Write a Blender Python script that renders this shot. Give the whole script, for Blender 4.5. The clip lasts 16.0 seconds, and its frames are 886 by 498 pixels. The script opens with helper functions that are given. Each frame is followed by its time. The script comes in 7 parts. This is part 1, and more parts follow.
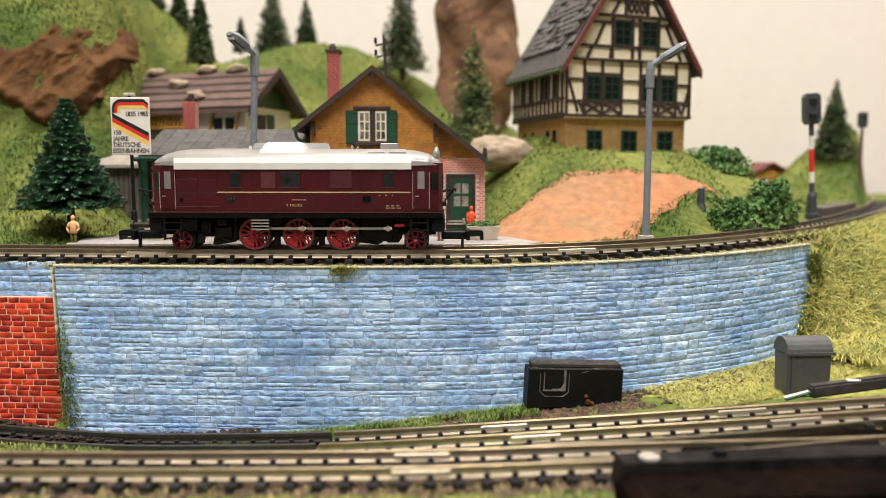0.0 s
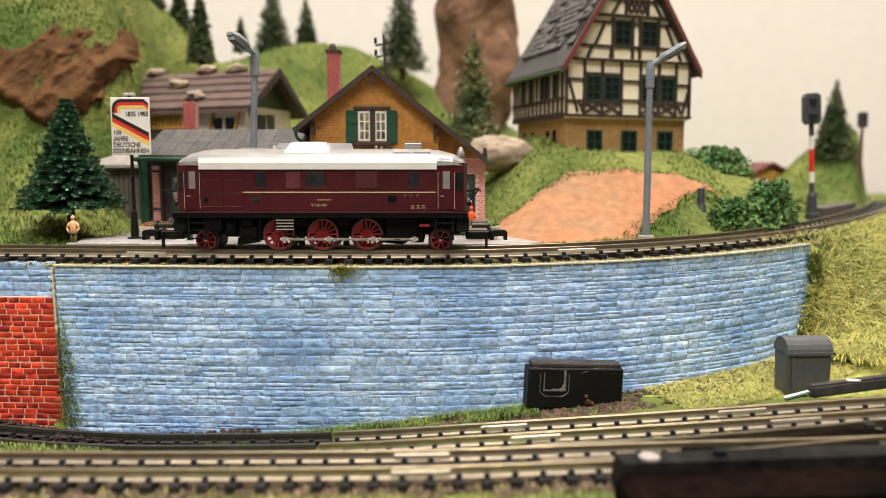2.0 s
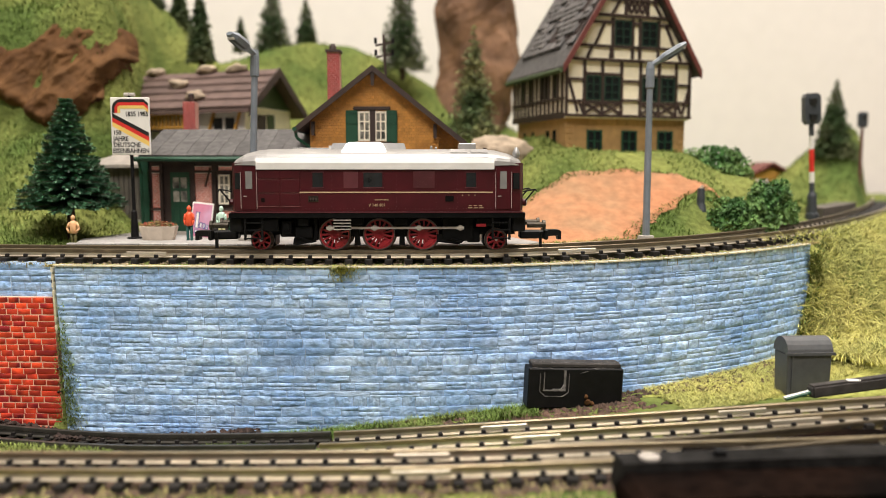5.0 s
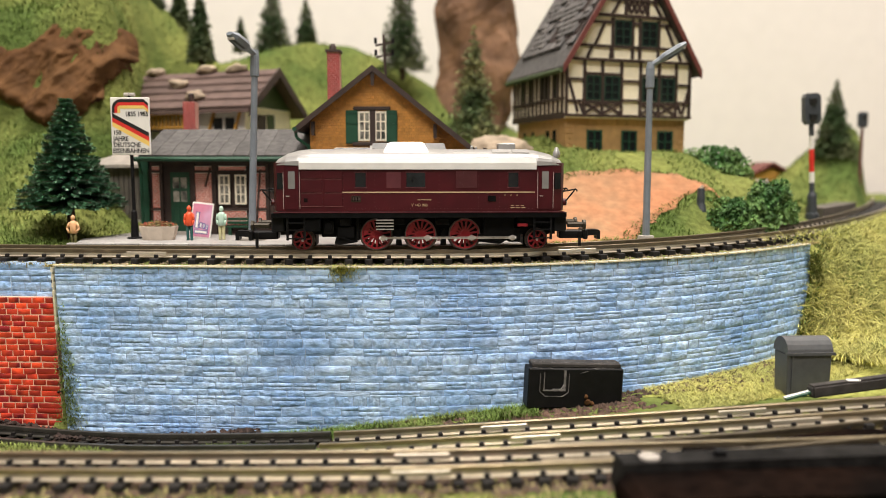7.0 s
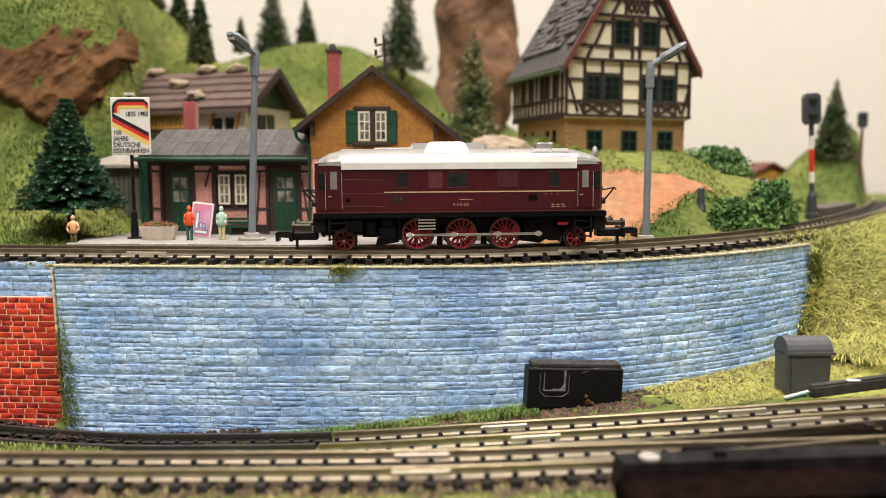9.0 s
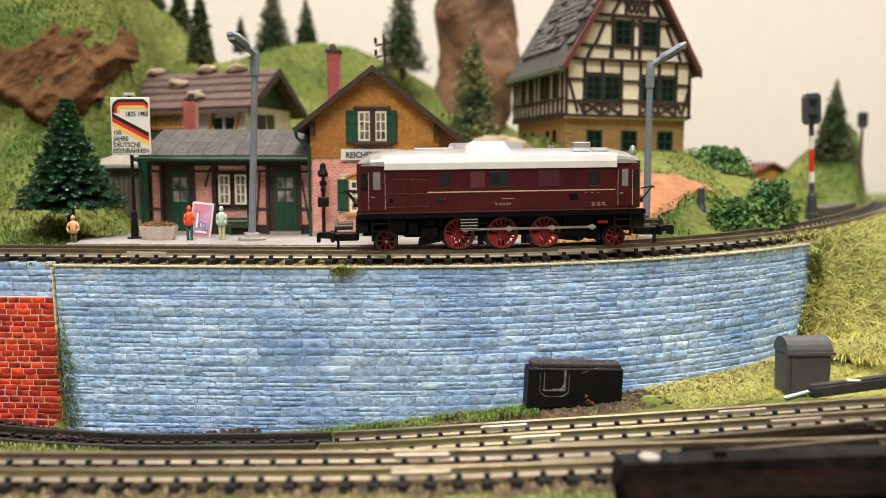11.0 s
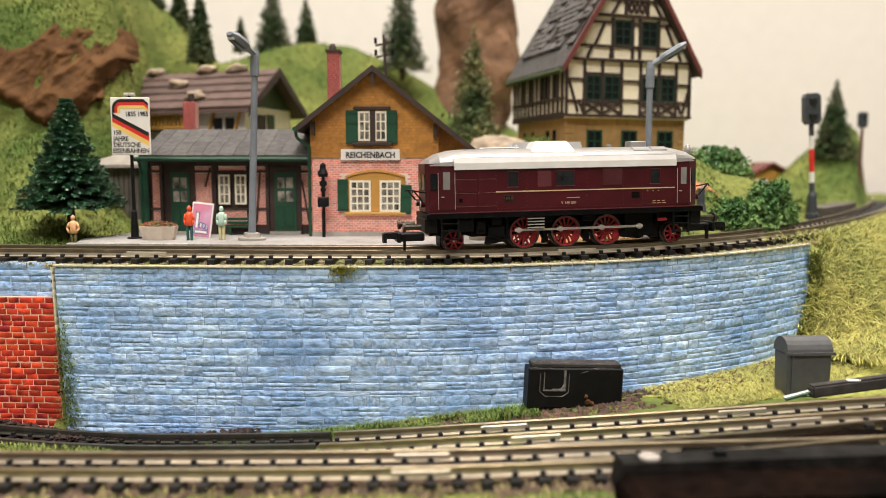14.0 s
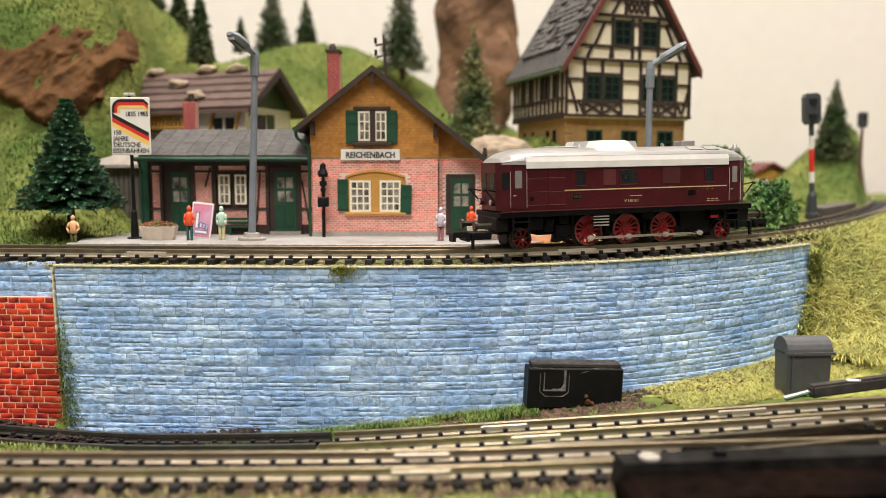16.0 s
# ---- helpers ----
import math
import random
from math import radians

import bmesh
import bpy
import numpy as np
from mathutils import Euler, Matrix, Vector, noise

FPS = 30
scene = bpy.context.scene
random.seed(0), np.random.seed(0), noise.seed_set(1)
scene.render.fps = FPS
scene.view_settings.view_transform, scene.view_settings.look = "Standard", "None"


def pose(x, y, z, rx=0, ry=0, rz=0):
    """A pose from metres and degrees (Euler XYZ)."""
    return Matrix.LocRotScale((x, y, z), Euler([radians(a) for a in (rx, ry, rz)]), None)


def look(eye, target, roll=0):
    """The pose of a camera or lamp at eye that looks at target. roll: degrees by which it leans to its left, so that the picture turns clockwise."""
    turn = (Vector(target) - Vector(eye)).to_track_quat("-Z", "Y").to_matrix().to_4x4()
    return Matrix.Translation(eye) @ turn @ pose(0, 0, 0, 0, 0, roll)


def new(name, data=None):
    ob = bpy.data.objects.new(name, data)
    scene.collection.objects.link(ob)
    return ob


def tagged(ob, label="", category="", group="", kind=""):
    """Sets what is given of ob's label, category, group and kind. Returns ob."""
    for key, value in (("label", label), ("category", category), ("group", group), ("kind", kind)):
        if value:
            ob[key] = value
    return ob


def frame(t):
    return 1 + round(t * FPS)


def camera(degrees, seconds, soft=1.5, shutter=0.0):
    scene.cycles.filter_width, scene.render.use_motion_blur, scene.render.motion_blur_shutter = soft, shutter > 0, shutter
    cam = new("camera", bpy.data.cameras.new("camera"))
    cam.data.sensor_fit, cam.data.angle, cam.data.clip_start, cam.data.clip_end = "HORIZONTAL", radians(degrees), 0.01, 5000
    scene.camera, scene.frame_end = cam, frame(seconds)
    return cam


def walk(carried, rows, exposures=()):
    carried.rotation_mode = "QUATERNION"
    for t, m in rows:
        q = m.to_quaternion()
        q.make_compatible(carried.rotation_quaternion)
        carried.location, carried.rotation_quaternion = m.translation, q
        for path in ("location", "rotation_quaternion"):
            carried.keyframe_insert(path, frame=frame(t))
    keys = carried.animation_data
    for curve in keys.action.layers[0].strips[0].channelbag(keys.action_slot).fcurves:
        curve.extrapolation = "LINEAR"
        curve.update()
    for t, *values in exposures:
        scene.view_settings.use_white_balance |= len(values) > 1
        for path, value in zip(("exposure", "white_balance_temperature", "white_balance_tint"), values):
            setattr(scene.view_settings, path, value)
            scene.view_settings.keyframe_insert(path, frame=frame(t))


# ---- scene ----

import collections

# All lengths below are millimetres of a 1:160 layout; part() turns them into metres.
MM = 0.001

# ---- camera ----
cam = camera(59.57, 16.0, soft=0.7)
cam.data.dof.use_dof = True
cam.data.dof.focus_distance = 0.213
cam.data.dof.aperture_fstop = 11.0
EYE = pose(0, 0, 21.9 * MM, 90 - 5.87, 0, 0)
walk(cam, [(0, EYE), (16, EYE)], [(0, -0.04), (16, -0.04)])

# ---- light: two ceiling panels of a room, and its pale walls ----
world = bpy.data.worlds.new("room_light")
scene.world = world
world.use_nodes = True
world.node_tree.nodes["Background"].inputs[0].default_value = (1.0, 0.95, 0.89, 1)
world.node_tree.nodes["Background"].inputs[1].default_value = 0.024


def ceiling_panel(x, y, z, tx, ty, tz, sx, sy, watts, colour):
    lamp = bpy.data.lights.new("ceiling_panel_light", "AREA")
    lamp.shape, lamp.size, lamp.size_y, lamp.energy, lamp.color = "RECTANGLE", sx, sy, watts, colour
    ob = new("ceiling_panel_light", lamp)
    ob.matrix_world = look((x, y, z), (tx, ty, tz))
    return ob


ceiling_panel(0.12, 0.10, 1.30, 0.0, 0.25, 0.0, 0.8, 0.35, 27, (1.0, 0.928, 0.855))
ceiling_panel(-0.20, -0.80, 1.25, 0.0, 0.3, 0.0, 1.0, 0.4, 21, (1.0, 0.928, 0.865))


# ---- materials ----
def mat(name, colour, rough=0.6, metal=0.0, vary=0.2, scale=350.0, bump=0.3, colour2=None, big=60.0, depth=0.00025, coat=0.0, island=0.0, obj=0.0, spec=0.5, stretch=1.0, patch=None):
    """A principled material with fine grain, broad stains and relief; colours are linear."""
    m = bpy.data.materials.new(name)
    m.use_nodes = True
    nt = m.node_tree
    n, l = nt.nodes, nt.links
    b = n["Principled BSDF"]
    tc = n.new("ShaderNodeTexCoord")
    fine = n.new("ShaderNodeTexNoise")
    fine.inputs["Scale"].default_value, fine.inputs["Detail"].default_value = scale, 6
    broad = n.new("ShaderNodeTexNoise")
    broad.inputs["Scale"].default_value, broad.inputs["Detail"].default_value = big, 3
    where = tc.outputs["Object"]
    if obj:
        info, shift = n.new("ShaderNodeObjectInfo"), n.new("ShaderNodeVectorMath")
        l.new(where, shift.inputs[0])
        l.new(info.outputs["Random"], shift.inputs[1])
        where = shift.outputs[0]
    if stretch != 1.0:
        pull = n.new("ShaderNodeVectorMath")
        pull.operation = "MULTIPLY"
        pull.inputs[1].default_value = (1, 1, stretch)
        l.new(where, pull.inputs[0])
        where = pull.outputs[0]
    l.new(where, fine.inputs["Vector"])
    l.new(where, broad.inputs["Vector"])
    c2 = colour2 or tuple(c * (1 - vary) for c in colour)
    mix = n.new("ShaderNodeMix")
    mix.data_type = "RGBA"
    mix.inputs[6].default_value, mix.inputs[7].default_value = (*colour, 1), (*c2, 1)
    ramp = n.new("ShaderNodeMapRange")
    ramp.inputs[1].default_value, ramp.inputs[2].default_value = 0.38, 0.64
    l.new(broad.outputs["Fac"], ramp.inputs[0])
    l.new(ramp.outputs[0], mix.inputs[0])
    tint = mix.outputs[2]
    if patch:
        geo, spots, lim = n.new("ShaderNodeNewGeometry"), n.new("ShaderNodeTexNoise"), n.new("ShaderNodeMapRange")
        spots.inputs["Scale"].default_value, spots.inputs["Detail"].default_value = 38, 7
        lim.inputs[1].default_value, lim.inputs[2].default_value, lim.inputs[4].default_value = 0.46, 0.72, 0.9
        l.new(geo.outputs["Position"], spots.inputs["Vector"])
        l.new(spots.outputs["Fac"], lim.inputs[0])
        worn = n.new("ShaderNodeMix")
        worn.data_type = "RGBA"
        worn.inputs[7].default_value = (*patch, 1)
        l.new(lim.outputs[0], worn.inputs[0])
        l.new(tint, worn.inputs[6])
        tint = worn.outputs[2]
    hsv = n.new("ShaderNodeHueSaturation")
    val = n.new("ShaderNodeMapRange")
    val.inputs[1].default_value, val.inputs[2].default_value = 0.3, 0.7
    val.inputs[3].default_value, val.inputs[4].default_value = 1 - vary, 1 + vary
    l.new(fine.outputs["Fac"], val.inputs[0])
    last = val.outputs[0]
    for amount, node, out in ((island, "ShaderNodeNewGeometry", "Random Per Island"), (obj, "ShaderNodeObjectInfo", "Random")):
        if amount:
            src = n.new(node)
            r = n.new("ShaderNodeMapRange")
            r.inputs[3].default_value, r.inputs[4].default_value = 1 - amount, 1 + amount
            l.new(src.outputs[out], r.inputs[0])
            mul = n.new("ShaderNodeMath")
            mul.operation = "MULTIPLY"
            l.new(last, mul.inputs[0])
            l.new(r.outputs[0], mul.inputs[1])
            last = mul.outputs[0]
    l.new(last, hsv.inputs["Value"])
    l.new(tint, hsv.inputs["Color"])
    l.new(hsv.outputs["Color"], b.inputs["Base Color"])
    b.inputs["Roughness"].default_value, b.inputs["Metallic"].default_value = rough, metal
    b.inputs["Coat Weight"].default_value, b.inputs["Specular IOR Level"].default_value = coat, spec
    if bump:
        bp = n.new("ShaderNodeBump")
        bp.inputs["Strength"].default_value, bp.inputs["Distance"].default_value = bump, depth
        l.new(fine.outputs["Fac"], bp.inputs["Height"])
        l.new(bp.outputs["Normal"], b.inputs["Normal"])
    return m


ROOMPAINT = mat("room_paint", (0.46, 0.42, 0.37), 0.9, vary=0.03, scale=60, bump=0.05, big=2.0)
PLASTER = mat("backdrop_paint", (0.775, 0.735, 0.69), 0.9, vary=0.02, scale=90, bump=0.05, big=2.0)
GRASS = mat("grass_mat", (0.078, 0.116, 0.030), 0.95, vary=0.3, scale=420, bump=0.8, colour2=(0.20, 0.22, 0.062), big=24, depth=0.0015, spec=0.1)
BLADE = mat("grass_fibre", (0.13, 0.20, 0.05), 0.9, vary=0.25, scale=300, bump=0, colour2=(0.22, 0.26, 0.08), big=24, island=0.45, spec=0.1)
STRAW = mat("straw_fibre", (0.51, 0.48, 0.16), 0.9, vary=0.2, scale=300, bump=0, colour2=(0.36, 0.37, 0.12), big=50, island=0.5, spec=0.15)
STRAWMAT = mat("straw_matting", (0.36, 0.36, 0.10), 0.95, vary=0.35, scale=700, bump=1.0, colour2=(0.26, 0.30, 0.075), big=60, depth=0.001, spec=0.1)
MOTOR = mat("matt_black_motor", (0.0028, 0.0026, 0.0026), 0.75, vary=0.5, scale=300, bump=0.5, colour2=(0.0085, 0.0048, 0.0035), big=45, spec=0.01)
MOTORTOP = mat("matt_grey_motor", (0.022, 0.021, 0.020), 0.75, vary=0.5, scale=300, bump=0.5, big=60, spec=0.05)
DRYBLADE = mat("dry_fibre", (0.42, 0.36, 0.16), 0.9, vary=0.25, scale=300, bump=0, colour2=(0.28, 0.24, 0.09), big=60, island=0.4)
SOIL = mat("dark_soil", (0.070, 0.045, 0.033), 0.95, vary=0.4, scale=450, bump=1, colour2=(0.12, 0.072, 0.05), big=90, depth=0.001, island=0.5)
DIRT = mat("orange_dirt", (0.42, 0.185, 0.088), 0.95, vary=0.2, scale=300, bump=0.6, colour2=(0.33, 0.19, 0.10), big=45, depth=0.0006)
STONE = mat("blue_painted_stone", (0.34, 0.52, 0.80), 0.75, vary=0.30, scale=700, bump=0.9, colour2=(0.50, 0.66, 0.88), big=200, depth=0.0006, obj=0.15, spec=0.2, stretch=1.5, patch=(0.17, 0.32, 0.62))
STONEMASS = mat("blue_painted_stonework", (0.34, 0.52, 0.80), 0.75, vary=0.30, scale=700, bump=0.9, colour2=(0.50, 0.66, 0.88), big=200, depth=0.0006, island=0.15, spec=0.2, stretch=1.5, patch=(0.17, 0.32, 0.62))
JOINT = mat("wall_joint", (0.42, 0.56, 0.78), 0.9, vary=0.35, scale=500, bump=0.5, big=60)
RED = mat("red_brick_card", (0.78, 0.075, 0.024), 0.6, vary=0.2, scale=500, bump=0.3, colour2=(0.26, 0.016, 0.022), big=150, spec=0.3, obj=0.4)
REDMASS = mat("joined_red_brick_card", (0.78, 0.075, 0.024), 0.6, vary=0.2, scale=500, bump=0.3, colour2=(0.26, 0.016, 0.022), big=150, spec=0.3, island=0.4)
REDJOINT = mat("pale_mortar", (0.84, 0.50, 0.36), 0.8, vary=0.15, bump=0.2)
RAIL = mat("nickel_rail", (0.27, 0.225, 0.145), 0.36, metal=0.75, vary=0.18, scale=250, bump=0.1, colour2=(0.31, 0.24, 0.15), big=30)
# bright metal of the joiners; on rail webs it stands for reflected light
SHINE = mat("joiner_and_web_sheen", (0.62, 0.56, 0.45), 0.32, metal=0.6, vary=0.1, bump=0.05)
SLEEPER = mat("black_sleeper", (0.022, 0.02, 0.019), 0.6, vary=0.3, scale=600, bump=0.4, obj=0.3, spec=0.25)
ASPHALT = mat("grey_platform", (0.37, 0.355, 0.34), 0.9, vary=0.18, scale=900, bump=0.5, colour2=(0.28, 0.265, 0.25), big=60)
MAROON = mat("maroon_lacquer", (0.068, 0.0065, 0.0112), 0.38, vary=0.12, scale=300, bump=0.06, colour2=(0.055, 0.0058, 0.0095), big=50, spec=0.32)
MAROON2 = mat("maroon_panel", (0.115, 0.026, 0.034), 0.4, vary=0.12, bump=0.05)
SILVER = mat("silver_roof", (0.37, 0.365, 0.355), 0.36, metal=0.4, vary=0.05, scale=300, bump=0.06, colour2=(0.31, 0.305, 0.295), big=70)
WHITE = mat("white_paint", (0.82, 0.80, 0.77), 0.45, vary=0.04, bump=0.05)
# silver paint lightened to near white for the overexposed ceiling reflection
ROOFGLARE = mat("glare_white_silver", (0.82, 0.81, 0.79), 0.32, metal=0.12, vary=0.05, scale=300, bump=0.05, colour2=(0.74, 0.73, 0.71), big=70)
GREYROOF = mat("grey_hatch", (0.50, 0.50, 0.50), 0.5, vary=0.08, bump=0.05)
CREAM = mat("cream_line", (0.60, 0.46, 0.27), 0.5, vary=0.1, bump=0)
BLACK = mat("black_plastic", (0.008, 0.008, 0.0085), 0.5, vary=0.3, scale=400, bump=0.2, spec=0.2)
FRAME = mat("black_underframe", (0.0045, 0.0045, 0.005), 0.5, vary=0.4, scale=500, bump=0.3, spec=0.12)
WHEEL = mat("red_wheel", (0.34, 0.013, 0.022), 0.42, vary=0.15, bump=0.1)
TYRE = mat("dark_tyre", (0.13, 0.10, 0.09), 0.35, metal=0.7, vary=0.15, bump=0.1)
STEEL = mat("rod_steel", (0.66, 0.62, 0.58), 0.33, metal=0.6, vary=0.1, bump=0.05)
PANE = mat("dark_pane", (0.010, 0.013, 0.014), 0.2, vary=0.2, bump=0.02, spec=0.25)
# dark glass given a pale grey base that paints its reflection
GREYPANE = mat("pane_with_reflection", (0.24, 0.24, 0.235), 0.12, vary=0.15, scale=200, bump=0.02)
PINK = mat("pink_brick", (0.76, 0.26, 0.205), 0.75, vary=0.15, scale=600, bump=0.3, obj=0.18, island=0.18)
MORTAR = mat("station_mortar", (0.86, 0.74, 0.65), 0.85, vary=0.08, bump=0.2)
SHINGLE = mat("ochre_shingle", (0.50, 0.24, 0.05), 0.6, vary=0.15, scale=400, bump=0.2, colour2=(0.41, 0.185, 0.038), big=70, obj=0.12, island=0.14)
OCHRE = mat("ochre_frame", (0.55, 0.29, 0.06), 0.55, vary=0.08, bump=0.1)
BROWN = mat("brown_timber", (0.045, 0.026, 0.020), 0.6, vary=0.25, scale=300, bump=0.2)
ROOFBROWN = mat("brown_roof", (0.098, 0.062, 0.052), 0.75, vary=0.2, scale=300, bump=0.3, colour2=(0.125, 0.08, 0.067), obj=0.12)
ROCK2 = mat("red_brown_rock", (0.125, 0.064, 0.034), 0.85, vary=0.35, scale=140, bump=1.0, colour2=(0.21, 0.112, 0.058), big=45, depth=0.002)
CHIMNEYJOINT = mat("chimney_joint", (0.60, 0.30, 0.25), 0.85, vary=0.1, bump=0.2)
ROOFGREY = mat("slate_roof", (0.070, 0.066, 0.064), 0.85, vary=0.3, scale=500, bump=0.5, colour2=(0.095, 0.09, 0.087), big=50, obj=0.1)
GREEN = mat("green_paint", (0.008, 0.066, 0.032), 0.5, vary=0.15, bump=0.1)
GREENWALL = mat("moss_green_board", (0.055, 0.085, 0.03), 0.7, vary=0.15, bump=0.2)
CHIMNEY = mat("chimney_brick", (0.42, 0.075, 0.07), 0.7, vary=0.2, bump=0.3, obj=0.15, island=0.15)
IVORY = mat("ivory_plaster", (0.93, 0.86, 0.65), 0.8, vary=0.06, bump=0.15)
WHITEWALL = mat("white_plaster", (0.78, 0.76, 0.72), 0.8, vary=0.05, bump=0.15)
SAND = mat("sandstone", (0.44, 0.265, 0.10), 0.8, vary=0.15, scale=400, bump=0.5, colour2=(0.36, 0.215, 0.085), big=90)
MUDGREY = mat("shaded_stone", (0.30, 0.24, 0.15), 0.85, vary=0.15, bump=0.4)
ROCK = mat("brown_rock", (0.088, 0.040, 0.014), 0.85, vary=0.25, scale=160, bump=0.7, colour2=(0.125, 0.062, 0.024), big=40, depth=0.0012, spec=0.2)
PALESTONE = mat("pale_boulder", (0.38, 0.30, 0.215), 0.85, vary=0.3, scale=260, bump=0.7, depth=0.0008)
NEEDLE = mat("fir_needle", (0.032, 0.110, 0.056), 0.36, vary=0.3, bump=0, colour2=(0.066, 0.170, 0.082), big=90, island=0.55, spec=0.6)
NEEDLE2 = mat("spruce_needle", (0.055, 0.090, 0.040), 0.85, vary=0.3, bump=0, colour2=(0.15, 0.165, 0.085), big=60, island=0.35, spec=0.1)
NEEDLE3 = mat("pale_spruce_needle", (0.085, 0.135, 0.05), 0.85, vary=0.3, bump=0, colour2=(0.30, 0.29, 0.12), big=70, island=0.4)
HEDGE = mat("hedge_leaf", (0.055, 0.155, 0.038), 0.7, vary=0.3, bump=0, colour2=(0.17, 0.29, 0.085), big=120, island=0.5)
BARK = mat("bark", (0.07, 0.045, 0.03), 0.9, vary=0.3, bump=0.6)
LAMPGREY = mat("lamp_grey", (0.205, 0.235, 0.27), 0.5, vary=0.12, bump=0.1)
CONCRETE = mat("concrete", (0.40, 0.37, 0.33), 0.85, vary=0.15, bump=0.3)
PLANTER = mat("planter_concrete", (0.62, 0.54, 0.45), 0.85, vary=0.12, bump=0.3)
BINGREY = mat("dark_grey_plastic", (0.085, 0.088, 0.092), 0.5, vary=0.12, scale=500, bump=0.2)
SIGNALBLACK = mat("signal_housing", (0.05, 0.058, 0.068), 0.5, vary=0.15, bump=0.1)
SIGNRED = mat("signal_red", (0.68, 0.03, 0.02), 0.5, vary=0.08, bump=0)
RUST = mat("brown_mast", (0.15, 0.065, 0.05), 0.6, vary=0.15, bump=0.1)
YELLOW = mat("poster_yellow", (0.85, 0.60, 0.16), 0.5, vary=0.05, bump=0)
INK = mat("black_ink", (0.012, 0.012, 0.012), 0.5, vary=0.1, bump=0)
PAPER = mat("white_paper", (0.82, 0.80, 0.75), 0.55, vary=0.04, bump=0)
ROSE = mat("pink_print", (0.62, 0.22, 0.33), 0.5, vary=0.12, bump=0, colour2=(0.55, 0.36, 0.52), big=160)
BLUEPRINT = mat("blue_print", (0.09, 0.12, 0.30), 0.5, vary=0.1, bump=0)
SKIN = mat("peach_plastic", (0.80, 0.47, 0.24), 0.5, vary=0.08, bump=0)
MINT = mat("mint_plastic", (0.52, 0.72, 0.60), 0.5, vary=0.08, bump=0)
ORANGE = mat("orange_plastic", (0.78, 0.10, 0.03), 0.5, vary=0.08, bump=0)
LILAC = mat("lilac_plastic", (0.62, 0.55, 0.64), 0.5, vary=0.12, bump=0)
FLOWER = mat("flower_leaf", (0.13, 0.19, 0.06), 0.8, vary=0.3, bump=0, colour2=(0.42, 0.10, 0.06), big=500, island=0.5)
GLASSLAMP = mat("lamp_glass", (0.62, 0.60, 0.56), 0.25, vary=0.1, bump=0)
CURTAIN = mat("curtain_glazing", (0.36, 0.345, 0.29), 0.25, vary=0.3, scale=500, bump=0.05, colour2=(0.05, 0.055, 0.05), big=300)
WINDOWCREAM = mat("cream_window_frame", (0.86, 0.80, 0.64), 0.55, vary=0.05, bump=0.05)
FLOORMAT = mat("room_floor", (0.25, 0.20, 0.15), 0.6, vary=0.15, scale=20, bump=0.1, big=3)


# ---- mesh helpers ----
def shape(bm, geom_verts, m):
    if m is not None:
        bmesh.ops.transform(bm, matrix=m, verts=geom_verts)
    return geom_verts


def box(bm, x, y, z, sx, sy, sz, m=None, bev=0.0):
    """A box round (x, y, z)."""
    r = bmesh.ops.create_cube(bm, size=1.0, matrix=Matrix.Translation((x, y, z)) @ Matrix.Diagonal((sx, sy, sz, 1)))
    vs = r["verts"]
    if bev:
        es = list({e for v in vs for e in v.link_edges})
        rb = bmesh.ops.bevel(bm, geom=es, offset=bev, segments=1, affect="EDGES", profile=0.5)
        vs = list({v for f in rb["faces"] for v in f.verts} | {v for v in vs if v.is_valid})
    return shape(bm, vs, m)


def span(bm, x0, x1, y0, y1, z0, z1, m=None, bev=0.0):
    """A box between two corners."""
    return box(bm, (x0 + x1) / 2, (y0 + y1) / 2, (z0 + z1) / 2, abs(x1 - x0), abs(y1 - y0), abs(z1 - z0), m, bev)


def rod(bm, a, b, r0, r1=None, n=8):
    """A round bar from a to b."""
    a, b = Vector(a), Vector(b)
    d = b - a
    q = d.to_track_quat("Z", "Y").to_matrix().to_4x4()
    m = Matrix.Translation((a + b) / 2) @ q
    return bmesh.ops.create_cone(bm, cap_ends=True, segments=n, radius1=r0, radius2=r0 if r1 is None else r1, depth=d.length, matrix=m)["verts"]


def bar(bm, a, b, w, t):
    """A square bar from a to b: w across in the upright plane, t deep."""
    a, b = Vector(a), Vector(b)
    d = b - a
    q = d.to_track_quat("X", "Y").to_matrix().to_4x4()
    return bmesh.ops.create_cube(bm, size=1.0, matrix=Matrix.Translation((a + b) / 2) @ q @ Matrix.Diagonal((d.length, t, w, 1)))["verts"]


def slab(bm, pts, axis, lo, hi):
    """A polygon pushed along an axis. axis 'y': pts are (x, z); 'x': (y, z); 'z': (x, y)."""
    put = {"y": lambda p, d: (p[0], d, p[1]), "x": lambda p, d: (d, p[0], p[1]), "z": lambda p, d: (p[0], p[1], d)}[axis]
    a = [bm.verts.new(put(p, lo)) for p in pts]
    b = [bm.verts.new(put(p, hi)) for p in pts]
    n = len(pts)
    bm.faces.new(a)
    bm.faces.new(b)
    for i in range(n):
        bm.faces.new((a[i], a[(i + 1) % n], b[(i + 1) % n], b[i]))
    return a + b


def lathe(bm, rings, n=14, x=0.0, y=0.0):
    """A turned body: rings of (z, radius)."""
    rows = [[bm.verts.new((x + r * math.cos(2 * math.pi * i / n), y + r * math.sin(2 * math.pi * i / n), z)) for i in range(n)] for z, r in rings]
    for a, b in zip(rows, rows[1:]):
        for i in range(n):
            bm.faces.new((a[i], a[(i + 1) % n], b[(i + 1) % n], b[i]))
    bm.faces.new(rows[0])
    bm.faces.new(rows[-1])
    return [v for r in rows for v in r]


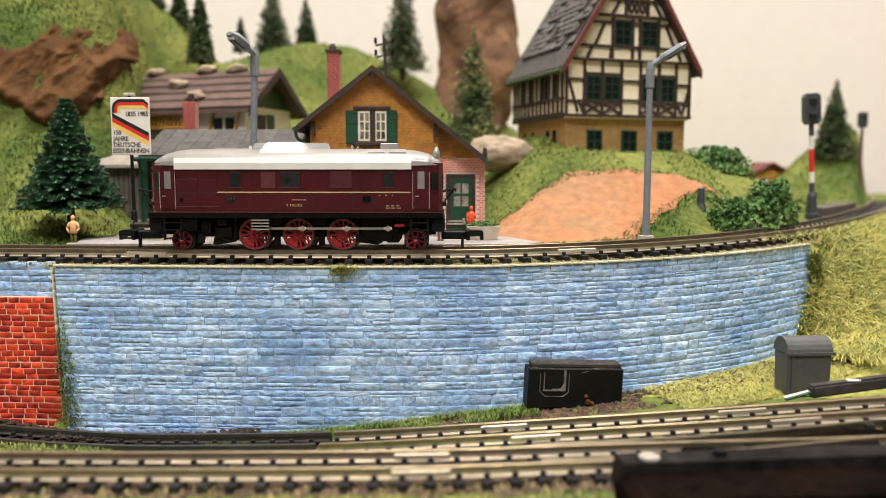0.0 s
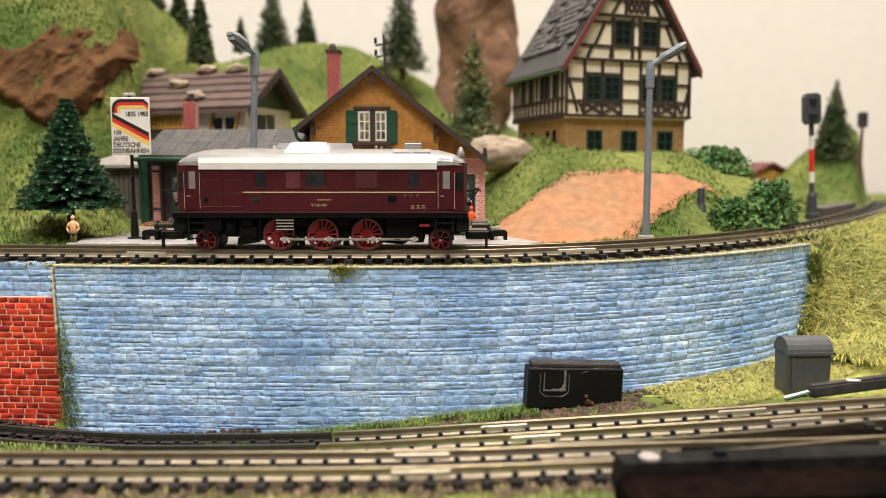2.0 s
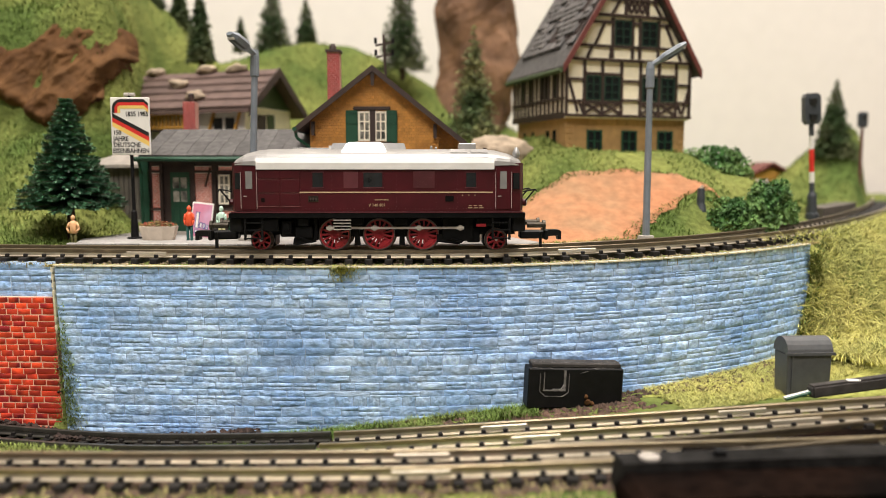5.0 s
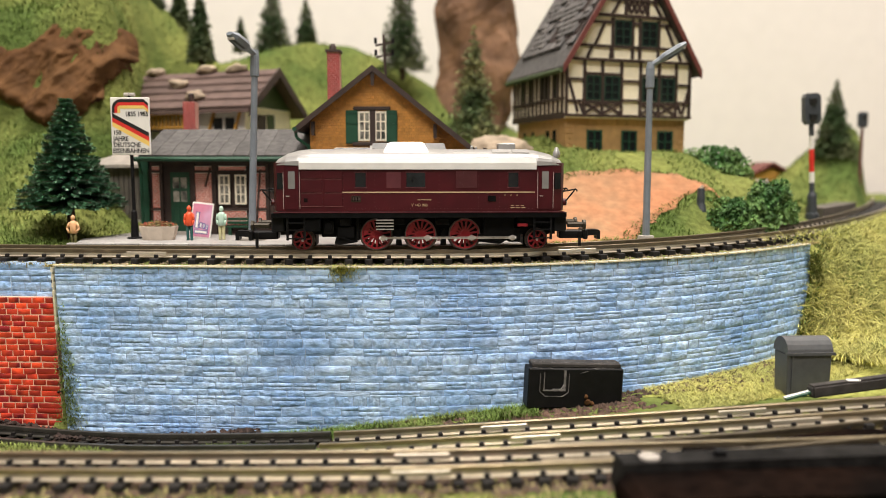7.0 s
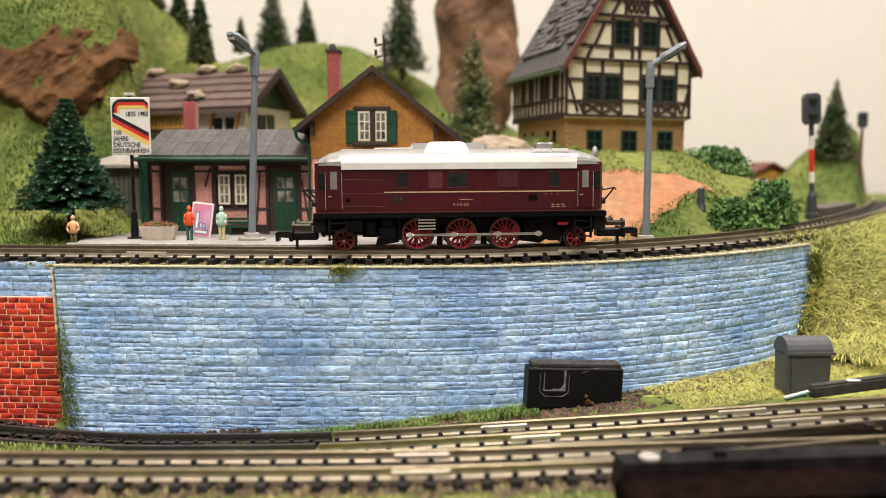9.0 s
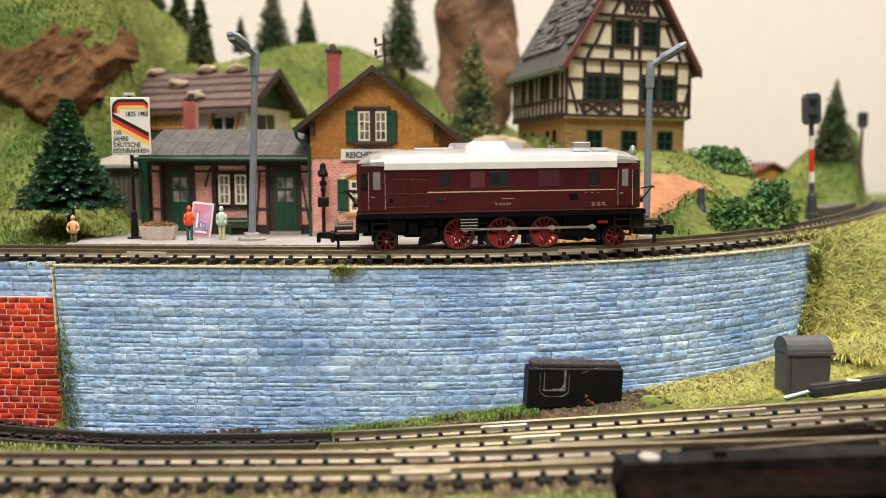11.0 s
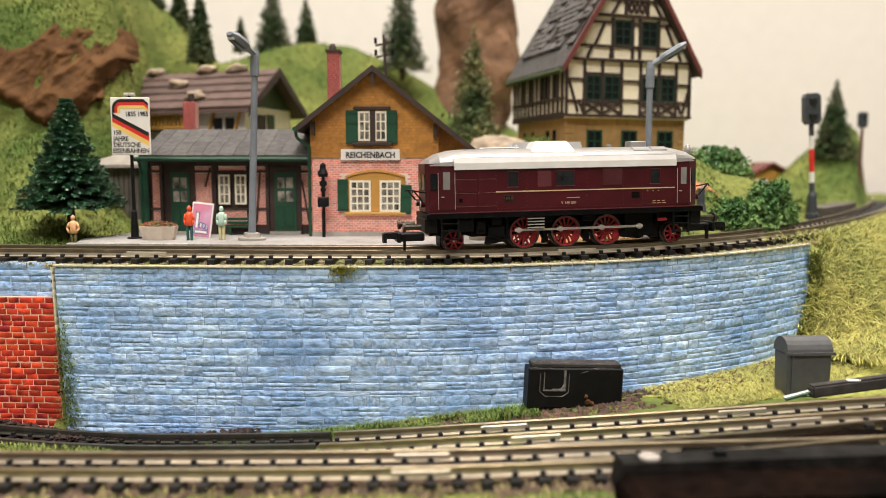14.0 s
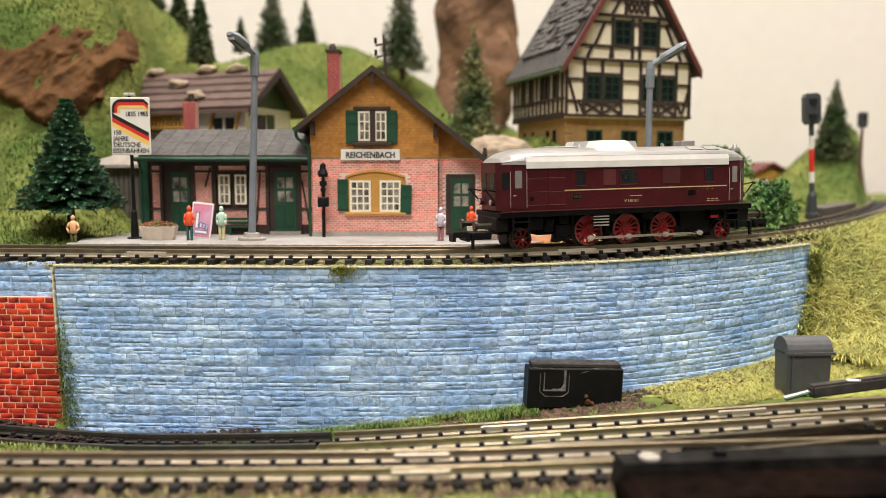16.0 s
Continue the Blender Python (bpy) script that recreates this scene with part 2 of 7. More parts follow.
def mesh_of(name, bm, material, smooth=False):
    bmesh.ops.recalc_face_normals(bm, faces=bm.faces)
    bmesh.ops.scale(bm, vec=(MM, MM, MM), verts=bm.verts)
    me = bpy.data.meshes.new(name)
    bm.to_mesh(me)
    bm.free()
    me.materials.append(material)
    if smooth:
        for p in me.polygons:
            p.use_smooth = True
    return me


def part(name, bm, material, parent=None, label="", smooth=False):
    ob = new(name, mesh_of(name, bm, material, smooth))
    ob.parent = parent
    if label:
        tagged(ob, label)
    return ob


def cloud(name, verts, faces, material, parent=None):
    """One mesh from plain arrays in millimetres."""
    me = bpy.data.meshes.new(name)
    me.from_pydata([(x * MM, y * MM, z * MM) for x, y, z in verts], [], faces)
    me.materials.append(material)
    ob = new(name, me)
    ob.parent = parent
    return ob


def share(name, me, parent, m):
    ob = new(name, me)
    ob.parent = parent
    ob.matrix_basis = m
    return ob


def at(x, y, z, rx=0, ry=0, rz=0):
    return pose(x * MM, y * MM, z * MM, rx, ry, rz)


def thing(name, label, category, x=0, y=0, z=0, rz=0, group="", kind="", ry=0):
    ob = new(name)
    ob.empty_display_size = 0.005
    ob.matrix_basis = at(x, y, z, 0, ry, rz)
    return tagged(ob, label, category, group, kind)


def letters(name, text, size, material, parent, m, align="CENTER", depth=0.08, wide=1.0, bold=0.02):
    """Raised letters of the built-in font; size is the capital height."""
    cu = bpy.data.curves.new(name, "FONT")
    cu.body, cu.size, cu.align_x, cu.align_y = text, size * MM / 0.73, align, "BOTTOM_BASELINE"
    cu.extrude, cu.resolution_u, cu.offset = depth * MM, 2, size * MM * bold
    tmp = bpy.data.objects.new(name, cu)
    me = bpy.data.meshes.new_from_object(tmp)
    bpy.data.objects.remove(tmp)
    me.transform(Matrix.Diagonal((wide, 1, 1, 1)))
    me.materials.clear()
    me.materials.append(material)
    return share(name, me, parent, m @ pose(0, 0, 0, 90, 0, 0))



# ---- the railway line: a flexible track of arcs (length, turn in degrees), climbing gently on the bend ----
RAILTOP = 0.6
ARCS = ((60, 0), (60, 0.84), (45, 4.5), (40, 5.77), (40, 15.22), (45, 15.62), (50, 9.27), (50, 4.17), (140, 12.0))


def line_of(x, y, h, arcs):
    out, z = [], 0.0
    for length, turn in arcs:
        for _ in range(length):
            out.append((x, y, z, h))
            h += radians(turn) / length
            x, y = x + math.cos(h), y + math.sin(h)
            z += 0.02 if x > 10 else 0.0
    return np.array(out)


LINE = line_of(-180.0, 218.75, -0.07, ARCS)


def smooth_line(points):
    """A curve through a few points, one sample a millimetre: rows of x, y, z, heading."""
    p = [Vector(q) for q in points]
    p = [2 * p[0] - p[1]] + p + [2 * p[-1] - p[-2]]
    raw = []
    for a, b, c, d in zip(p, p[1:], p[2:], p[3:]):
        for i in range(60):
            t = i / 60
            raw.append(0.5 * (2 * b + (c - a) * t + (2 * a - 5 * b + 4 * c - d) * t * t + (3 * b - a - 3 * c + d) * t ** 3))
    raw = np.array([tuple(v) for v in raw])
    s = np.concatenate([[0], np.cumsum(np.linalg.norm(np.diff(raw, axis=0), axis=1))])
    k = np.arange(0, s[-1], 1.0)
    q = np.stack([np.interp(k, s, raw[:, i]) for i in range(3)], 1)
    d = np.gradient(q, axis=0)
    return np.column_stack([q, np.arctan2(d[:, 1], d[:, 0])])


INNER = smooth_line(((-160.0, 206.2, -45.1), (-114.5, 194.1, -45.3), (-83.1, 189.1, -45.5), (-53.0, 183.3, -43.6), (-21.8, 176.5, -40.5), (8.5, 171.9, -37.1), (52.8, 169.2, -33.3), (90.4, 168.5, -30.4), (134.6, 168.8, -27.6)))
FRONT = smooth_line(((-117.1, 142.9, -33.4), (-84.7, 142.9, -33.2), (-52.3, 142.9, -33.2), (-3.7, 143.0, -32.8), (34.4, 144.2, -31.9), (78.9, 146.3, -31.5), (118.3, 147.4, -30.2)))
BRANCH = smooth_line(((18.5, 148.1, -33.6), (47.1, 150.2, -32.9), (71.0, 153.3, -32.2), (97.1, 158.4, -31.6), (132.3, 165.5, -30.2)))


def place_on(line, s, off=0.0, dz=0.0):
    x, y, z, h = (np.interp(s, np.arange(len(line)), line[:, i]) for i in range(4))
    return x + math.sin(h) * off, y - math.cos(h) * off, z + dz, h


def rail_mesh(line, off, s0, s1, top):
    bm = bmesh.new()
    prof = ((-1.0, -2.3), (1.0, -2.3), (1.0, -2.05), (0.3, -1.8), (0.3, -1.05), (0.48, -0.95), (0.48, -0.12), (0.34, 0), (-0.34, 0), (-0.48, -0.12), (-0.48, -0.95), (-0.3, -1.05), (-0.3, -1.8), (-1.0, -2.05))
    prev = None
    for s in np.arange(s0, s1, 3.0):
        ring = [bm.verts.new((*place_on(line, s, off + a)[:2], place_on(line, s)[2] + top + b)) for a, b in prof]
        if prev:
            for i in range(len(ring)):
                bm.faces.new((prev[i], prev[(i + 1) % len(ring)], ring[(i + 1) % len(ring)], ring[i]))
        else:
            bm.faces.new(ring)
        prev = ring
    bm.faces.new(prev)
    return bm


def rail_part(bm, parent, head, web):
    """The rail: a tarnished head and foot, and web sides in a brighter metal that paints their reflection."""
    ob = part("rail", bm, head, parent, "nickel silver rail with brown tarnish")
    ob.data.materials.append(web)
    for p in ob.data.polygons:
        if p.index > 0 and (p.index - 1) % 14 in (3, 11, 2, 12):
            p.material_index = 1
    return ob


def sleeper_mesh(name):
    bm = bmesh.new()
    box(bm, 0, 0, -3.25, 2.15, 15.4, 1.9, bev=0.2)
    for y in (-4.9, 4.9):
        for side in (-1, 1):
            box(bm, 0, y + side * 0.8, -1.85, 1.1, 0.75, 0.95, bev=0.15)
    return mesh_of(name, bm, SLEEPER)


SLEEPER_MESH = sleeper_mesh("sleeper")


def track(label, line, s0, s1, top, joints=(), pitch=5.17, head=None, web=None, cant=0.0):
    t = thing("railway_track", label, "track", kind="")
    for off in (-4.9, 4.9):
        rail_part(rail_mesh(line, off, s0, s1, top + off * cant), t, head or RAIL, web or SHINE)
    for s in np.arange(s0 + 1, s1 - 4, pitch):
        x, y, z, h = place_on(line, s)
        share("sleeper", SLEEPER_MESH, t, at(x, y, z + top) @ Matrix.Rotation(h, 4, "Z") @ Matrix.Rotation(-cant, 4, "X"))
    for s, off in joints:
        bm = bmesh.new()
        x, y, z, h = place_on(line, s, off)
        climb = place_on(line, s + 3)[2] - place_on(line, s - 3)[2]
        box(bm, 0, 0, 0, 11, 1.5, 1.2, Matrix.Translation((x, y, z + top + off * cant - 1.25)) @ Matrix.Rotation(h, 4, "Z") @ Matrix.Rotation(-math.atan2(climb, 6), 4, "Y"), bev=0.15)
        part("rail_joiner", bm, SHINE, t, "bright metal rail joiner")
    return t


# ---- ground ----
NEAR = LINE[::2]


def side_of(px, py):
    """Signed distance from the line (positive behind it) and the line's height there."""
    d = np.hypot(NEAR[:, 0] - px, NEAR[:, 1] - py)
    i = int(np.argmin(d))
    x, y, z, h = NEAR[i]
    return (-(px - x) * math.sin(h) + (py - y) * math.cos(h)), z, x


def ease(v, a, b):
    t = min(1.0, max(0.0, (v - a) / (b - a)))
    return t * t * (3 - 2 * t)


def lump(x, y, cx, cy, rx, ry, h):
    q = ((x - cx) / rx) ** 2 + ((y - cy) / ry) ** 2
    return h * math.exp(-q)


def low_ground(x, y):
    inner = np.interp(x, INNER[:, 0], INNER[:, 2]) - 3.8
    front = np.interp(x, FRONT[:, 0], FRONT[:, 2]) - 3.8
    yi, yf = np.interp(x, INNER[:, 0], INNER[:, 1]), np.interp(x, FRONT[:, 0], FRONT[:, 1])
    z = front + (inner - front) * min(1.0, max(0.0, (y - yf - 7) / max(6.0, yi - yf - 15)))
    rise = (1 - ease(x, -82, -58)) * ease(y, yf + 8, yf + 11) * (1 - ease(y, yi - 15, yi - 8))
    return z + (max(z, front - 6.0) - z) * rise


def high_ground(x, y, d):
    z = -3.2 + 1.8 * ease(d, 9, 12)
    k = ease(d, 26, 70)
    left = 1 - ease(x, -142, -112)
    z += left * (40 * ease(y + (x + 125) * 0.25, 236, 292))
    z += (1 - ease(x + (y - 300) * 0.4, -132, -99)) * (42 * ease(y, 283, 304) + 14 * ease(y, 300, 345))
    z += k * lump(x, y, -120, 400, 66, 42, 66)
    z += k * lump(x, y, -88, 330, 45, 42, 20)
    z += k * lump(x, y, -58, 430, 52, 36, 58)
    z += k * lump(x, y, 5, 440, 60, 40, 46)
    z += ease(x, 6, 44) * (1 - ease(x, 108, 145)) * (26 - 9 * ease(x, 88, 110)) * min(1.0, max(0.0, (y - 238) / 54)) ** 1.1 * (1 - 0.75 * ease(y, 330, 380)) * ease(d, 12, 24)
    z += ease(d, 26, 60) * lump(x, y, 22, 325, 34, 34, 14)
    z += ease(d, 6, 14) * lump(x, y, 212, 412, 34, 30, 34)
    z += ease(d, 6, 14) * lump(x, y, 234, 452, 30, 24, 36)
    z += ease(d, 10, 30) * lump(x, y, 140, 330, 30, 40, 8)
    z += k * lump(x, y, -129, 304, 9, 9, 24)
    n = noise.noise(Vector((x * 0.03, y * 0.03, 0))) * 3 + noise.noise(Vector((x * 0.11, y * 0.11, 4))) * 1.0
    return z + n * ease(d, 26, 60)


def ground_z(x, y):
    d, zl, lx = side_of(x, y)
    low = low_ground(x, y)
    brink = 9.5 - 4.6 * (1 - ease(lx, -106, -103))
    if d >= -brink:
        return zl + high_ground(x, y, d)
    top = zl - 3.2
    run = 2.2 + 30 * ease(lx, 92, 125)
    k = min(1.0, (-d - brink) / run)
    return top + (low - top) * (k if run < 5 else ease(k, 0, 1) * 0.7 + 0.3 * k) + (noise.noise(Vector((x * 0.09, y * 0.09, 9))) * 1.2 if run > 8 and 0.03 < k < 1 else 0)


def ground():
    xs, ys = np.arange(-300, 361, 3.0), np.concatenate([np.arange(96, 330, 2.0), np.arange(330, 600, 5.0)])
    verts = [(x, y, ground_z(x, y)) for y in ys for x in xs]
    w = len(xs)
    faces = [(j * w + i, j * w + i + 1, (j + 1) * w + i + 1, (j + 1) * w + i) for j in range(len(ys) - 1) for i in range(w - 1)]
    ob = cloud("ground", verts, faces, GRASS)
    for p in ob.data.polygons:
        p.use_smooth = True
    return tagged(ob, "grass-covered layout ground with hills and a lower track bed", "ground", kind="structure")


ground()


def room():
    for name, x0, x1, y0, y1, z0, z1, m in (("wall_north", -1800, 1800, 620, 640, -900, 1400, PLASTER), ("wall_south", -1800, 1800, -1720, -1700, -900, 1400, ROOMPAINT),
                                            ("wall_west", -1820, -1800, -1720, 640, -900, 1400, ROOMPAINT), ("wall_east", 1800, 1820, -1720, 640, -900, 1400, ROOMPAINT),
                                            ("ceiling", -1820, 1820, -1720, 640, 1400, 1420, ROOMPAINT), ("floor", -1820, 1820, -1720, 640, -920, -900, FLOORMAT)):
        bm = bmesh.new()
        span(bm, x0, x1, y0, y1, z0, z1)
        tagged(part(name, bm, m), "plain brown room floor" if m is FLOORMAT else "plain pale painted room surface", name.split("_")[0], kind="structure")


room()


def baseboard():
    bm = bmesh.new()
    span(bm, -700, 700, 90, 615, -80, -62)
    tagged(part("baseboard", bm, FLOORMAT), "wooden board that carries the layout", "board", kind="structure")


baseboard()

DARKRAIL = mat("blackened_rail", (0.085, 0.08, 0.07), 0.4, metal=0.5, vary=0.2, bump=0.1)
# darker brown than RAIL, for the heads of the raised and branch tracks
UPRAIL = mat("dark_brown_rail", (0.17, 0.142, 0.10), 0.36, metal=0.75, vary=0.2, scale=250, bump=0.1, colour2=(0.22, 0.175, 0.115), big=30)
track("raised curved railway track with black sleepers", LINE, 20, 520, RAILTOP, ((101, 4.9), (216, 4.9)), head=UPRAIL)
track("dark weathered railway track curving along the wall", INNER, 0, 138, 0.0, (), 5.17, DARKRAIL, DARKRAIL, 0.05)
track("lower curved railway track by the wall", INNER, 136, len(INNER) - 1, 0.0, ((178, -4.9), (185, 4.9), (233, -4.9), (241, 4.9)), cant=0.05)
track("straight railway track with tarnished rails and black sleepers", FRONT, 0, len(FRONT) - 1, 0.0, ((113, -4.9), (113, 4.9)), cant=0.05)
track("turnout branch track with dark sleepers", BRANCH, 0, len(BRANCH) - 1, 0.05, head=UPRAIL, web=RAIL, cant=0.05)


def within(pts_in, x, y):
    c = False
    for (x0, y0), (x1, y1) in zip(pts_in, pts_in[1:] + pts_in[:1]):
        if (y0 > y) != (y1 > y) and x < (x1 - x0) * (y - y0) / (y1 - y0) + x0:
            c = not c
    return c


def draped(name, pts_in, zoff, material, label, category, step=2.0, rag=2.5):
    """A sheet of another surface laid on the ground inside a polygon with a ragged rim."""
    xs = np.arange(min(p[0] for p in pts_in) - 5, max(p[0] for p in pts_in) + 5, step)
    ys = np.arange(min(p[1] for p in pts_in) - 5, max(p[1] for p in pts_in) + 5, step)
    idx, verts, faces = {}, [], []
    def vid(i, j):
        if (i, j) not in idx:
            x, y = float(xs[i]), float(ys[j])
            idx[(i, j)] = len(verts)
            verts.append((x, y, ground_z(x, y) + zoff + noise.noise(Vector((x * 0.2, y * 0.2, 1))) * 0.35))
        return idx[(i, j)]
    for i in range(len(xs) - 1):
        for j in range(len(ys) - 1):
            cx, cy = xs[i] + step / 2, ys[j] + step / 2
            nx, ny = noise.noise(Vector((cx * 0.13, cy * 0.13, 7))), noise.noise(Vector((cx * 0.13, cy * 0.13, 17)))
            if within(pts_in, cx + nx * rag, cy + ny * rag):
                faces.append((vid(i, j), vid(i + 1, j), vid(i + 1, j + 1), vid(i, j + 1)))
    ob = cloud(name, verts, faces, material)
    for p in ob.data.polygons:
        p.use_smooth = True
    return tagged(ob, label, category, kind="structure")


# the bare earth of the hillside
EARTH = [(8, 262), (11, 252), (20, 238), (30, 234), (44, 235), (58, 241), (68, 251), (80, 261), (95, 270), (84, 278), (64, 280), (46, 279), (28, 271)]
draped("dirt_slope", EARTH, 0.35, DIRT, "bare orange-brown earth slope between grass", "earth", 0.5, 4.0)


# soil-coloured sheet that paints the shadow band below the near rails
draped("track_bed", [(-130, 133.5), (34, 134.5), (34, 150), (-130, 150)], 0.25, SOIL, "dark soil-coloured sheet painting the shadow band under the near track", "soil", 1.5, 1.5)
KERB = mat("kerb_stone", (0.40, 0.385, 0.37), 0.9, vary=0.2, scale=700, bump=0.5, obj=0.15)
# platform with kerb
def platform():
    bm = bmesh.new()
    slab(bm, [(-108, 227), (-88, 224.2), (-60, 221.2), (-30, 220.2), (0, 221.0), (22, 223.6), (29, 227), (21, 246), (14, 262), (-46, 270), (-104, 268), (-112, 240)], "z", -2.4, 0.5)
    base = tagged(part("platform", bm, ASPHALT), "low grey station platform with pale kerb", "platform", kind="structure")
    for s in np.arange(74, 206, 7.2):
        x, y, z, h = place_on(LINE, s, -9.9)
        b = bmesh.new()
        box(b, 0, 0, 0, 6.9, 1.6, 2.9, Matrix.Translation((x, y, -0.75)) @ Matrix.Rotation(h, 4, "Z"), bev=0.15)
        part("kerb_stone", b, KERB, base)


platform()



# ---- the diesel locomotive ----
LOCOPANE = mat("grey_loco_pane", (0.016, 0.020, 0.023), 0.15, vary=0.5, scale=400, bump=0.02, spec=0.4)
# lighter pinkish maroon: the highlight on the hatch edges, put into colour
EDGEGLINT = mat("maroon_edge_glint", (0.24, 0.085, 0.085), 0.4, vary=0.3, scale=500, bump=0.1)
RAILPAINT = mat("pale_handrail_paint", (0.55, 0.44, 0.42), 0.4, vary=0.2, scale=500, bump=0.1)
BRONZE = mat("dull_bronze", (0.06, 0.048, 0.032), 0.4, metal=0.5, vary=0.3, scale=500, bump=0.1)
def roof_loft(bm, stations, n=15):
    """stations: x, half width, edge height, crown height."""
    rows = []
    for x, w, e, c in stations:
        row = []
        for i in range(n + 1):
            a = math.pi * i / n
            y = -w * math.copysign(abs(math.cos(a)) ** 0.75, math.cos(a))
            row.append(bm.verts.new((x, y, e + (c - e) * math.sin(a) ** 0.8)))
        rows.append(row)
    for a, b in zip(rows, rows[1:]):
        for i in range(n):
            bm.faces.new((a[i], a[i + 1], b[i + 1], b[i]))
        bm.faces.new((a[0], a[-1], b[-1], b[0]))
    bm.faces.new(rows[0])
    bm.faces.new(rows[-1])


def wheel_mesh(bm_red, bm_tyre, r, spokes, hub):
    """Spoked wheel in the xz plane, face towards -y; red parts and tyre apart."""
    n = 32
    def ring(bm, r0, r1, y0, y1):
        rows = [[bm.verts.new((rr * math.cos(2 * math.pi * i / n), yy, rr * math.sin(2 * math.pi * i / n))) for i in range(n)] for rr, yy in ((r0, y0), (r1, y0), (r1, y1), (r0, y1))]
        for k in range(4):
            a, b = rows[k], rows[(k + 1) % 4]
            for i in range(n):
                bm.faces.new((a[i], a[(i + 1) % n], b[(i + 1) % n], b[i]))
    ring(bm_tyre, r * 0.93, r, -0.9, 0.9)
    ring(bm_tyre, r * 0.93, r + 0.45, 0.9, 1.3)
    ring(bm_red, r * 0.845, r * 0.935, -0.75, 0.7)
    rod(bm_red, (0, -0.95, 0), (0, 0.7, 0), hub, n=16)
    for i in range(spokes):
        a = 2 * math.pi * (i + 0.5) / spokes
        bar(bm_red, (hub * 0.8 * math.cos(a), -0.35, hub * 0.8 * math.sin(a)), (r * 0.84 * math.cos(a), -0.35, r * 0.84 * math.sin(a)), 0.3, 0.5)


def make_wheels(parent, x, r, spokes, hub, crank):
    """One wheel set: wheel > rim centre, tyre, axle; it turns about its axle."""
    axle = bmesh.new()
    rod(axle, (0, -5.2, 0), (0, 5.2, 0), 0.8, n=10)
    ob = part("wheelset", axle, FRAME, parent, "spoked red wheels on a dark axle")
    for side in (-1, 1):
        red, tyre = bmesh.new(), bmesh.new()
        wheel_mesh(red, tyre, r, spokes, hub)
        if crank:
            rod(red, (crank, -1.15, 0), (crank, 0.2, 0), 0.75, n=12)
            slab(red, [(-0.7, -0.7), (crank + 0.5, -0.5), (crank + 0.5, 0.5), (-0.7, 0.7)], "y", -0.95, -0.3)
            slab(red, [(-r * 0.82 * math.cos(t), r * 0.82 * math.sin(t)) for t in (-0.6, -0.3, 0, 0.3, 0.6)] + [(-2.2, 1.3), (-2.2, -1.3)], "y", -0.7, -0.1)
        turn = Matrix.Diagonal((1, -side, 1, 1))
        for bm in (red, tyre):
            bmesh.ops.transform(bm, matrix=Matrix.Translation((0, side * 5.0, 0)) @ turn, verts=bm.verts)
        if not crank:
            cap = bmesh.new()
            rod(cap, (0, side * 5.9, 0), (0, side * 6.2, 0), 0.35, n=8)
            part("axle_end", cap, STEEL, ob, "bright axle end")
        part("wheel_centre", red, WHEEL, ob, "red spoked wheel centre")
        part("tyre", tyre, TYRE, ob, "dark metal tyre")
    return ob


DRIVER_X, CARRIER_X, CRANK = (-11.7, 0.0, 11.7), (-31.1, 31.1), 2.05
DRIVER_R, CARRIER_R = 4.2, 2.65


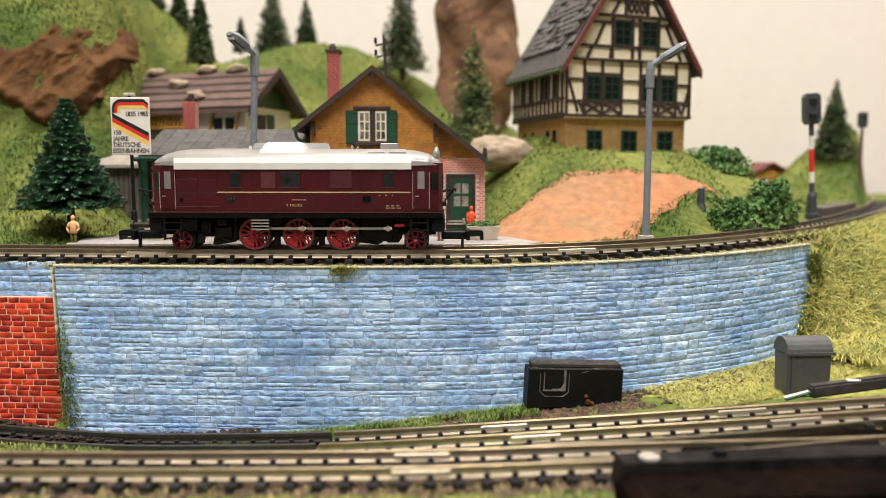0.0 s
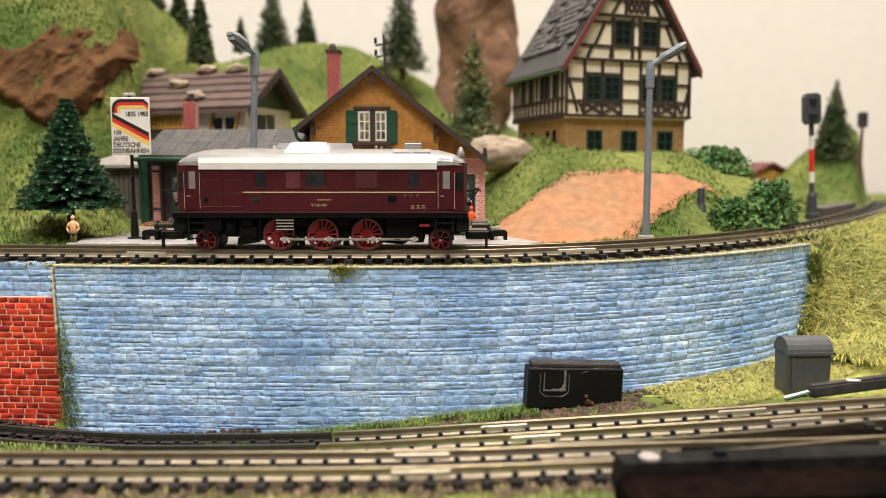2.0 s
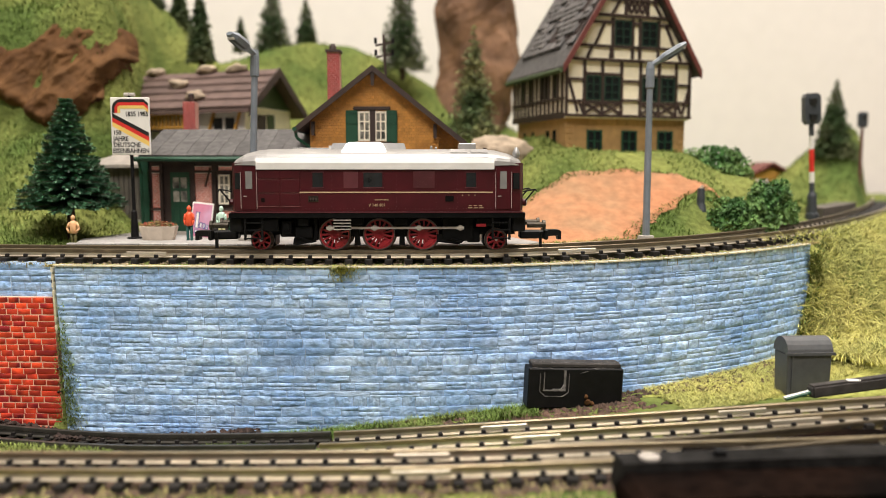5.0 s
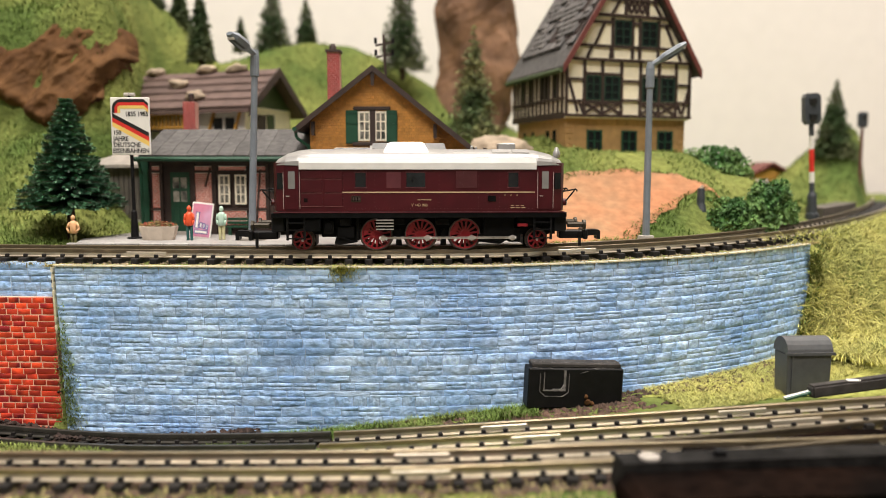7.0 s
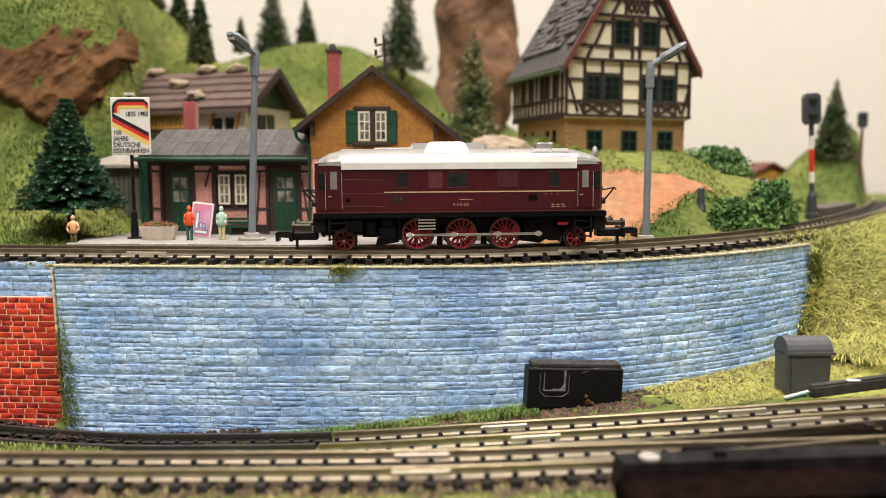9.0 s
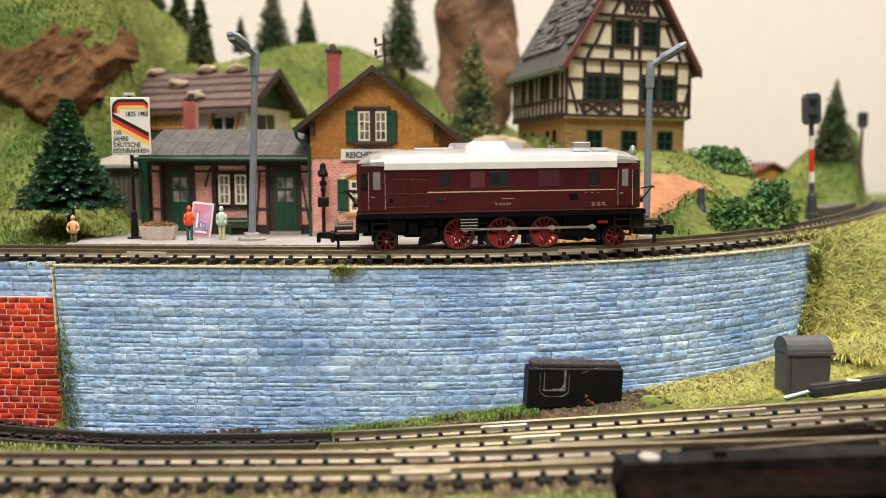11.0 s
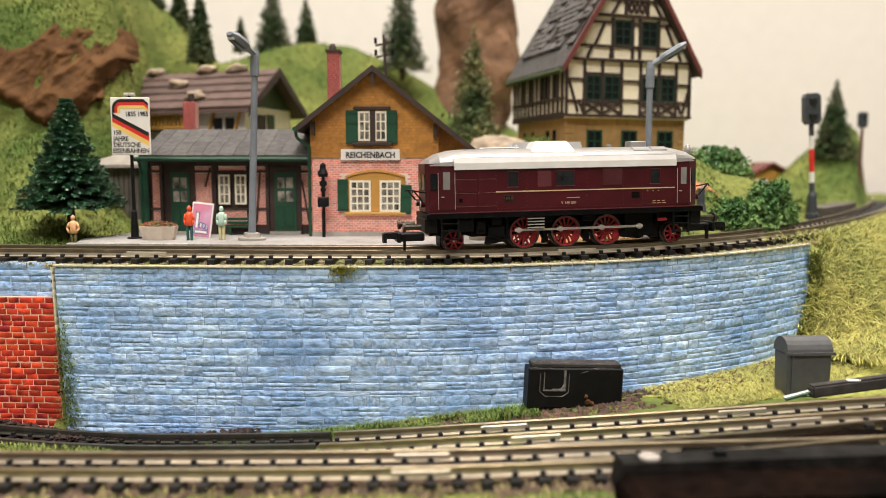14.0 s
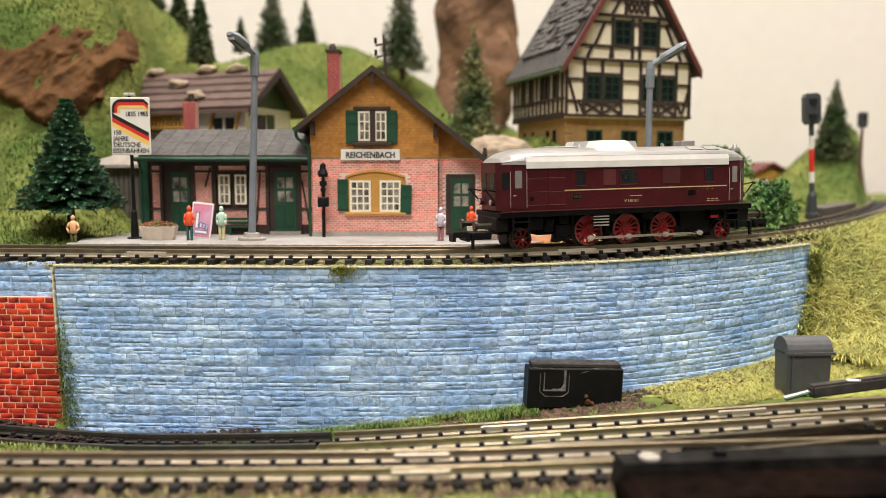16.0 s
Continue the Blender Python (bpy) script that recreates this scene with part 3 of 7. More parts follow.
def locomotive():
    t = thing("diesel_locomotive", "maroon model diesel locomotive with silver roof and red wheels", "locomotive")
    # body: straight sides, cabs that narrow to a flat nose
    bm = bmesh.new()
    plan = [(-32.4, -9.0), (31.4, -9.0), (36.2, -8.3), (39.0, -6.9), (39.9, -5.4), (39.9, 5.4), (39.0, 6.9), (36.2, 8.3), (31.4, 9.0), (-32.4, 9.0), (-36.9, 8.3), (-39.4, 6.9), (-40.2, 5.4), (-40.2, -5.4), (-39.4, -6.9), (-36.9, -8.3)]
    slab(bm, plan, "z", 10.4, 23.0)
    body = part("body", bm, MAROON, t, "maroon lacquered body shell")
    # running board and lower edge
    bm = bmesh.new()
    span(bm, -40.5, 40.2, -9.2, 9.2, 8.7, 10.1, bev=0.15)
    part("running_board", bm, FRAME, t)
    bm = bmesh.new()
    span(bm, -39.8, 39.6, -9.3, -9.0, 10.1, 10.35)
    part("lower_trim", bm, MAROON2, t)
    # roof
    bm = bmesh.new()
    roof_loft(bm, ((-40.0, 5.6, 22.4, 23.0), (-39.0, 7.2, 22.4, 24.2), (-36.5, 8.6, 22.4, 25.6), (-33.2, 9.2, 22.3, 26.4), (-30, 9.3, 22.3, 26.7), (28, 9.3, 22.3, 26.7), (32.2, 9.2, 22.3, 26.4), (36, 8.6, 22.4, 25.5), (38.8, 7.0, 22.4, 24.2), (39.7, 5.4, 22.4, 23.0)))
    part("roof", bm, SILVER, t, "silver-painted curved roof", smooth=False)
    # the glare along the roof side is carried by this lighter band
    bm = bmesh.new()
    for side in (-1, 1):
        pts = [(side * 9.35, 21.3), (side * 9.55, 21.3), (side * 9.5, 23.0), (side * 9.1, 24.3), (side * 8.7, 24.2), (side * 9.2, 22.9)]
        slab(bm, pts, "x", -32.8, 31.6)
    part("roof_edge", bm, ROOFGLARE, t, "silver roof edge band, its glare painted near white")
    # roof hump and hatches
    bm = bmesh.new()
    a = [(-11.0, -8.0, 24.6), (3.0, -8.0, 24.6), (3.0, 8.0, 24.6), (-11.0, 8.0, 24.6)]
    b = [(-8.6, -4.6, 28.5), (0.8, -4.6, 28.5), (0.8, 4.6, 28.5), (-8.6, 4.6, 28.5)]
    va, vb = [bm.verts.new(p) for p in a], [bm.verts.new(p) for p in b]
    bm.faces.new(va), bm.faces.new(vb)
    for i in range(4):
        bm.faces.new((va[i], va[(i + 1) % 4], vb[(i + 1) % 4], vb[i]))
    bmesh.ops.bevel(bm, geom=bm.edges[:], offset=0.35, segments=2, affect="EDGES")
    part("exhaust_hood", bm, ROOFGLARE, t, "silver roof hood, its glare painted near white")
    bm = bmesh.new()
    slab(bm, [(-14.5, 26.2), (7.6, 26.2), (6.8, 28.4), (-13.2, 28.4)], "y", 0.6, 5.4)
    part("roof_fan_box", bm, GREYROOF, t, "grey box on the roof")
    for x0, x1, y0, y1, z1, m in ((22.3, 27.2, 0.5, 4.5, 28.3, SILVER), (14.2, 14.9, -1.5, -0.8, 27.6, SILVER), (15.6, 16.2, 0, 0.6, 27.4, SILVER), (-24, -12.5, -2, 2.5, 27.05, SILVER)):
        bm = bmesh.new()
        span(bm, x0, x1, y0, y1, 26.2, z1, bev=0.15)
        part("roof_hatch", bm, m, t)
    for x0 in (20.4, 26.0):
        bm = bmesh.new()
        box(bm, 0, 0, 0, 4.6, 2.2, 0.25, Matrix.Translation((x0 + 1.6, -6.3, 26.05)) @ Matrix.Rotation(radians(24), 4, "X"))
        part("roof_walkway", bm, SILVER, t)
    bm = bmesh.new()
    rod(bm, (-13.6, -3, 26.0), (-13.6, -3, 27.6), 0.35)
    part("whistle", bm, WHITE, t)
    bm = bmesh.new()
    lathe(bm, [(24.4, 1.0), (25.6, 1.05), (26.2, 0.8), (26.9, 0.55), (27.2, 0.25)], 12, 38.2, -3.6)
    part("bell", bm, SILVER, t, "silver bell on the roof end", smooth=True)
    bm = bmesh.new()
    for x in (-30, -25.5, -20.5, -15, 9.5, 18.5):
        box(bm, x, -7.4, 25.3, 0.18, 0.9, 0.2)
    for i in range(86):
        x = -32.5 + i * 0.75
        if not -10.6 < x < 4:
            box(bm, x, -8.72, 24.55, 0.22, 0.2, 0.2)
    part("roof_rivets", bm, GREYROOF, t)
    # side windows, panels, louvres
    def plate(name, x0, x1, z0, z1, m, out=0.12, label="", back=True, bev=0.0):
        b = bmesh.new()
        for s in ((-1, 1) if back else (-1,)):
            span(b, x0, x1, s * 8.9, s * (9.0 + out), z0, z1, bev=bev)
        return part(name, b, m, t, label)
    for x0, x1 in ((-17.9, -14.7), (-4.1, 1.4), (23.8, 26.9)):
        plate("window", x0 + 0.2, x1 - 0.2, 16.7, 20.5, LOCOPANE, 0.05, "dark grey window pane")
        plate("window_sill", x0 - 0.1, x1 + 0.1, 16.45, 16.68, MAROON2, 0.16)
        plate("window_head", x0 - 0.1, x1 + 0.1, 20.5, 20.7, MAROON2, 0.14)
        for q in (x0 - 0.1, x1 - 0.15):
            plate("window_jamb", q, q + 0.25, 16.68, 20.5, MAROON, 0.14)
    plate("panel", -9.3, -5.4, 16.5, 20.7, MAROON2, 0.08, "lighter maroon panel")
    plate("louvre_backing", 9.6, 15.4, 16.5, 20.9, MAROON2, 0.05)
    for i in range(9):
        plate("louvre_slat", 9.6, 15.4, 16.65 + i * 0.47, 16.9 + i * 0.47, MAROON2, 0.22, "")
    plate("waistline", -21.3, 31.3, 15.25, 15.55, CREAM, 0.1, "cream waist line")
    for x0, x1 in ((-32.4, -26.7), (-26.1, -21.2)):
        for z0, z1 in ((11.9, 15.0), (15.4, 18.6), (19.0, 21.0)):
            plate("hatch", x0, x1, z0, z1, MAROON, 0.16, bev=0.06)
    plate("handwheel", -31.6, -30.6, 12.9, 13.9, FRAME, 0.25)
    plate("maker_plate", -18.9, -16.2, 12.9, 14.5, BRONZE, 0.12, "grey relief plate with illegible marks")
    plate("maker_plate_field", -18.7, -16.4, 13.1, 14.3, FRAME, 0.16)
    for k in range(3):
        plate("plate_relief", -18.5 + k * 0.75, -18.0 + k * 0.75, 13.3, 14.1, TYRE, 0.2)
    plate("filler", 18.3, 20.6, 13.0, 14.5, FRAME, 0.2)
    for k in range(3):
        plate("lettering_bar", 24.6 + k * 1.5, 25.7 + k * 1.5, 11.25, 11.42, CREAM, 0.06, back=False)
        plate("lettering_bar", 24.7 + k * 1.4, 25.5 + k * 1.4, 11.8, 12.0, CREAM, 0.06, back=False)
        plate("lettering_bar", 22.8 + k * 1.7, 23.2 + k * 1.7, 14.55, 14.72, CREAM, 0.06, back=False)
    plate("lettering_bar", -0.9, 2.9, 13.35, 13.5, CREAM, 0.06, back=False)
    letters("running_number", "V 140 001", 0.8, CREAM, t, at(-0.3, -9.05, 11.7), depth=0.03, bold=0.0)
    letters("running_number", "V 140 001", 0.8, CREAM, t, at(0.3, 9.05, 11.7, 0, 0, 180), depth=0.03, bold=0.0)
    b = bmesh.new()
    for x0 in (-21, -12.5, 5, 15.8, 21.6):
        for i in range(8):
            box(b, x0, -9.05, 11.6 + i * 1.15, 0.2, 0.16, 0.2)
    for i in range(56):
        box(b, -20.5 + i * 0.93, -9.05, 11.1, 0.18, 0.14, 0.18)
    part("rivets", b, MAROON2, t)
    # cab doors with windows and pale handrails
    for x0, x1, tilt in ((31.9, 36.4, 1), (-37.0, -32.7, -1)):
        for s in (-1, 1):
            ang = math.degrees(math.atan2(0.7, 4.8)) * tilt * -s
            m = Matrix.Translation(((x0 + x1) / 2, s * 8.72, 0)) @ Matrix.Rotation(radians(ang), 4, "Z")
            b = bmesh.new()
            span(b, -1.9, 1.9, -0.12, 0.12, 11.0, 21.6, m)
            d = part("cab_door", b, MAROON, t)
            b = bmesh.new()
            span(b, -0.95, 0.95, -0.2, 0.2, 16.3, 20.8, m)
            part("door_window", b, GREYPANE, d, "door window with a pale reflection painted in")
            b = bmesh.new()
            for hx in (-2.25, 2.25):
                rod(b, m @ Vector((hx, s * 0.35, 11.2)), m @ Vector((hx, s * 0.35, 20.6)), 0.08, n=6)
            part("handrail", b, RAILPAINT, t, "pale handrails beside the cab door")
            b = bmesh.new()
            box(b, -1.1, s * 0.25, 14.4, 0.9, 0.2, 0.22, m)
            part("door_handle", b, STEEL, d)
    # cab fronts
    for s, xe in ((1, 39.9), (-1, -40.2)):
        for y in (-3.1, 3.1):
            b = bmesh.new()
            span(b, xe - 0.1 * s, xe + 0.12 * s, y - 1.9, y + 1.9, 16.2, 20.4)
            part("cab_window", b, PANE, t, "dark cab front window")
            b = bmesh.new()
            rod(b, (xe - s, y * 1.35, 12.6), (xe + 1.1 * s, y * 1.35, 12.6), 0.95, n=14)
            part("headlamp", b, MAROON, t, "round maroon headlamp")
            b = bmesh.new()
            rod(b, (xe + 1.05 * s, y * 1.35, 12.6), (xe + 1.25 * s, y * 1.35, 12.6), 0.75, n=14)
            part("lamp_lens", b, GLASSLAMP, t)
        for y in (-1, 1):
            b = bmesh.new()
            m = Matrix.Translation(((xe - 2.1 * s), y * 7.65, 0)) @ Matrix.Rotation(radians(-31 * y * s), 4, "Z")
            span(b, -1.0, 1.0, -0.2, 0.2, 16.2, 20.4, m)
            part("corner_window", b, PANE, t)
            b = bmesh.new()
            rod(b, (xe, y * 5.8, 15.5), (xe + 3.4 * s, y * 6.2, 16.1), 0.2, n=6)
            rod(b, (xe + 3.4 * s, y * 6.2, 16.1), (xe + 3.8 * s, y * 6.2, 15.5), 0.2, n=6)
            rod(b, (xe + 3.1 * s, y * 6.2, 15.9), (xe + 0.6 * s, y * 6.0, 12.9), 0.22, n=6)
            part("end_handrail", b, BLACK, t)
            b = bmesh.new()
            rod(b, (xe - 0.5 * s, y * 5.4, 6.6), (xe + 3.6 * s, y * 5.4, 6.6), 0.75, n=10)
            rod(b, (xe + 3.6 * s, y * 5.4, 6.6), (xe + 4.3 * s, y * 5.4, 6.6), 1.3, n=14)
            part("buffer", b, BRONZE, t, "dull bronze sprung buffer")
            b = bmesh.new()
            for hx in (-2.3, 2.3):
                span(b, xe - 6.2 * s + hx - 0.3, xe - 6.2 * s + hx + 0.3, y * 8.3 - 0.3, y * 8.3 + 0.3, 2.9, 9.0)
            for z in (3.2, 5.4, 7.3):
                span(b, xe - 6.2 * s - 2.3, xe - 6.2 * s + 2.3, y * 8.3 - 0.8, y * 8.3 + 0.5, z, z + 0.3)
            part("cab_steps", b, BLACK, t, "black cab entry steps")
        b = bmesh.new()
        span(b, xe - 3 * s, xe + 0.6 * s, -7.6, 7.6, 5.0, 8.8, bev=0.3)
        part("buffer_beam", b, BLACK, t)
        b = bmesh.new()
        span(b, xe - 2 * s, xe + 4.6 * s, -1.9, 1.9, 2.6, 4.8, bev=0.3)
        span(b, xe + 4.4 * s, xe + 5.6 * s, -3.4, 3.4, 2.4, 5.2, bev=0.3)
        slab(b, [(xe + 5.4 * s, 5.0), (xe + 8.6 * s, 5.0), (xe + 9.2 * s, 4.6), (xe + 9.2 * s, 2.4), (xe + 8.3 * s, 2.4), (xe + 8.2 * s, 3.5), (xe + 5.4 * s, 3.3)], "y", -2.4, 1.0)
        span(b, xe + 3.2 * s, xe + 3.9 * s, -2.6, -1.8, 0.3, 4.4)
        part("coupler", b, BLACK, t, "chunky black plastic coupler")
    # frame, tanks and gear below the floor
    b = bmesh.new()
    span(b, -27.5, 27.5, -4.2, 4.2, 3.4, 8.8, bev=0.3)
    span(b, -39, -25, -3.8, 3.8, 4.0, 8.8)
    span(b, 25, 38, -3.8, 3.8, 4.0, 8.8)
    part("main_frame", b, FRAME, t)
    for x0, x1, z0, z1, y0 in ((-32.0, -27.3, 5.2, 8.6, -8.4), (-26.5, -23.8, 4.4, 8.0, -7.6), (-23, -18.2, 3.2, 6.4, -7.0), (-22.2, -19.2, 6.5, 8.7, -7.8), (17.5, 26.2, 2.4, 8.7, -6.4), (24.5, 28, 2.0, 6.0, -5.8), (-18.0, -16.8, 2.6, 8.7, -6.3), (-8.0, -4.2, 6.8, 8.7, -7.4), (4.2, 8.2, 6.8, 8.7, -7.4), (27.0, 33.5, 6.4, 8.7, -7.6)):
        b = bmesh.new()
        span(b, x0, x1, y0, y0 + 3.2, z0, z1, bev=0.25)
        span(b, x0, x1, -y0 - 3.2, -y0, z0, z1, bev=0.25)
        part("equipment_box", b, FRAME, t)
    b = bmesh.new()
    rod(b, (-25.2, -7.6, 6.4), (-25.2, -8.2, 6.4), 0.9, n=10)
    part("air_tank_cap", b, FRAME, t)
    for a, c, r in (((-21.5, -7.4, 3.4), (-18.5, -7.4, 2.4), 0.25), ((20, -6.6, 3.0), (23, -6.6, 2.2), 0.3)):
        b = bmesh.new()
        rod(b, a, c, r, n=6)
        part("brake_link", b, FRAME, t)
    for pts in ([(-23.8, 1.6), (-22.6, 1.4), (-17.4, 2.2), (-17.8, 3.6), (-23.4, 3.4)], [(16.0, 2.2), (22, 1.5), (23.4, 2.2), (24.6, 4.2), (16, 4.2)]):
        b = bmesh.new()
        slab(b, pts, "y", -6.2, -5.2)
        part("brake_hanger", b, FRAME, t)
    for z in (5.6, 6.4, 7.2, 8.0):
        b = bmesh.new()
        span(b, -12.2, -7.4, -9.0, -8.5, z, z + 0.28)
        part("cooler_fin", b, STEEL, t, "pale ribbed cooler fin")
    b = bmesh.new()
    span(b, -12.0, -7.6, -8.5, -7.9, 5.4, 8.6)
    part("cooler_box", b, FRAME, t)
    for x0, x1, z0, z1 in ((26.8, 29.6, 6.3, 7.1),):
        b = bmesh.new()
        span(b, x0, x1, -8.0, -7.6, z0, z1, bev=0.1)
        part("pipe_bracket", b, WHEEL, t, "red and bright pipe bracket")
    for x0, x1 in ((-6.9, -5.2), (-6.9 + 12.4, -5.2 + 12.4)):
        b = bmesh.new()
        slab(b, [(x0, 1.2), (x1, 1.2), (x1 - 0.3, 5.5), (x0 + 0.3, 5.5)], "y", -5.4, -4.4)
        part("brake_shoe", b, FRAME, t)
    # added black boxes that keep the space behind the carrier wheels dark
    for x in CARRIER_X:
        b = bmesh.new()
        span(b, x / SHORT - 3.4, x / SHORT + 3.4, -3.3, 3.3, 0.9, 5.6, bev=0.3)
        part("pony_truck", b, FRAME, t)
    # thin light strips paint the glint along the hatch edges
    for x0, x1 in ((-32.4, -26.7), (-26.1, -21.2)):
        for z in (11.7, 15.15, 18.75):
            plate("hatch_seam", x0, x1, z, z + 0.13, EDGEGLINT, 0.2)
    wheels = [make_wheels(t, x, DRIVER_R, 15, 1.1, CRANK) for x in DRIVER_X] + [make_wheels(t, x, CARRIER_R, 8, 0.9, 0) for x in CARRIER_X]
    rods = []
    for s in (-1, 1):
        b = bmesh.new()
        y = s * 6.65
        for z in (-0.22, 0.22):
            box(b, 5.45, y, z, 34.3, 0.5, 0.14)
        box(b, 5.45, y - 0.12 * s, 0, 34.3, 0.12, 0.4)
        for x in (-11.7, 0, 11.7, 22.6):
            rod(b, (x, y - 0.45, 0), (x, y + 0.45, 0), 0.74, n=14)
            rod(b, (x, y + s * 0.4, 0), (x, y + s * 0.8, 0), 0.5, n=6)
            rod(b, (x - 1.0, y, 0), (x + 1.0, y, 0), 0.42, n=8)
        rods.append(part("coupling_rod", b, STEEL, t, "bright steel coupling rod"))
    # the shell is a little shorter than its drawing; wheels, rods, buffers and couplers keep their size
    keep = {ob.name for ob in rods}
    for ob in t.children:
        if ob.type == "MESH" and ob not in wheels and ob.name not in keep and not ob.name.startswith(("buffer.", "coupler", "coupling")) and ob.name != "buffer":
            for q in (ob, *ob.children):
                q.data.transform(Matrix.Diagonal((SHORT, 1, 1, 1)))
    return t, wheels, rods


SHORT = 0.955
LOCO, WHEELS, RODS = locomotive()
# seconds and millimetres along the line
RUN = ((0, 142.1), (0.5, 143.4), (1, 145.0), (1.5, 146.6), (2, 148.5), (2.5, 150.5), (3, 152.7), (3.5, 155.1), (4, 157.8), (6.5, 171.3), (7, 174.1), (7.5, 176.8), (8, 179.5), (8.5, 182.2), (9, 184.8),
       (11.5, 198.5), (12, 201.3), (12.5, 204.2), (13, 207.0), (13.5, 210.0), (14, 213.0), (14.5, 216.2), (15, 220.0), (15.5, 224.8), (16, 230.4))


def loco_pose(s):
    a, b = place_on(LINE, s - 16), place_on(LINE, s + 16)
    h, g = math.atan2(b[1] - a[1], b[0] - a[0]), math.atan2(b[2] - a[2], 32)
    return Matrix.Translation(((a[0] + b[0]) / 2 * MM, (a[1] + b[1]) / 2 * MM, ((a[2] + b[2]) / 2 + RAILTOP) * MM)) @ Euler((0, -g, h)).to_matrix().to_4x4()


def motions():
    ts, ss = [r[0] for r in RUN], [r[1] for r in RUN]
    # a smooth run through the readings
    fine = np.arange(0, 16.01, 0.1)
    s = np.interp(fine, ts, ss)
    k = np.ones(9) / 9
    s = np.convolve(np.concatenate([s[0] - (s[1:5][::-1] - s[0]), s, s[-1] + (s[-1] - s[-5:-1][::-1])]), k, "valid")
    times = np.arange(0, 16.01, 0.25)
    pos = np.interp(times, fine, s)
    walk(LOCO, [(t, loco_pose(p)) for t, p in zip(times, pos)])
    start = pos[0]
    for ob, x, r, spin in [(w, x, DRIVER_R, 4.17) for w, x in zip(WHEELS[:3], DRIVER_X)] + [(w, x, CARRIER_R, 2.65) for w, x in zip(WHEELS[3:], CARRIER_X)]:
        walk(ob, [(t, at(x, 0, r) @ Matrix.Rotation(-radians(52) + (p - start) / spin, 4, "Y")) for t, p in zip(times, pos)])
    for ob in RODS:
        rows = []
        for t, p in zip(times, pos):
            a = radians(52) - (p - start) / 4.17
            rows.append((t, at(CRANK * math.cos(a), 0, DRIVER_R + CRANK * math.sin(a))))
        walk(ob, rows)



# ---- pieces that repeat over a facade ----
def brick_field(name, material, parent, x0, x1, z0, z1, y, bw, bh, gap, proud, holes=(), edge=None, label="", m=None):
    """Rows of small bricks standing proud of the wall plane y (towards -y); holes are x0, x1, z0, z1."""
    rnd = random.Random(5)
    verts, faces = [], []
    row, z = 0, z0
    while z + bh <= z1 + 0.01:
        x = x0 - (bw + gap) * 0.5 * (row % 2)
        while x < x1:
            a, b = max(x, x0), min(x + bw, x1)
            x += bw + gap
            if edge:
                lo, hi = edge(z + bh / 2)
                a, b = max(a, lo), min(b, hi)
            if b - a < 0.25 or any(a < h[1] and b > h[0] and z < h[3] and z + bh > h[2] for h in holes):
                continue
            p = y - proud * rnd.uniform(0.7, 1.3)
            k = len(verts)
            e = min(0.06, bh * 0.12)
            verts += [(a, y, z), (b, y, z), (b, y, z + bh), (a, y, z + bh), (a + e, p, z + e), (b - e, p, z + e), (b - e, p, z + bh - e), (a + e, p, z + bh - e)]
            faces += [tuple(k + i for i in f) for f in ((4, 5, 6, 7), (0, 1, 5, 4), (1, 2, 6, 5), (2, 3, 7, 6), (3, 0, 4, 7))]
        z += bh + gap
        row += 1
    if m is not None:
        verts = [tuple(m @ Vector(v)) for v in verts]
    ob = cloud(name, verts, faces, material, parent)
    return tagged(ob, label, kind="stuff")


def piece(name, parent, material, x0, x1, y0, y1, z0, z1, label="", bev=0.0):
    bm = bmesh.new()
    span(bm, x0, x1, y0, y1, z0, z1, bev=bev)
    return part(name, bm, material, parent, label)


def poly(name, parent, material, pts, y0, y1, label=""):
    bm = bmesh.new()
    slab(bm, pts, "y", y0, y1)
    return part(name, bm, material, parent, label)


def casement(parent, x0, x1, z0, z1, y, cols, rows, frame_mat=WINDOWCREAM, pane_mat=CURTAIN, w=0.45):
    """A window set in a wall whose face is y: pane behind, frame and bars proud."""
    win = piece("window", parent, pane_mat, x0, x1, y - 0.1, y + 0.4, z0, z1, "small window with glazing bars")
    bm = bmesh.new()
    for i in range(cols + 1):
        x = x0 + (x1 - x0) * i / cols
        ww = w if i in (0, cols) else w * 0.7
        span(bm, x - ww / 2, x + ww / 2, y - 0.45, y - 0.1, z0 - w / 2, z1 + w / 2)
    for j in range(rows + 1):
        z = z0 + (z1 - z0) * j / rows
        ww = w if j in (0, rows) else w * 0.7
        span(bm, x0, x1, y - 0.42, y - 0.1, z - ww / 2, z + ww / 2)
    part("window_frame", bm, frame_mat, win)
    return win


def shutter(parent, x0, x1, z0, z1, y, lean=0.0):
    m = Matrix.Translation(((x0 + x1) / 2, y, 0)) @ Matrix.Rotation(lean, 4, "Y")
    zc = (z0 + z1) / 2
    m = Matrix.Translation(((x0 + x1) / 2, y, zc)) @ Matrix.Rotation(lean, 4, "Y")
    bm = bmesh.new()
    box(bm, 0, 0, 0, x1 - x0, 0.5, z1 - z0, m, bev=0.08)
    ob = part("shutter", bm, GREEN, parent, "dark green wooden shutter")
    bm = bmesh.new()
    for f in (-0.42, 0.12, 0.42):
        box(bm, 0, -0.32, f * (z1 - z0), (x1 - x0) * 0.86, 0.2, 0.4, m)
    part("shutter_batten", bm, GREEN, ob)


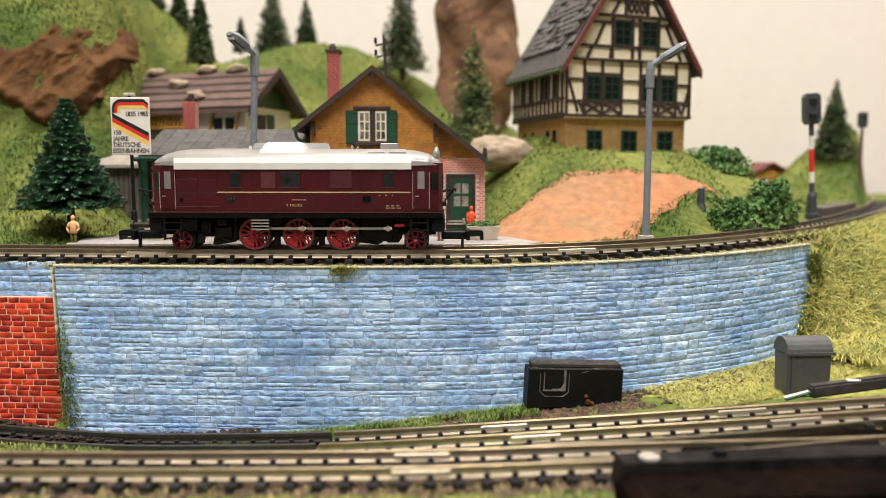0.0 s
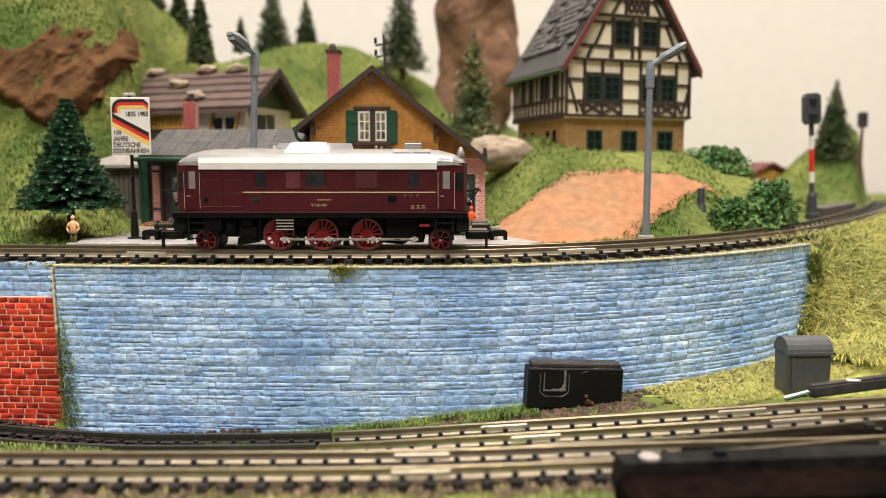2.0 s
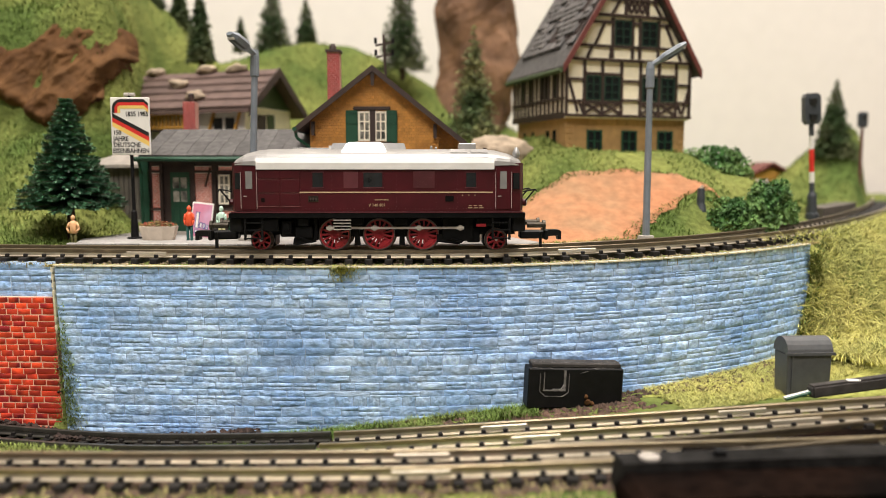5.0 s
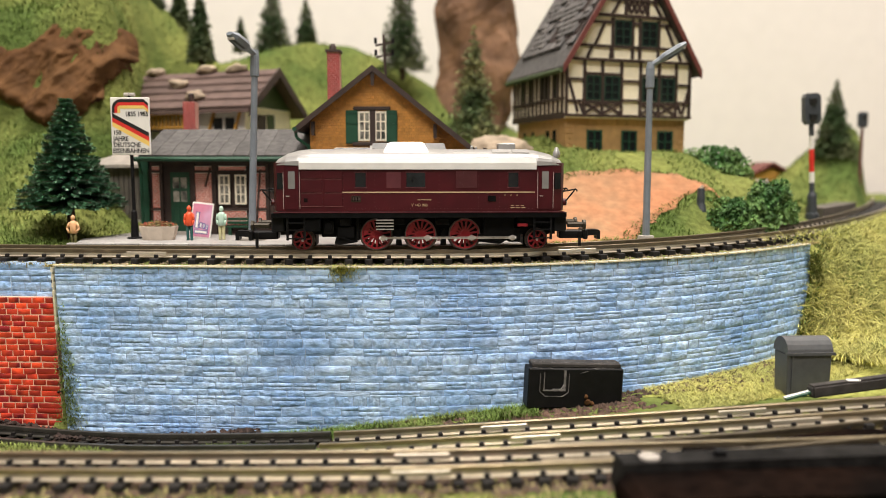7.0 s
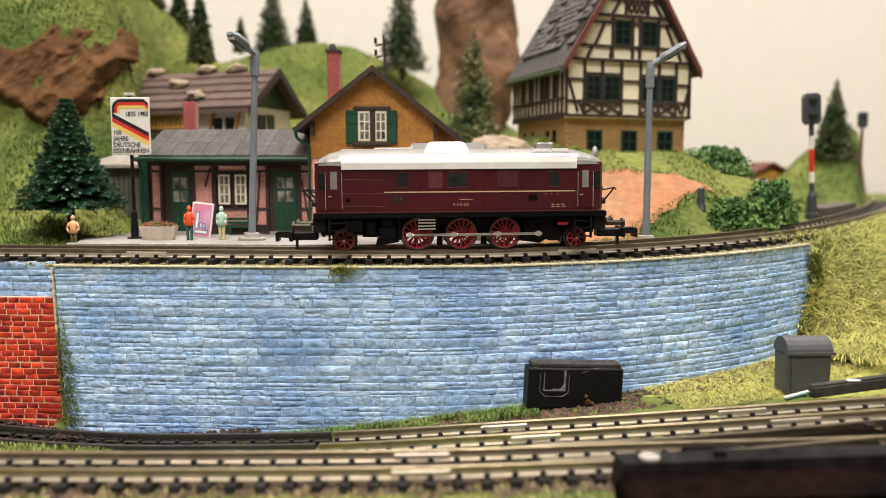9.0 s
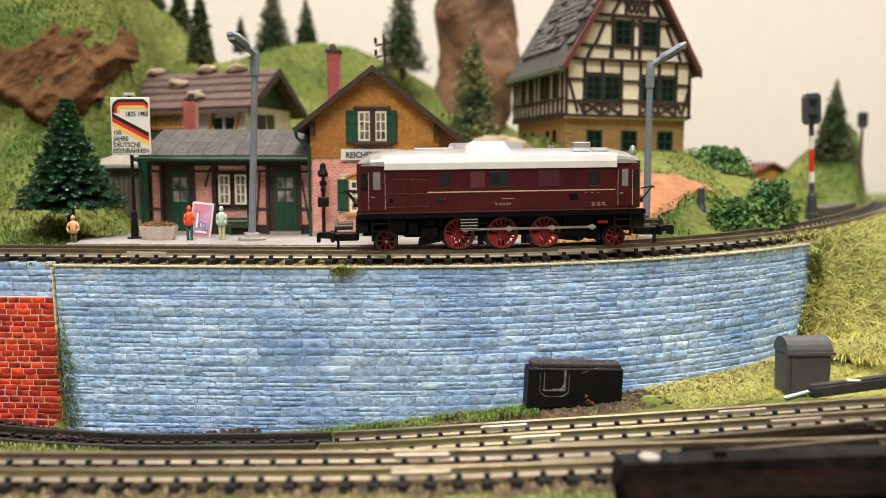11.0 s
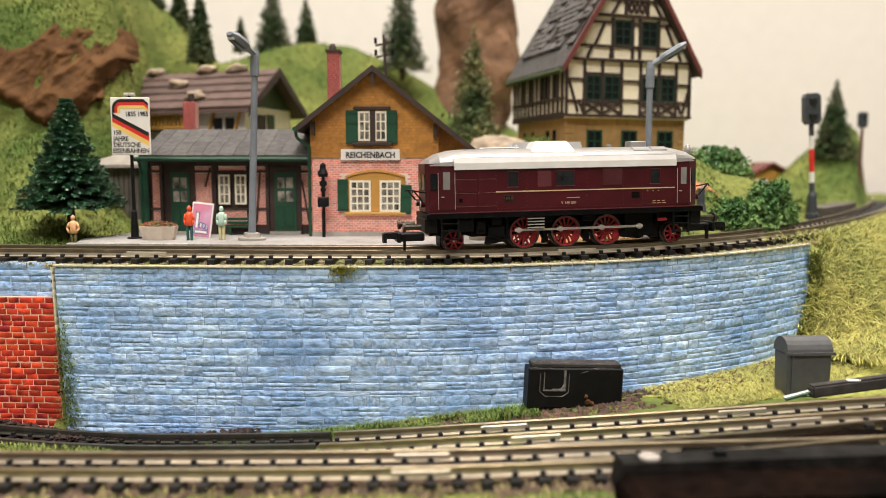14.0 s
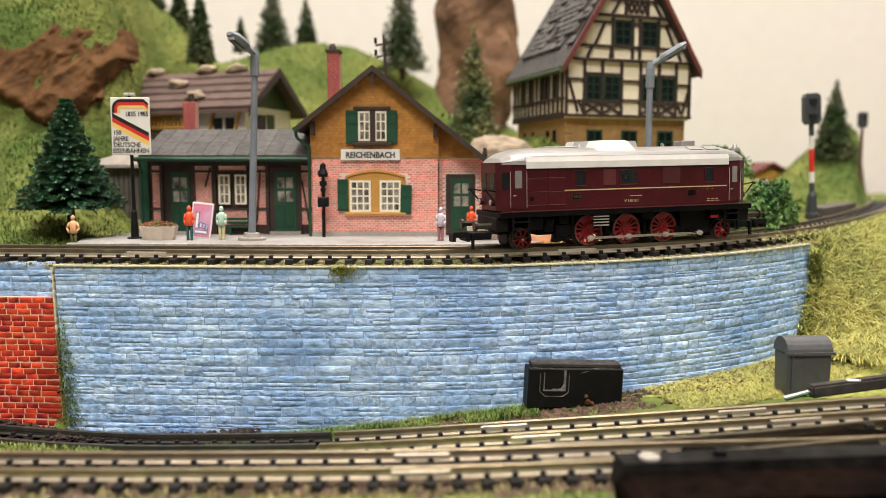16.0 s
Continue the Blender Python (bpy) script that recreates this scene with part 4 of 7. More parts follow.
def panel_door(parent, x0, x1, z0, z1, y):
    d = piece("door", parent, GREEN, x0, x1, y - 0.25, y + 0.3, z0, z1, "green panelled door with four small panes")
    w, h = x1 - x0, z1 - z0
    for i in range(2):
        for j in range(2):
            a = x0 + w * (0.14 + 0.40 * i)
            piece("pane", d, CURTAIN, a, a + w * 0.32, y - 0.33, y - 0.2, z0 + h * (0.50 + 0.23 * j), z0 + h * (0.68 + 0.23 * j))
        piece("door_panel", d, GREEN, x0 + w * (0.14 + 0.40 * i), x0 + w * (0.46 + 0.40 * i), y - 0.45, y - 0.2, z0 + h * 0.08, z0 + h * 0.42, bev=0.08)
    return d


def station():
    Y = 249.0
    t = thing("station_building", "small pink brick station house with ochre shingled gable and brown roof", "station")
    L, R, B, F = -42.1, -1.6, 0.5, 25.5
    EL, ER, AP = (-46.6, 35.1), (13.4, 25.7), (-22.1, 54.2)
    sl = (AP[1] - EL[1]) / (AP[0] - EL[0])
    sr = (AP[1] - ER[1]) / (ER[0] - AP[0])
    topL, topR = AP[1] - sl * (AP[0] - L) - 1.2, AP[1] - sr * (R - AP[0]) - 1.2
    wall = poly("wall", t, MORTAR, [(L, B), (R, B), (R, topR), (AP[0], AP[1] - 1.4), (L, topL)], Y, Y + 44)
    piece("plinth", t, CONCRETE, L - 0.2, R + 0.2, Y - 0.5, Y + 1, 0.4, 2.0)
    wx = (-31.9, -12.0, 7.4, 20.6)
    brick_field("brick", PINK, wall, L, R, 2.1, F, Y, 1.45, 0.50, 0.22, 0.14, [wx], label="pink bricks with pale joints")
    gable_edge = lambda z: (max(L, AP[0] - (AP[1] - 1.2 - z) / sl), min(R, AP[0] + (AP[1] - 1.2 - z) / sr))
    poly("gable_board", t, SHINGLE, [(L - 0.2, F), (R + 0.2, F), (R + 0.2, topR), (AP[0], AP[1] - 1.2), (L - 0.2, topL)], Y - 0.35, Y - 0.02)
    up = (-27.0, -17.9, 29.6, 41.9)
    brick_field("shingle", SHINGLE, wall, L, R, F + 0.1, AP[1] - 2, Y - 0.35, 1.05, 0.85, 0.08, 0.14, [up], gable_edge, "ochre wall shingles")
    # roof
    for name, a, b, hi in (("roof_slope", EL, AP, 1), ("roof_slope", AP, ER, 1)):
        poly(name, t, ROOFBROWN, [(a[0], a[1] - 1.3), (b[0], b[1] - 1.3), b, a], Y - 3.6, Y + 46, "dark brown roof slope")
        poly("barge_board", t, BROWN, [(a[0], a[1] - 1.9), (b[0], b[1] - 1.9), (b[0], b[1] + 0.1), (a[0], a[1] + 0.1)], Y - 3.9, Y - 3.5)
    poly("gable_post", t, BROWN, [(AP[0] - 0.7, AP[1] - 1.5), (AP[0] + 0.7, AP[1] - 1.5), (AP[0] + 0.4, AP[1] - 6.2), (AP[0] - 0.4, AP[1] - 6.2)], Y - 3.4, Y - 2.4)
    for x, z in ((L + 0.9, topL - 3), (R - 0.9, topR - 3)):
        poly("bracket", t, BROWN, [(x - 0.6, z + 2.6), (x + 0.6, z + 2.6), (x + 0.5, z - 1.8), (x - 0.5, z - 1.8)], Y - 2.2, Y)
    for x, z in (EL, ER):
        bm = bmesh.new()
        rod(bm, (x, Y - 4, z - 0.6), (x, Y + 46, z - 0.6), 0.7, n=8)
        part("gutter", bm, GREEN, t, "green gutter")
    bm = bmesh.new()
    for a, b in (((EL[0], Y - 2.5, EL[1] - 1), (EL[0] + 0.4, Y - 2.5, EL[1] - 3.2)), ((EL[0] + 0.4, Y - 2.5, EL[1] - 3.2), (L - 0.5, Y - 1, EL[1] - 6))):
        rod(bm, a, b, 0.5)
    rod(bm, (L - 0.5, Y - 0.9, EL[1] - 6), (L - 0.5, Y - 0.9, 0.6), 0.5)
    part("downpipe", bm, GREEN, t)
    # upper window
    for u0, u1 in ((-26.6, -23.2), (-21.4, -18.1)):
        casement(t, u0, u1, 31.2, 39.9, Y - 0.6, 2, 3, w=0.62)
    piece("mullion", t, BROWN, -23.2, -21.4, Y - 1.1, Y, 30.5, 40.6)
    piece("lintel", t, BROWN, -28.4, -16.7, Y - 1.4, Y, 40.6, 41.7, bev=0.15)
    piece("window_sill", t, BROWN, -28.6, -16.3, Y - 1.8, Y, 29.4, 30.5, bev=0.15)
    shutter(t, -30.8, -27.0, 30.0, 40.5, Y - 1.0)
    shutter(t, -17.9, -14.5, 30.1, 40.5, Y - 1.0)
    # ground-floor window in its ochre arch
    xa, xb, za, zb = -31.2, -12.1, 8.5, 19.0
    arch = [(xa, za), (xb, za)] + [(xb + (xa - xb) * i / 8, zb + 1.9 * math.sin(math.pi * i / 8)) for i in range(9)]
    poly("window_arch", t, OCHRE, arch, Y - 0.7, Y + 0.2, "ochre arched window surround")
    poly("arch_edge", t, OCHRE, [(xb + (xa - xb) * i / 8 , zb + 0.2 + 1.9 * math.sin(math.pi * i / 8)) for i in range(9)] + [(xa + (xb - xa) * i / 8, zb + 0.9 + 1.9 * math.sin(math.pi * i / 8)) for i in range(9)], Y - 1.1, Y)
    for a, b in ((-29.5, -23.4), (-19.9, -13.8)):
        casement(t, a, b, 8.7, 18.1, Y - 0.8, 3, 4, w=0.68)
    piece("window_sill", t, OCHRE, xa - 0.3, xb + 0.3, Y - 1.6, Y, 7.4, 8.3, bev=0.15)
    shutter(t, -33.7, -30.3, 8.7, 18.8, Y - 1.2)
    shutter(t, -13.6, -10.1, 7.6, 17.0, Y - 1.2, radians(1.5))
    # name board
    board = piece("name_board", t, PAPER, -32.5, -13.7, Y - 1.0, Y - 0.3, 24.8, 28.3, "white station name board with black letters", bev=0.08)
    piece("board_edge", t, BROWN, -32.6, -13.6, Y - 0.9, Y - 0.3, 24.7, 24.8)
    letters("station_name", "REICHENBACH", 1.9, INK, board, at(-23.1, Y - 1.05, 25.6), wide=0.9, bold=0.035)
    # chimney
    ch = piece("chimney", t, CHIMNEYJOINT, -38.5, -34.4, 262, 266.4, 40, 60.7, "red brick chimney")
    brick_field("chimney_brick", CHIMNEY, ch, -38.5, -34.4, 41, 60.7, 262, 1.3, 0.55, 0.14, 0.12)
    piece("chimney_cap", ch, BROWN, -39.0, -33.9, 261.3, 267, 60.7, 61.4)
    bm = bmesh.new()
    lathe(bm, [(61.4, 1.4), (62.9, 1.1), (63.6, 0.7)], 10, -36.8, 264)
    part("chimney_pot", bm, BROWN, ch)
    # lean-to with side door
    y2 = Y + 3.5
    a, b = R, 13.6
    zt = lambda x: AP[1] - sr * (x - AP[0]) - 1.3
    side = poly("side_wall", t, MORTAR, [(a, B), (b, B), (b, zt(b) + 0.6), (a, zt(a))], y2, Y + 42)
    dx0, dx1, dz = 0.9, 10.5, 20.4
    fz = 25.5
    brick_field("brick", PINK, side, a, b, 2.2, fz, y2, 1.45, 0.50, 0.22, 0.14, [(dx0, dx1, 0, dz)])
    poly("gable_board", t, SHINGLE, [(a, fz), (b, fz), (b, min(fz + 0.1, zt(b))), (a, zt(a))], y2 - 0.3, y2 - 0.05)
    brick_field("shingle", SHINGLE, side, a, b, fz + 0.1, zt(a), y2 - 0.3, 1.05, 0.85, 0.10, 0.28, (), lambda z: (a, AP[0] + (AP[1] - 1.4 - z) / sr))
    piece("door_frame", t, BROWN, dx0, dx1, y2 - 0.5, y2 + 0.2, 0.5, dz)
    panel_door(t, 2.6, 9.2, 1.0, 19.0, y2 - 0.6)
    bm = bmesh.new()
    rod(bm, (R - 0.2, Y + 1.5, 1), (R - 0.2, Y + 1.5, 24), 0.45)
    part("downpipe", bm, GREEN, t)
    bm = bmesh.new()
    lathe(bm, [(25.2, 0.5), (26.5, 0.8), (28.9, 0.6)], 8, 13.7, 255)
    part("roof_vent", bm, BROWN, t)
    # waiting hall: half-timbered, with a grey roof
    y3, WL = 257.0, -98.7
    top = 23.8
    hall = piece("hall_wall", t, BROWN, WL, L, y3, y3 + 30, B, top + 2)
    bays = ((-96.1, -93.5), (-82.1, -76.5), (-74.1, -65.1), (-62.1, -58.7), (-47.1, L - 0.5))
    win = (-74.4, -64.1, 10.0, 20.6)
    for x0, x1 in bays:
        for z0, z1 in ((3.6, 8.5), (9.2, 20.8), (21.5, 23.0)):
            if x0 < win[0] + 3 and x1 > win[1] - 3 and z0 < win[3] - 1 and z1 > win[2] + 1:
                continue
            m = piece("infill", hall, MORTAR, x0, x1, y3 - 0.25, y3 + 0.1, z0, z1)
            brick_field("brick", PINK, m, x0, x1, z0, z1, y3 - 0.25, 1.3, 0.5, 0.17, 0.12)
    for u, w in ((-93.0, 1.0), (-82.5, 1.0), (-75.6, 1.2), (-63.2, 1.2), (-58.0, 1.0), (-47.5, 1.0)):
        piece("timber_post", t, BROWN, u - w / 2, u + w / 2, y3 - 0.8, y3, B, top)
    for x0, z0, x1, z1 in ((-61.9, 4.1, -60.2, 21.9), (-44.3, 4.1, -46.6, 18.2), (-78.5, 16.3, -76.7, 22.5)):
        bm = bmesh.new()
        bar(bm, (x0, y3 - 0.6, z0), (x1, y3 - 0.6, z1), 0.8, 0.5)
        part("timber_brace", bm, BROWN, t)
    for z in (21.2, 8.8):
        piece("timber_rail", t, BROWN, WL, L, y3 - 0.7, y3, z - 0.4, z + 0.4)
    for x0, x1 in ((-89.8, -83.5), (-55.5, -48.4)):
        piece("door_frame", t, BROWN, x0 - 1.6, x1 + 1.6, y3 - 0.9, y3, 0.5, 22.5)
        panel_door(t, x0, x1, 1.6, 21.0, y3 - 1.0)
        piece("door_step", t, CONCRETE, x0 - 1.5, x1 + 1.5, y3 - 3.2, y3 - 0.8, 0.4, 1.5)
    for x0, x1 in ((-73.7, -70.5), (-68.3, -65.1)):
        casement(t, x0, x1, 10.7, 19.9, y3 - 0.9, 2, 3, w=0.6)
    # corner boards and eave
    piece("corner_board", t, GREEN, WL - 1.2, WL + 1.6, y3 - 1.2, y3 + 30, 0.5, top + 1, "dark green corner board")
    e0, e1, ze, zr = -98.6, L - 0.2, 25.7, 35.0
    bm = bmesh.new()
    slab(bm, [(249.5, ze - 0.5), (272, zr - 0.5), (272, zr + 0.4), (249.5, ze + 0.4)], "x", e0 + 1, e1)
    slab(bm, [(272, zr - 0.5), (292, ze - 0.5), (292, ze + 0.4), (272, zr + 0.4)], "x", e0 + 1, e1)
    hr = part("hall_roof", bm, ROOFGREY, t, "grey felt roof in large sheets")
    w = (e1 - e0 - 1) / 11
    for i in range(11):
        for j in range(2):
            bm = bmesh.new()
            y0, y1 = 249.4 + j * 11.3, 249.4 + (j + 1) * 11.1
            z0, z1 = ze + 0.45 + (zr - ze) * j / 2, ze + 0.45 + (zr - ze) * (j + 1) / 2
            slab(bm, [(y0, z0), (y1, z1), (y1, z1 + 0.3), (y0, z0 + 0.35)], "x", e0 + 1 + i * w + 0.06 + j * 0.5, e0 + 1 + (i + 1) * w - 0.06 + (j * 0.5 if i < 10 else 0))
            part("roof_sheet", bm, ROOFGREY, hr)
    bm = bmesh.new()
    rod(bm, (e0, 249.0, ze - 0.5), (e1, 249.0, ze - 0.5), 0.75, n=8)
    part("gutter", bm, GREEN, t, "green gutter")
    bm = bmesh.new()
    rod(bm, (e0 + 1, 249.6, ze - 1), (WL - 0.6, y3 - 1.2, ze - 4.5), 0.45)
    rod(bm, (WL - 0.6, y3 - 1.2, ze - 4.5), (WL - 0.6, y3 - 1.2, 0.6), 0.45)
    part("downpipe", bm, GREEN, t)
    ch = piece("chimney", t, CHIMNEYJOINT, -91.5, -87.3, 276, 280, 28, 45.6, "red brick chimney on the hall")
    brick_field("chimney_brick", CHIMNEY, ch, -91.5, -87.3, 29, 45.6, 276, 1.3, 0.55, 0.14, 0.12)
    piece("chimney_cap", ch, BROWN, -90.1, -88.2, 277, 279, 45.6, 48.7, bev=0.5)


station()


def bench():
    t = thing("bench", "dark green slatted bench against the station wall", "bench")
    for x in (-69.8, -63.3):
        piece("leg", t, GREEN, x - 0.5, x + 0.5, 252.6, 254.2, 0.5, 3.0)
    for i in range(3):
        piece("seat_slat", t, GREEN, -71.1, -62.2, 252 + i * 0.9, 252.7 + i * 0.9, 3.0, 3.5)
    for i in range(2):
        piece("back_slat", t, GREEN, -71.1, -62.2, 254.6, 255.0, 4.0 + i * 1.2, 4.9 + i * 1.2)


bench()


def half_timbered():
    W, D, H1, H2, HA = 52.0, 45.0, 15.6, 36.2, 80.0
    t = thing("half_timbered_house", "tall half-timbered house with cream panels, sandstone base and dark roof", "house", 46.2, 295.0, 25.6, 18)
    bm = bmesh.new()
    span(bm, 0, W, 0, D, -6, H1)
    base = part("base_wall", bm, SAND, t, "rough ochre sandstone ground floor")
    rnd = random.Random(3)
    bm = bmesh.new()
    for z in range(8):
        for x0, w in ((-0.25, rnd.uniform(2.2, 3.4)), (W + 0.25 - rnd.uniform(2.2, 3.4), 3)):
            span(bm, x0, min(W + 0.25, x0 + w), -0.3, 2.5, z * 1.95 + 0.1, z * 1.95 + 1.85, bev=0.15)
    for x in range(12):
        span(bm, 0.4 + x * 4.3, 0.2 + (x + 1) * 4.3, -0.22, 0.6, H1 - 2.2, H1 - 0.2, bev=0.12)
        span(bm, 0.4 + x * 4.3, 0.2 + (x + 1) * 4.3, -0.22, 0.6, 0.2, 2.6, bev=0.12)
    part("quoins", bm, SAND, base)
    for x0, x1 in ((9.0, 15.0), (24.0, 30.2), (40.0, 46.4)):
        casement(t, x0, x1, 3.2, 11.0, -0.3, 2, 2, GREEN, PANE, 0.6)
    o = 1.4
    bm = bmesh.new()
    slab(bm, [(-o, H1), (W + o, H1), (W + o, H2), (W / 2, HA - 2), (-o, H2)], "y", -o, D + o)
    upper = part("upper_wall", bm, IVORY, t, "cream plaster panels")
    # timbers of the gable front
    y = -o - 0.45
    def beam(x0, z0, x1, z1, w=1.5, name="timber"):
        b = bmesh.new()
        bar(b, (x0, y, z0), (x1, y, z1), w * 0.84, 0.9)
        return part(name, b, BROWN, t)
    lim = lambda z: (W / 2 + o) * (HA - 2 - z) / (HA - 2 - H2) if z > H2 else W / 2 + o
    for z, w in ((H1 + 1.0, 2.6), (H2 + 1.2, 2.9), (H2 + 17.8, 2.4), (H2 + 33, 1.4)):
        beam(W / 2 - lim(z), z, W / 2 + lim(z), z, w)
    # main storey: sill and head rails by bay, posts between the bays
    POSTS = (-0.8, 6.6, 14.2, 22.4, 30.7, 38.9, 46.6, W + 0.8)
    for x in POSTS:
        beam(x, H1 + 1, x, H2 + 1, 1.3)
    for k, (x0, x1) in enumerate(zip(POSTS, POSTS[1:])):
        for z in ((14.4, 6.4), (6.0, 16.6), (6.0, 16.6), (14.2, 7.0), (6.0, 16.6), (6.0, 16.6), (13.4, 6.6))[k]:
            beam(x0, H1 + z, x1, H1 + z, 1.0, "rail_timber")
        if k in (1, 2, 4, 5):
            casement(t, x0 + 1.0, x1 - 1.0, H1 + 7.0, H1 + 15.6, y + 0.1, 2, 3, DARKGREEN, PANE, 0.55)
            for z0, z1 in ((2.0, 5.8), (5.8, 2.0)):
                beam(x0 + 0.4, H1 + z0, x1 - 0.4, H1 + z1, 0.8, "cross_brace")
    for a, b, c, d in ((0.2, 14, 4.0, 2.2), (4.6, 6.2, 6.2, 2.2), (53.0, 13.2, 49.6, 2.4), (47.4, 6.4, 49.2, 2.2)):
        beam(a, H1 + b, c, H1 + d, 0.9, "brace")
    # attic storey
    for x in (18.2, 26.8, 30.0, 38.2):
        beam(x, H2 + 2, x, H2 + 17, 1.3)
    for z, w in ((H2 + 6.4, 1.0), (H2 + 15.2, 0.9)):
        for x0, x1 in ((W / 2 - lim(z), 18.2), (26.8, 30.0), (38.2, W / 2 + lim(z))):
            beam(x0, z, x1, z, w, "rail_timber")
    beam(18.2, H2 + 6.4, 38.2, H2 + 6.4, 1.0, "rail_timber")
    for a, b, c, d in ((10.6, 6.4, 15.0, 15.6), (7.6, 2, 9.8, 6.4), (45.6, 6.4, 41.2, 15.6), (48.6, 2, 46.2, 6.4), (17.2, 2, 17.8, 6.4), (26.8, 2, 26.8, 6.4)):
        beam(a, H2 + b, c, H2 + d, 0.9, "brace")
    for x0, x1 in ((19.3, 25.8), (31.0, 37.2)):
        casement(t, x0, x1, H2 + 7.2, H2 + 16.0, y + 0.1, 2, 3, DARKGREEN, PANE, 0.5)
    # top storey: lattice panel under a small window
    for x in (23.6, 33.2):
        beam(x, H2 + 18, x, H2 + 32, 1.2)
    for k in range(4):
        for z0, z1 in ((19.2, 23.2), (23.2, 19.2)):
            beam(23.8 + k * 2.3, H2 + z0, 26.1 + k * 2.3, H2 + z1, 0.6, "lattice_bar")
    z = H2 + 23.8
    beam(W / 2 - lim(z), z, W / 2 + lim(z), z, 1.1)
    for a, b, c, d in ((17.6, 18, 21.2, 23.6), (39.4, 18, 35.8, 23.6), (19.8, 24, 22.6, 31), (36.6, 24, 34.0, 31)):
        beam(a, H2 + b, c, H2 + d, 0.9, "brace")
    casement(t, 24.6, 32.2, H2 + 25.2, H2 + 31.0, y + 0.1, 2, 2, GREEN, PANE, 0.9)
    # left side: narrow panels between close posts
    for i in range(13):
        yy = i * (D / 12)
        b = bmesh.new()
        span(b, -o - 0.5, -o, yy - 0.9, yy + 0.9, H1, H2)
        part("side_post", b, BROWN, t)
    for z, w in ((H1 + 1.0, 2.4), (H1 + 7.2, 1.2), (H2 - 1.4, 2.2)):
        b = bmesh.new()
        span(b, -o - 0.6, -o, -o, D + o, z - w / 2, z + w / 2)
        part("side_rail", b, BROWN, t)
    for y0, y1 in ((3.5, 7.2), (11.2, 15.0), (15.2, 18.6), (26, 30), (33.8, 37.4)):
        b = bmesh.new()
        span(b, -o - 0.3, -o + 0.1, y0, y1, H1 + 8, H2 - 3)
        part("side_window", b, PANE, t, "dark side window")
    for y0 in (8, 14, 28, 36):
        b = bmesh.new()
        span(b, -0.25, 0.2, y0, y0 + 2.6, 1.5, 11.5)
        part("side_window", b, PANE, t, "dark narrow window")
    # roof slopes with rows of tiles
    run, rise = W / 2 + o + 2.4, (HA - H2) * (W / 2 + o + 2.4) / (W / 2 + o)
    for s in (-1, 1):
        cx = W / 2
        e = (cx + s * run, HA - rise)
        b = bmesh.new()
        slab(b, [e, (cx, HA), (cx, HA + 2.0), (e[0], e[1] + 2.0)], "y", -o - 3.5, D + o + 2.5)
        roof = part("roof_slope", b, ROOFGREY, t, "dark grey roof slope")
        b = bmesh.new()
        slab(b, [(e[0], e[1] - 0.8), (cx, HA - 0.8), (cx, HA + 2.4), (e[0], e[1] + 2.4)], "y", -o - 4.3, -o - 3.4)
        part("barge_board", b, RUSTRED, t, "reddish brown barge board")
        if s < 0:
            me = None
            for r in range(15):
                for k in range(9):
                    f = 0.20 + r * 0.051
                    b = Vector((e[0] + (cx - e[0]) * f, -o - 2 + k * 5.2 + (r % 2) * 1.4, e[1] + (HA - e[1]) * f + 2.0))
                    if me is None:
                        bt = bmesh.new()
                        span(bt, -2.2, 2.2, 0.15, 4.6, 0, 0.9, bev=0.25)
                        me = mesh_of("roof_tile", bt, TILE)
                    gone = noise.noise(Vector((r * 0.32, k * 0.55, 3.0)))
                    if gone < 0.16 and (r < 10 or k > 4) and rnd.random() < 0.93:
                        tilt = math.degrees(math.atan2(rise, run))
                        share("roof_tile", me, roof, at(b.x, b.y, b.z + 0.2, 0, -tilt + 9, rnd.uniform(-2, 2)))
    # battens where the tiles are gone
    tilt = math.atan2(rise, run)
    for k in range(9):
        b = bmesh.new()
        f0, f1 = 0.22, 0.96
        yy = -o - 1.6 + k * 3.1
        pa = Vector((W / 2 - run * (1 - f0), yy, HA - rise * (1 - f0) + 2.3))
        pb = Vector((W / 2 - run * (1 - f1), yy, HA - rise * (1 - f1) + 2.3))
        bar(b, pa, pb, 0.8, 0.9)
        part("roof_batten", b, BROWN, t, "bare dark roof batten")
    b = bmesh.new()
    box(b, 0, 0, 0, 11, 5.5, 0.5, Matrix.Translation((W / 2 - run * 0.20, -o + 0.6, HA - rise * 0.20 + 2.4)) @ Matrix.Rotation(-tilt, 4, "Y"))
    part("roof_patch", b, IVORY, t, "cream board laid bare in the roof")
    b = bmesh.new()
    rod(b, (W / 2 - run - 0.3, -o - 3, HA - rise + 0.3), (W / 2 - run - 0.3, D + 3, HA - rise + 0.3), 1.0)
    part("gutter", b, GREENWALL, t)


DARKGREEN = mat("dark_green_frame", (0.010, 0.040, 0.024), 0.5, vary=0.15, bump=0.1)
RUSTRED = mat("reddish_board", (0.14, 0.035, 0.028), 0.6, vary=0.15, bump=0.1)
TILE = mat("dark_tile", (0.10, 0.093, 0.09), 0.6, vary=0.2, bump=0.3, obj=0.3)
half_timbered()


def boulder(bm, x, y, z, rx, ry, rz, seed, rough=0.35, sub=3):
    vs = bmesh.ops.create_icosphere(bm, subdivisions=sub, radius=1.0)["verts"]
    for v in vs:
        n = noise.noise(v.co * 1.3 + Vector((seed, 0, 0))) * rough + noise.noise(v.co * 3.5 + Vector((0, seed, 0))) * rough * 0.5
        v.co *= 1 + n
        v.co = Vector((x + v.co.x * rx, y + v.co.y * ry, z + v.co.z * rz))


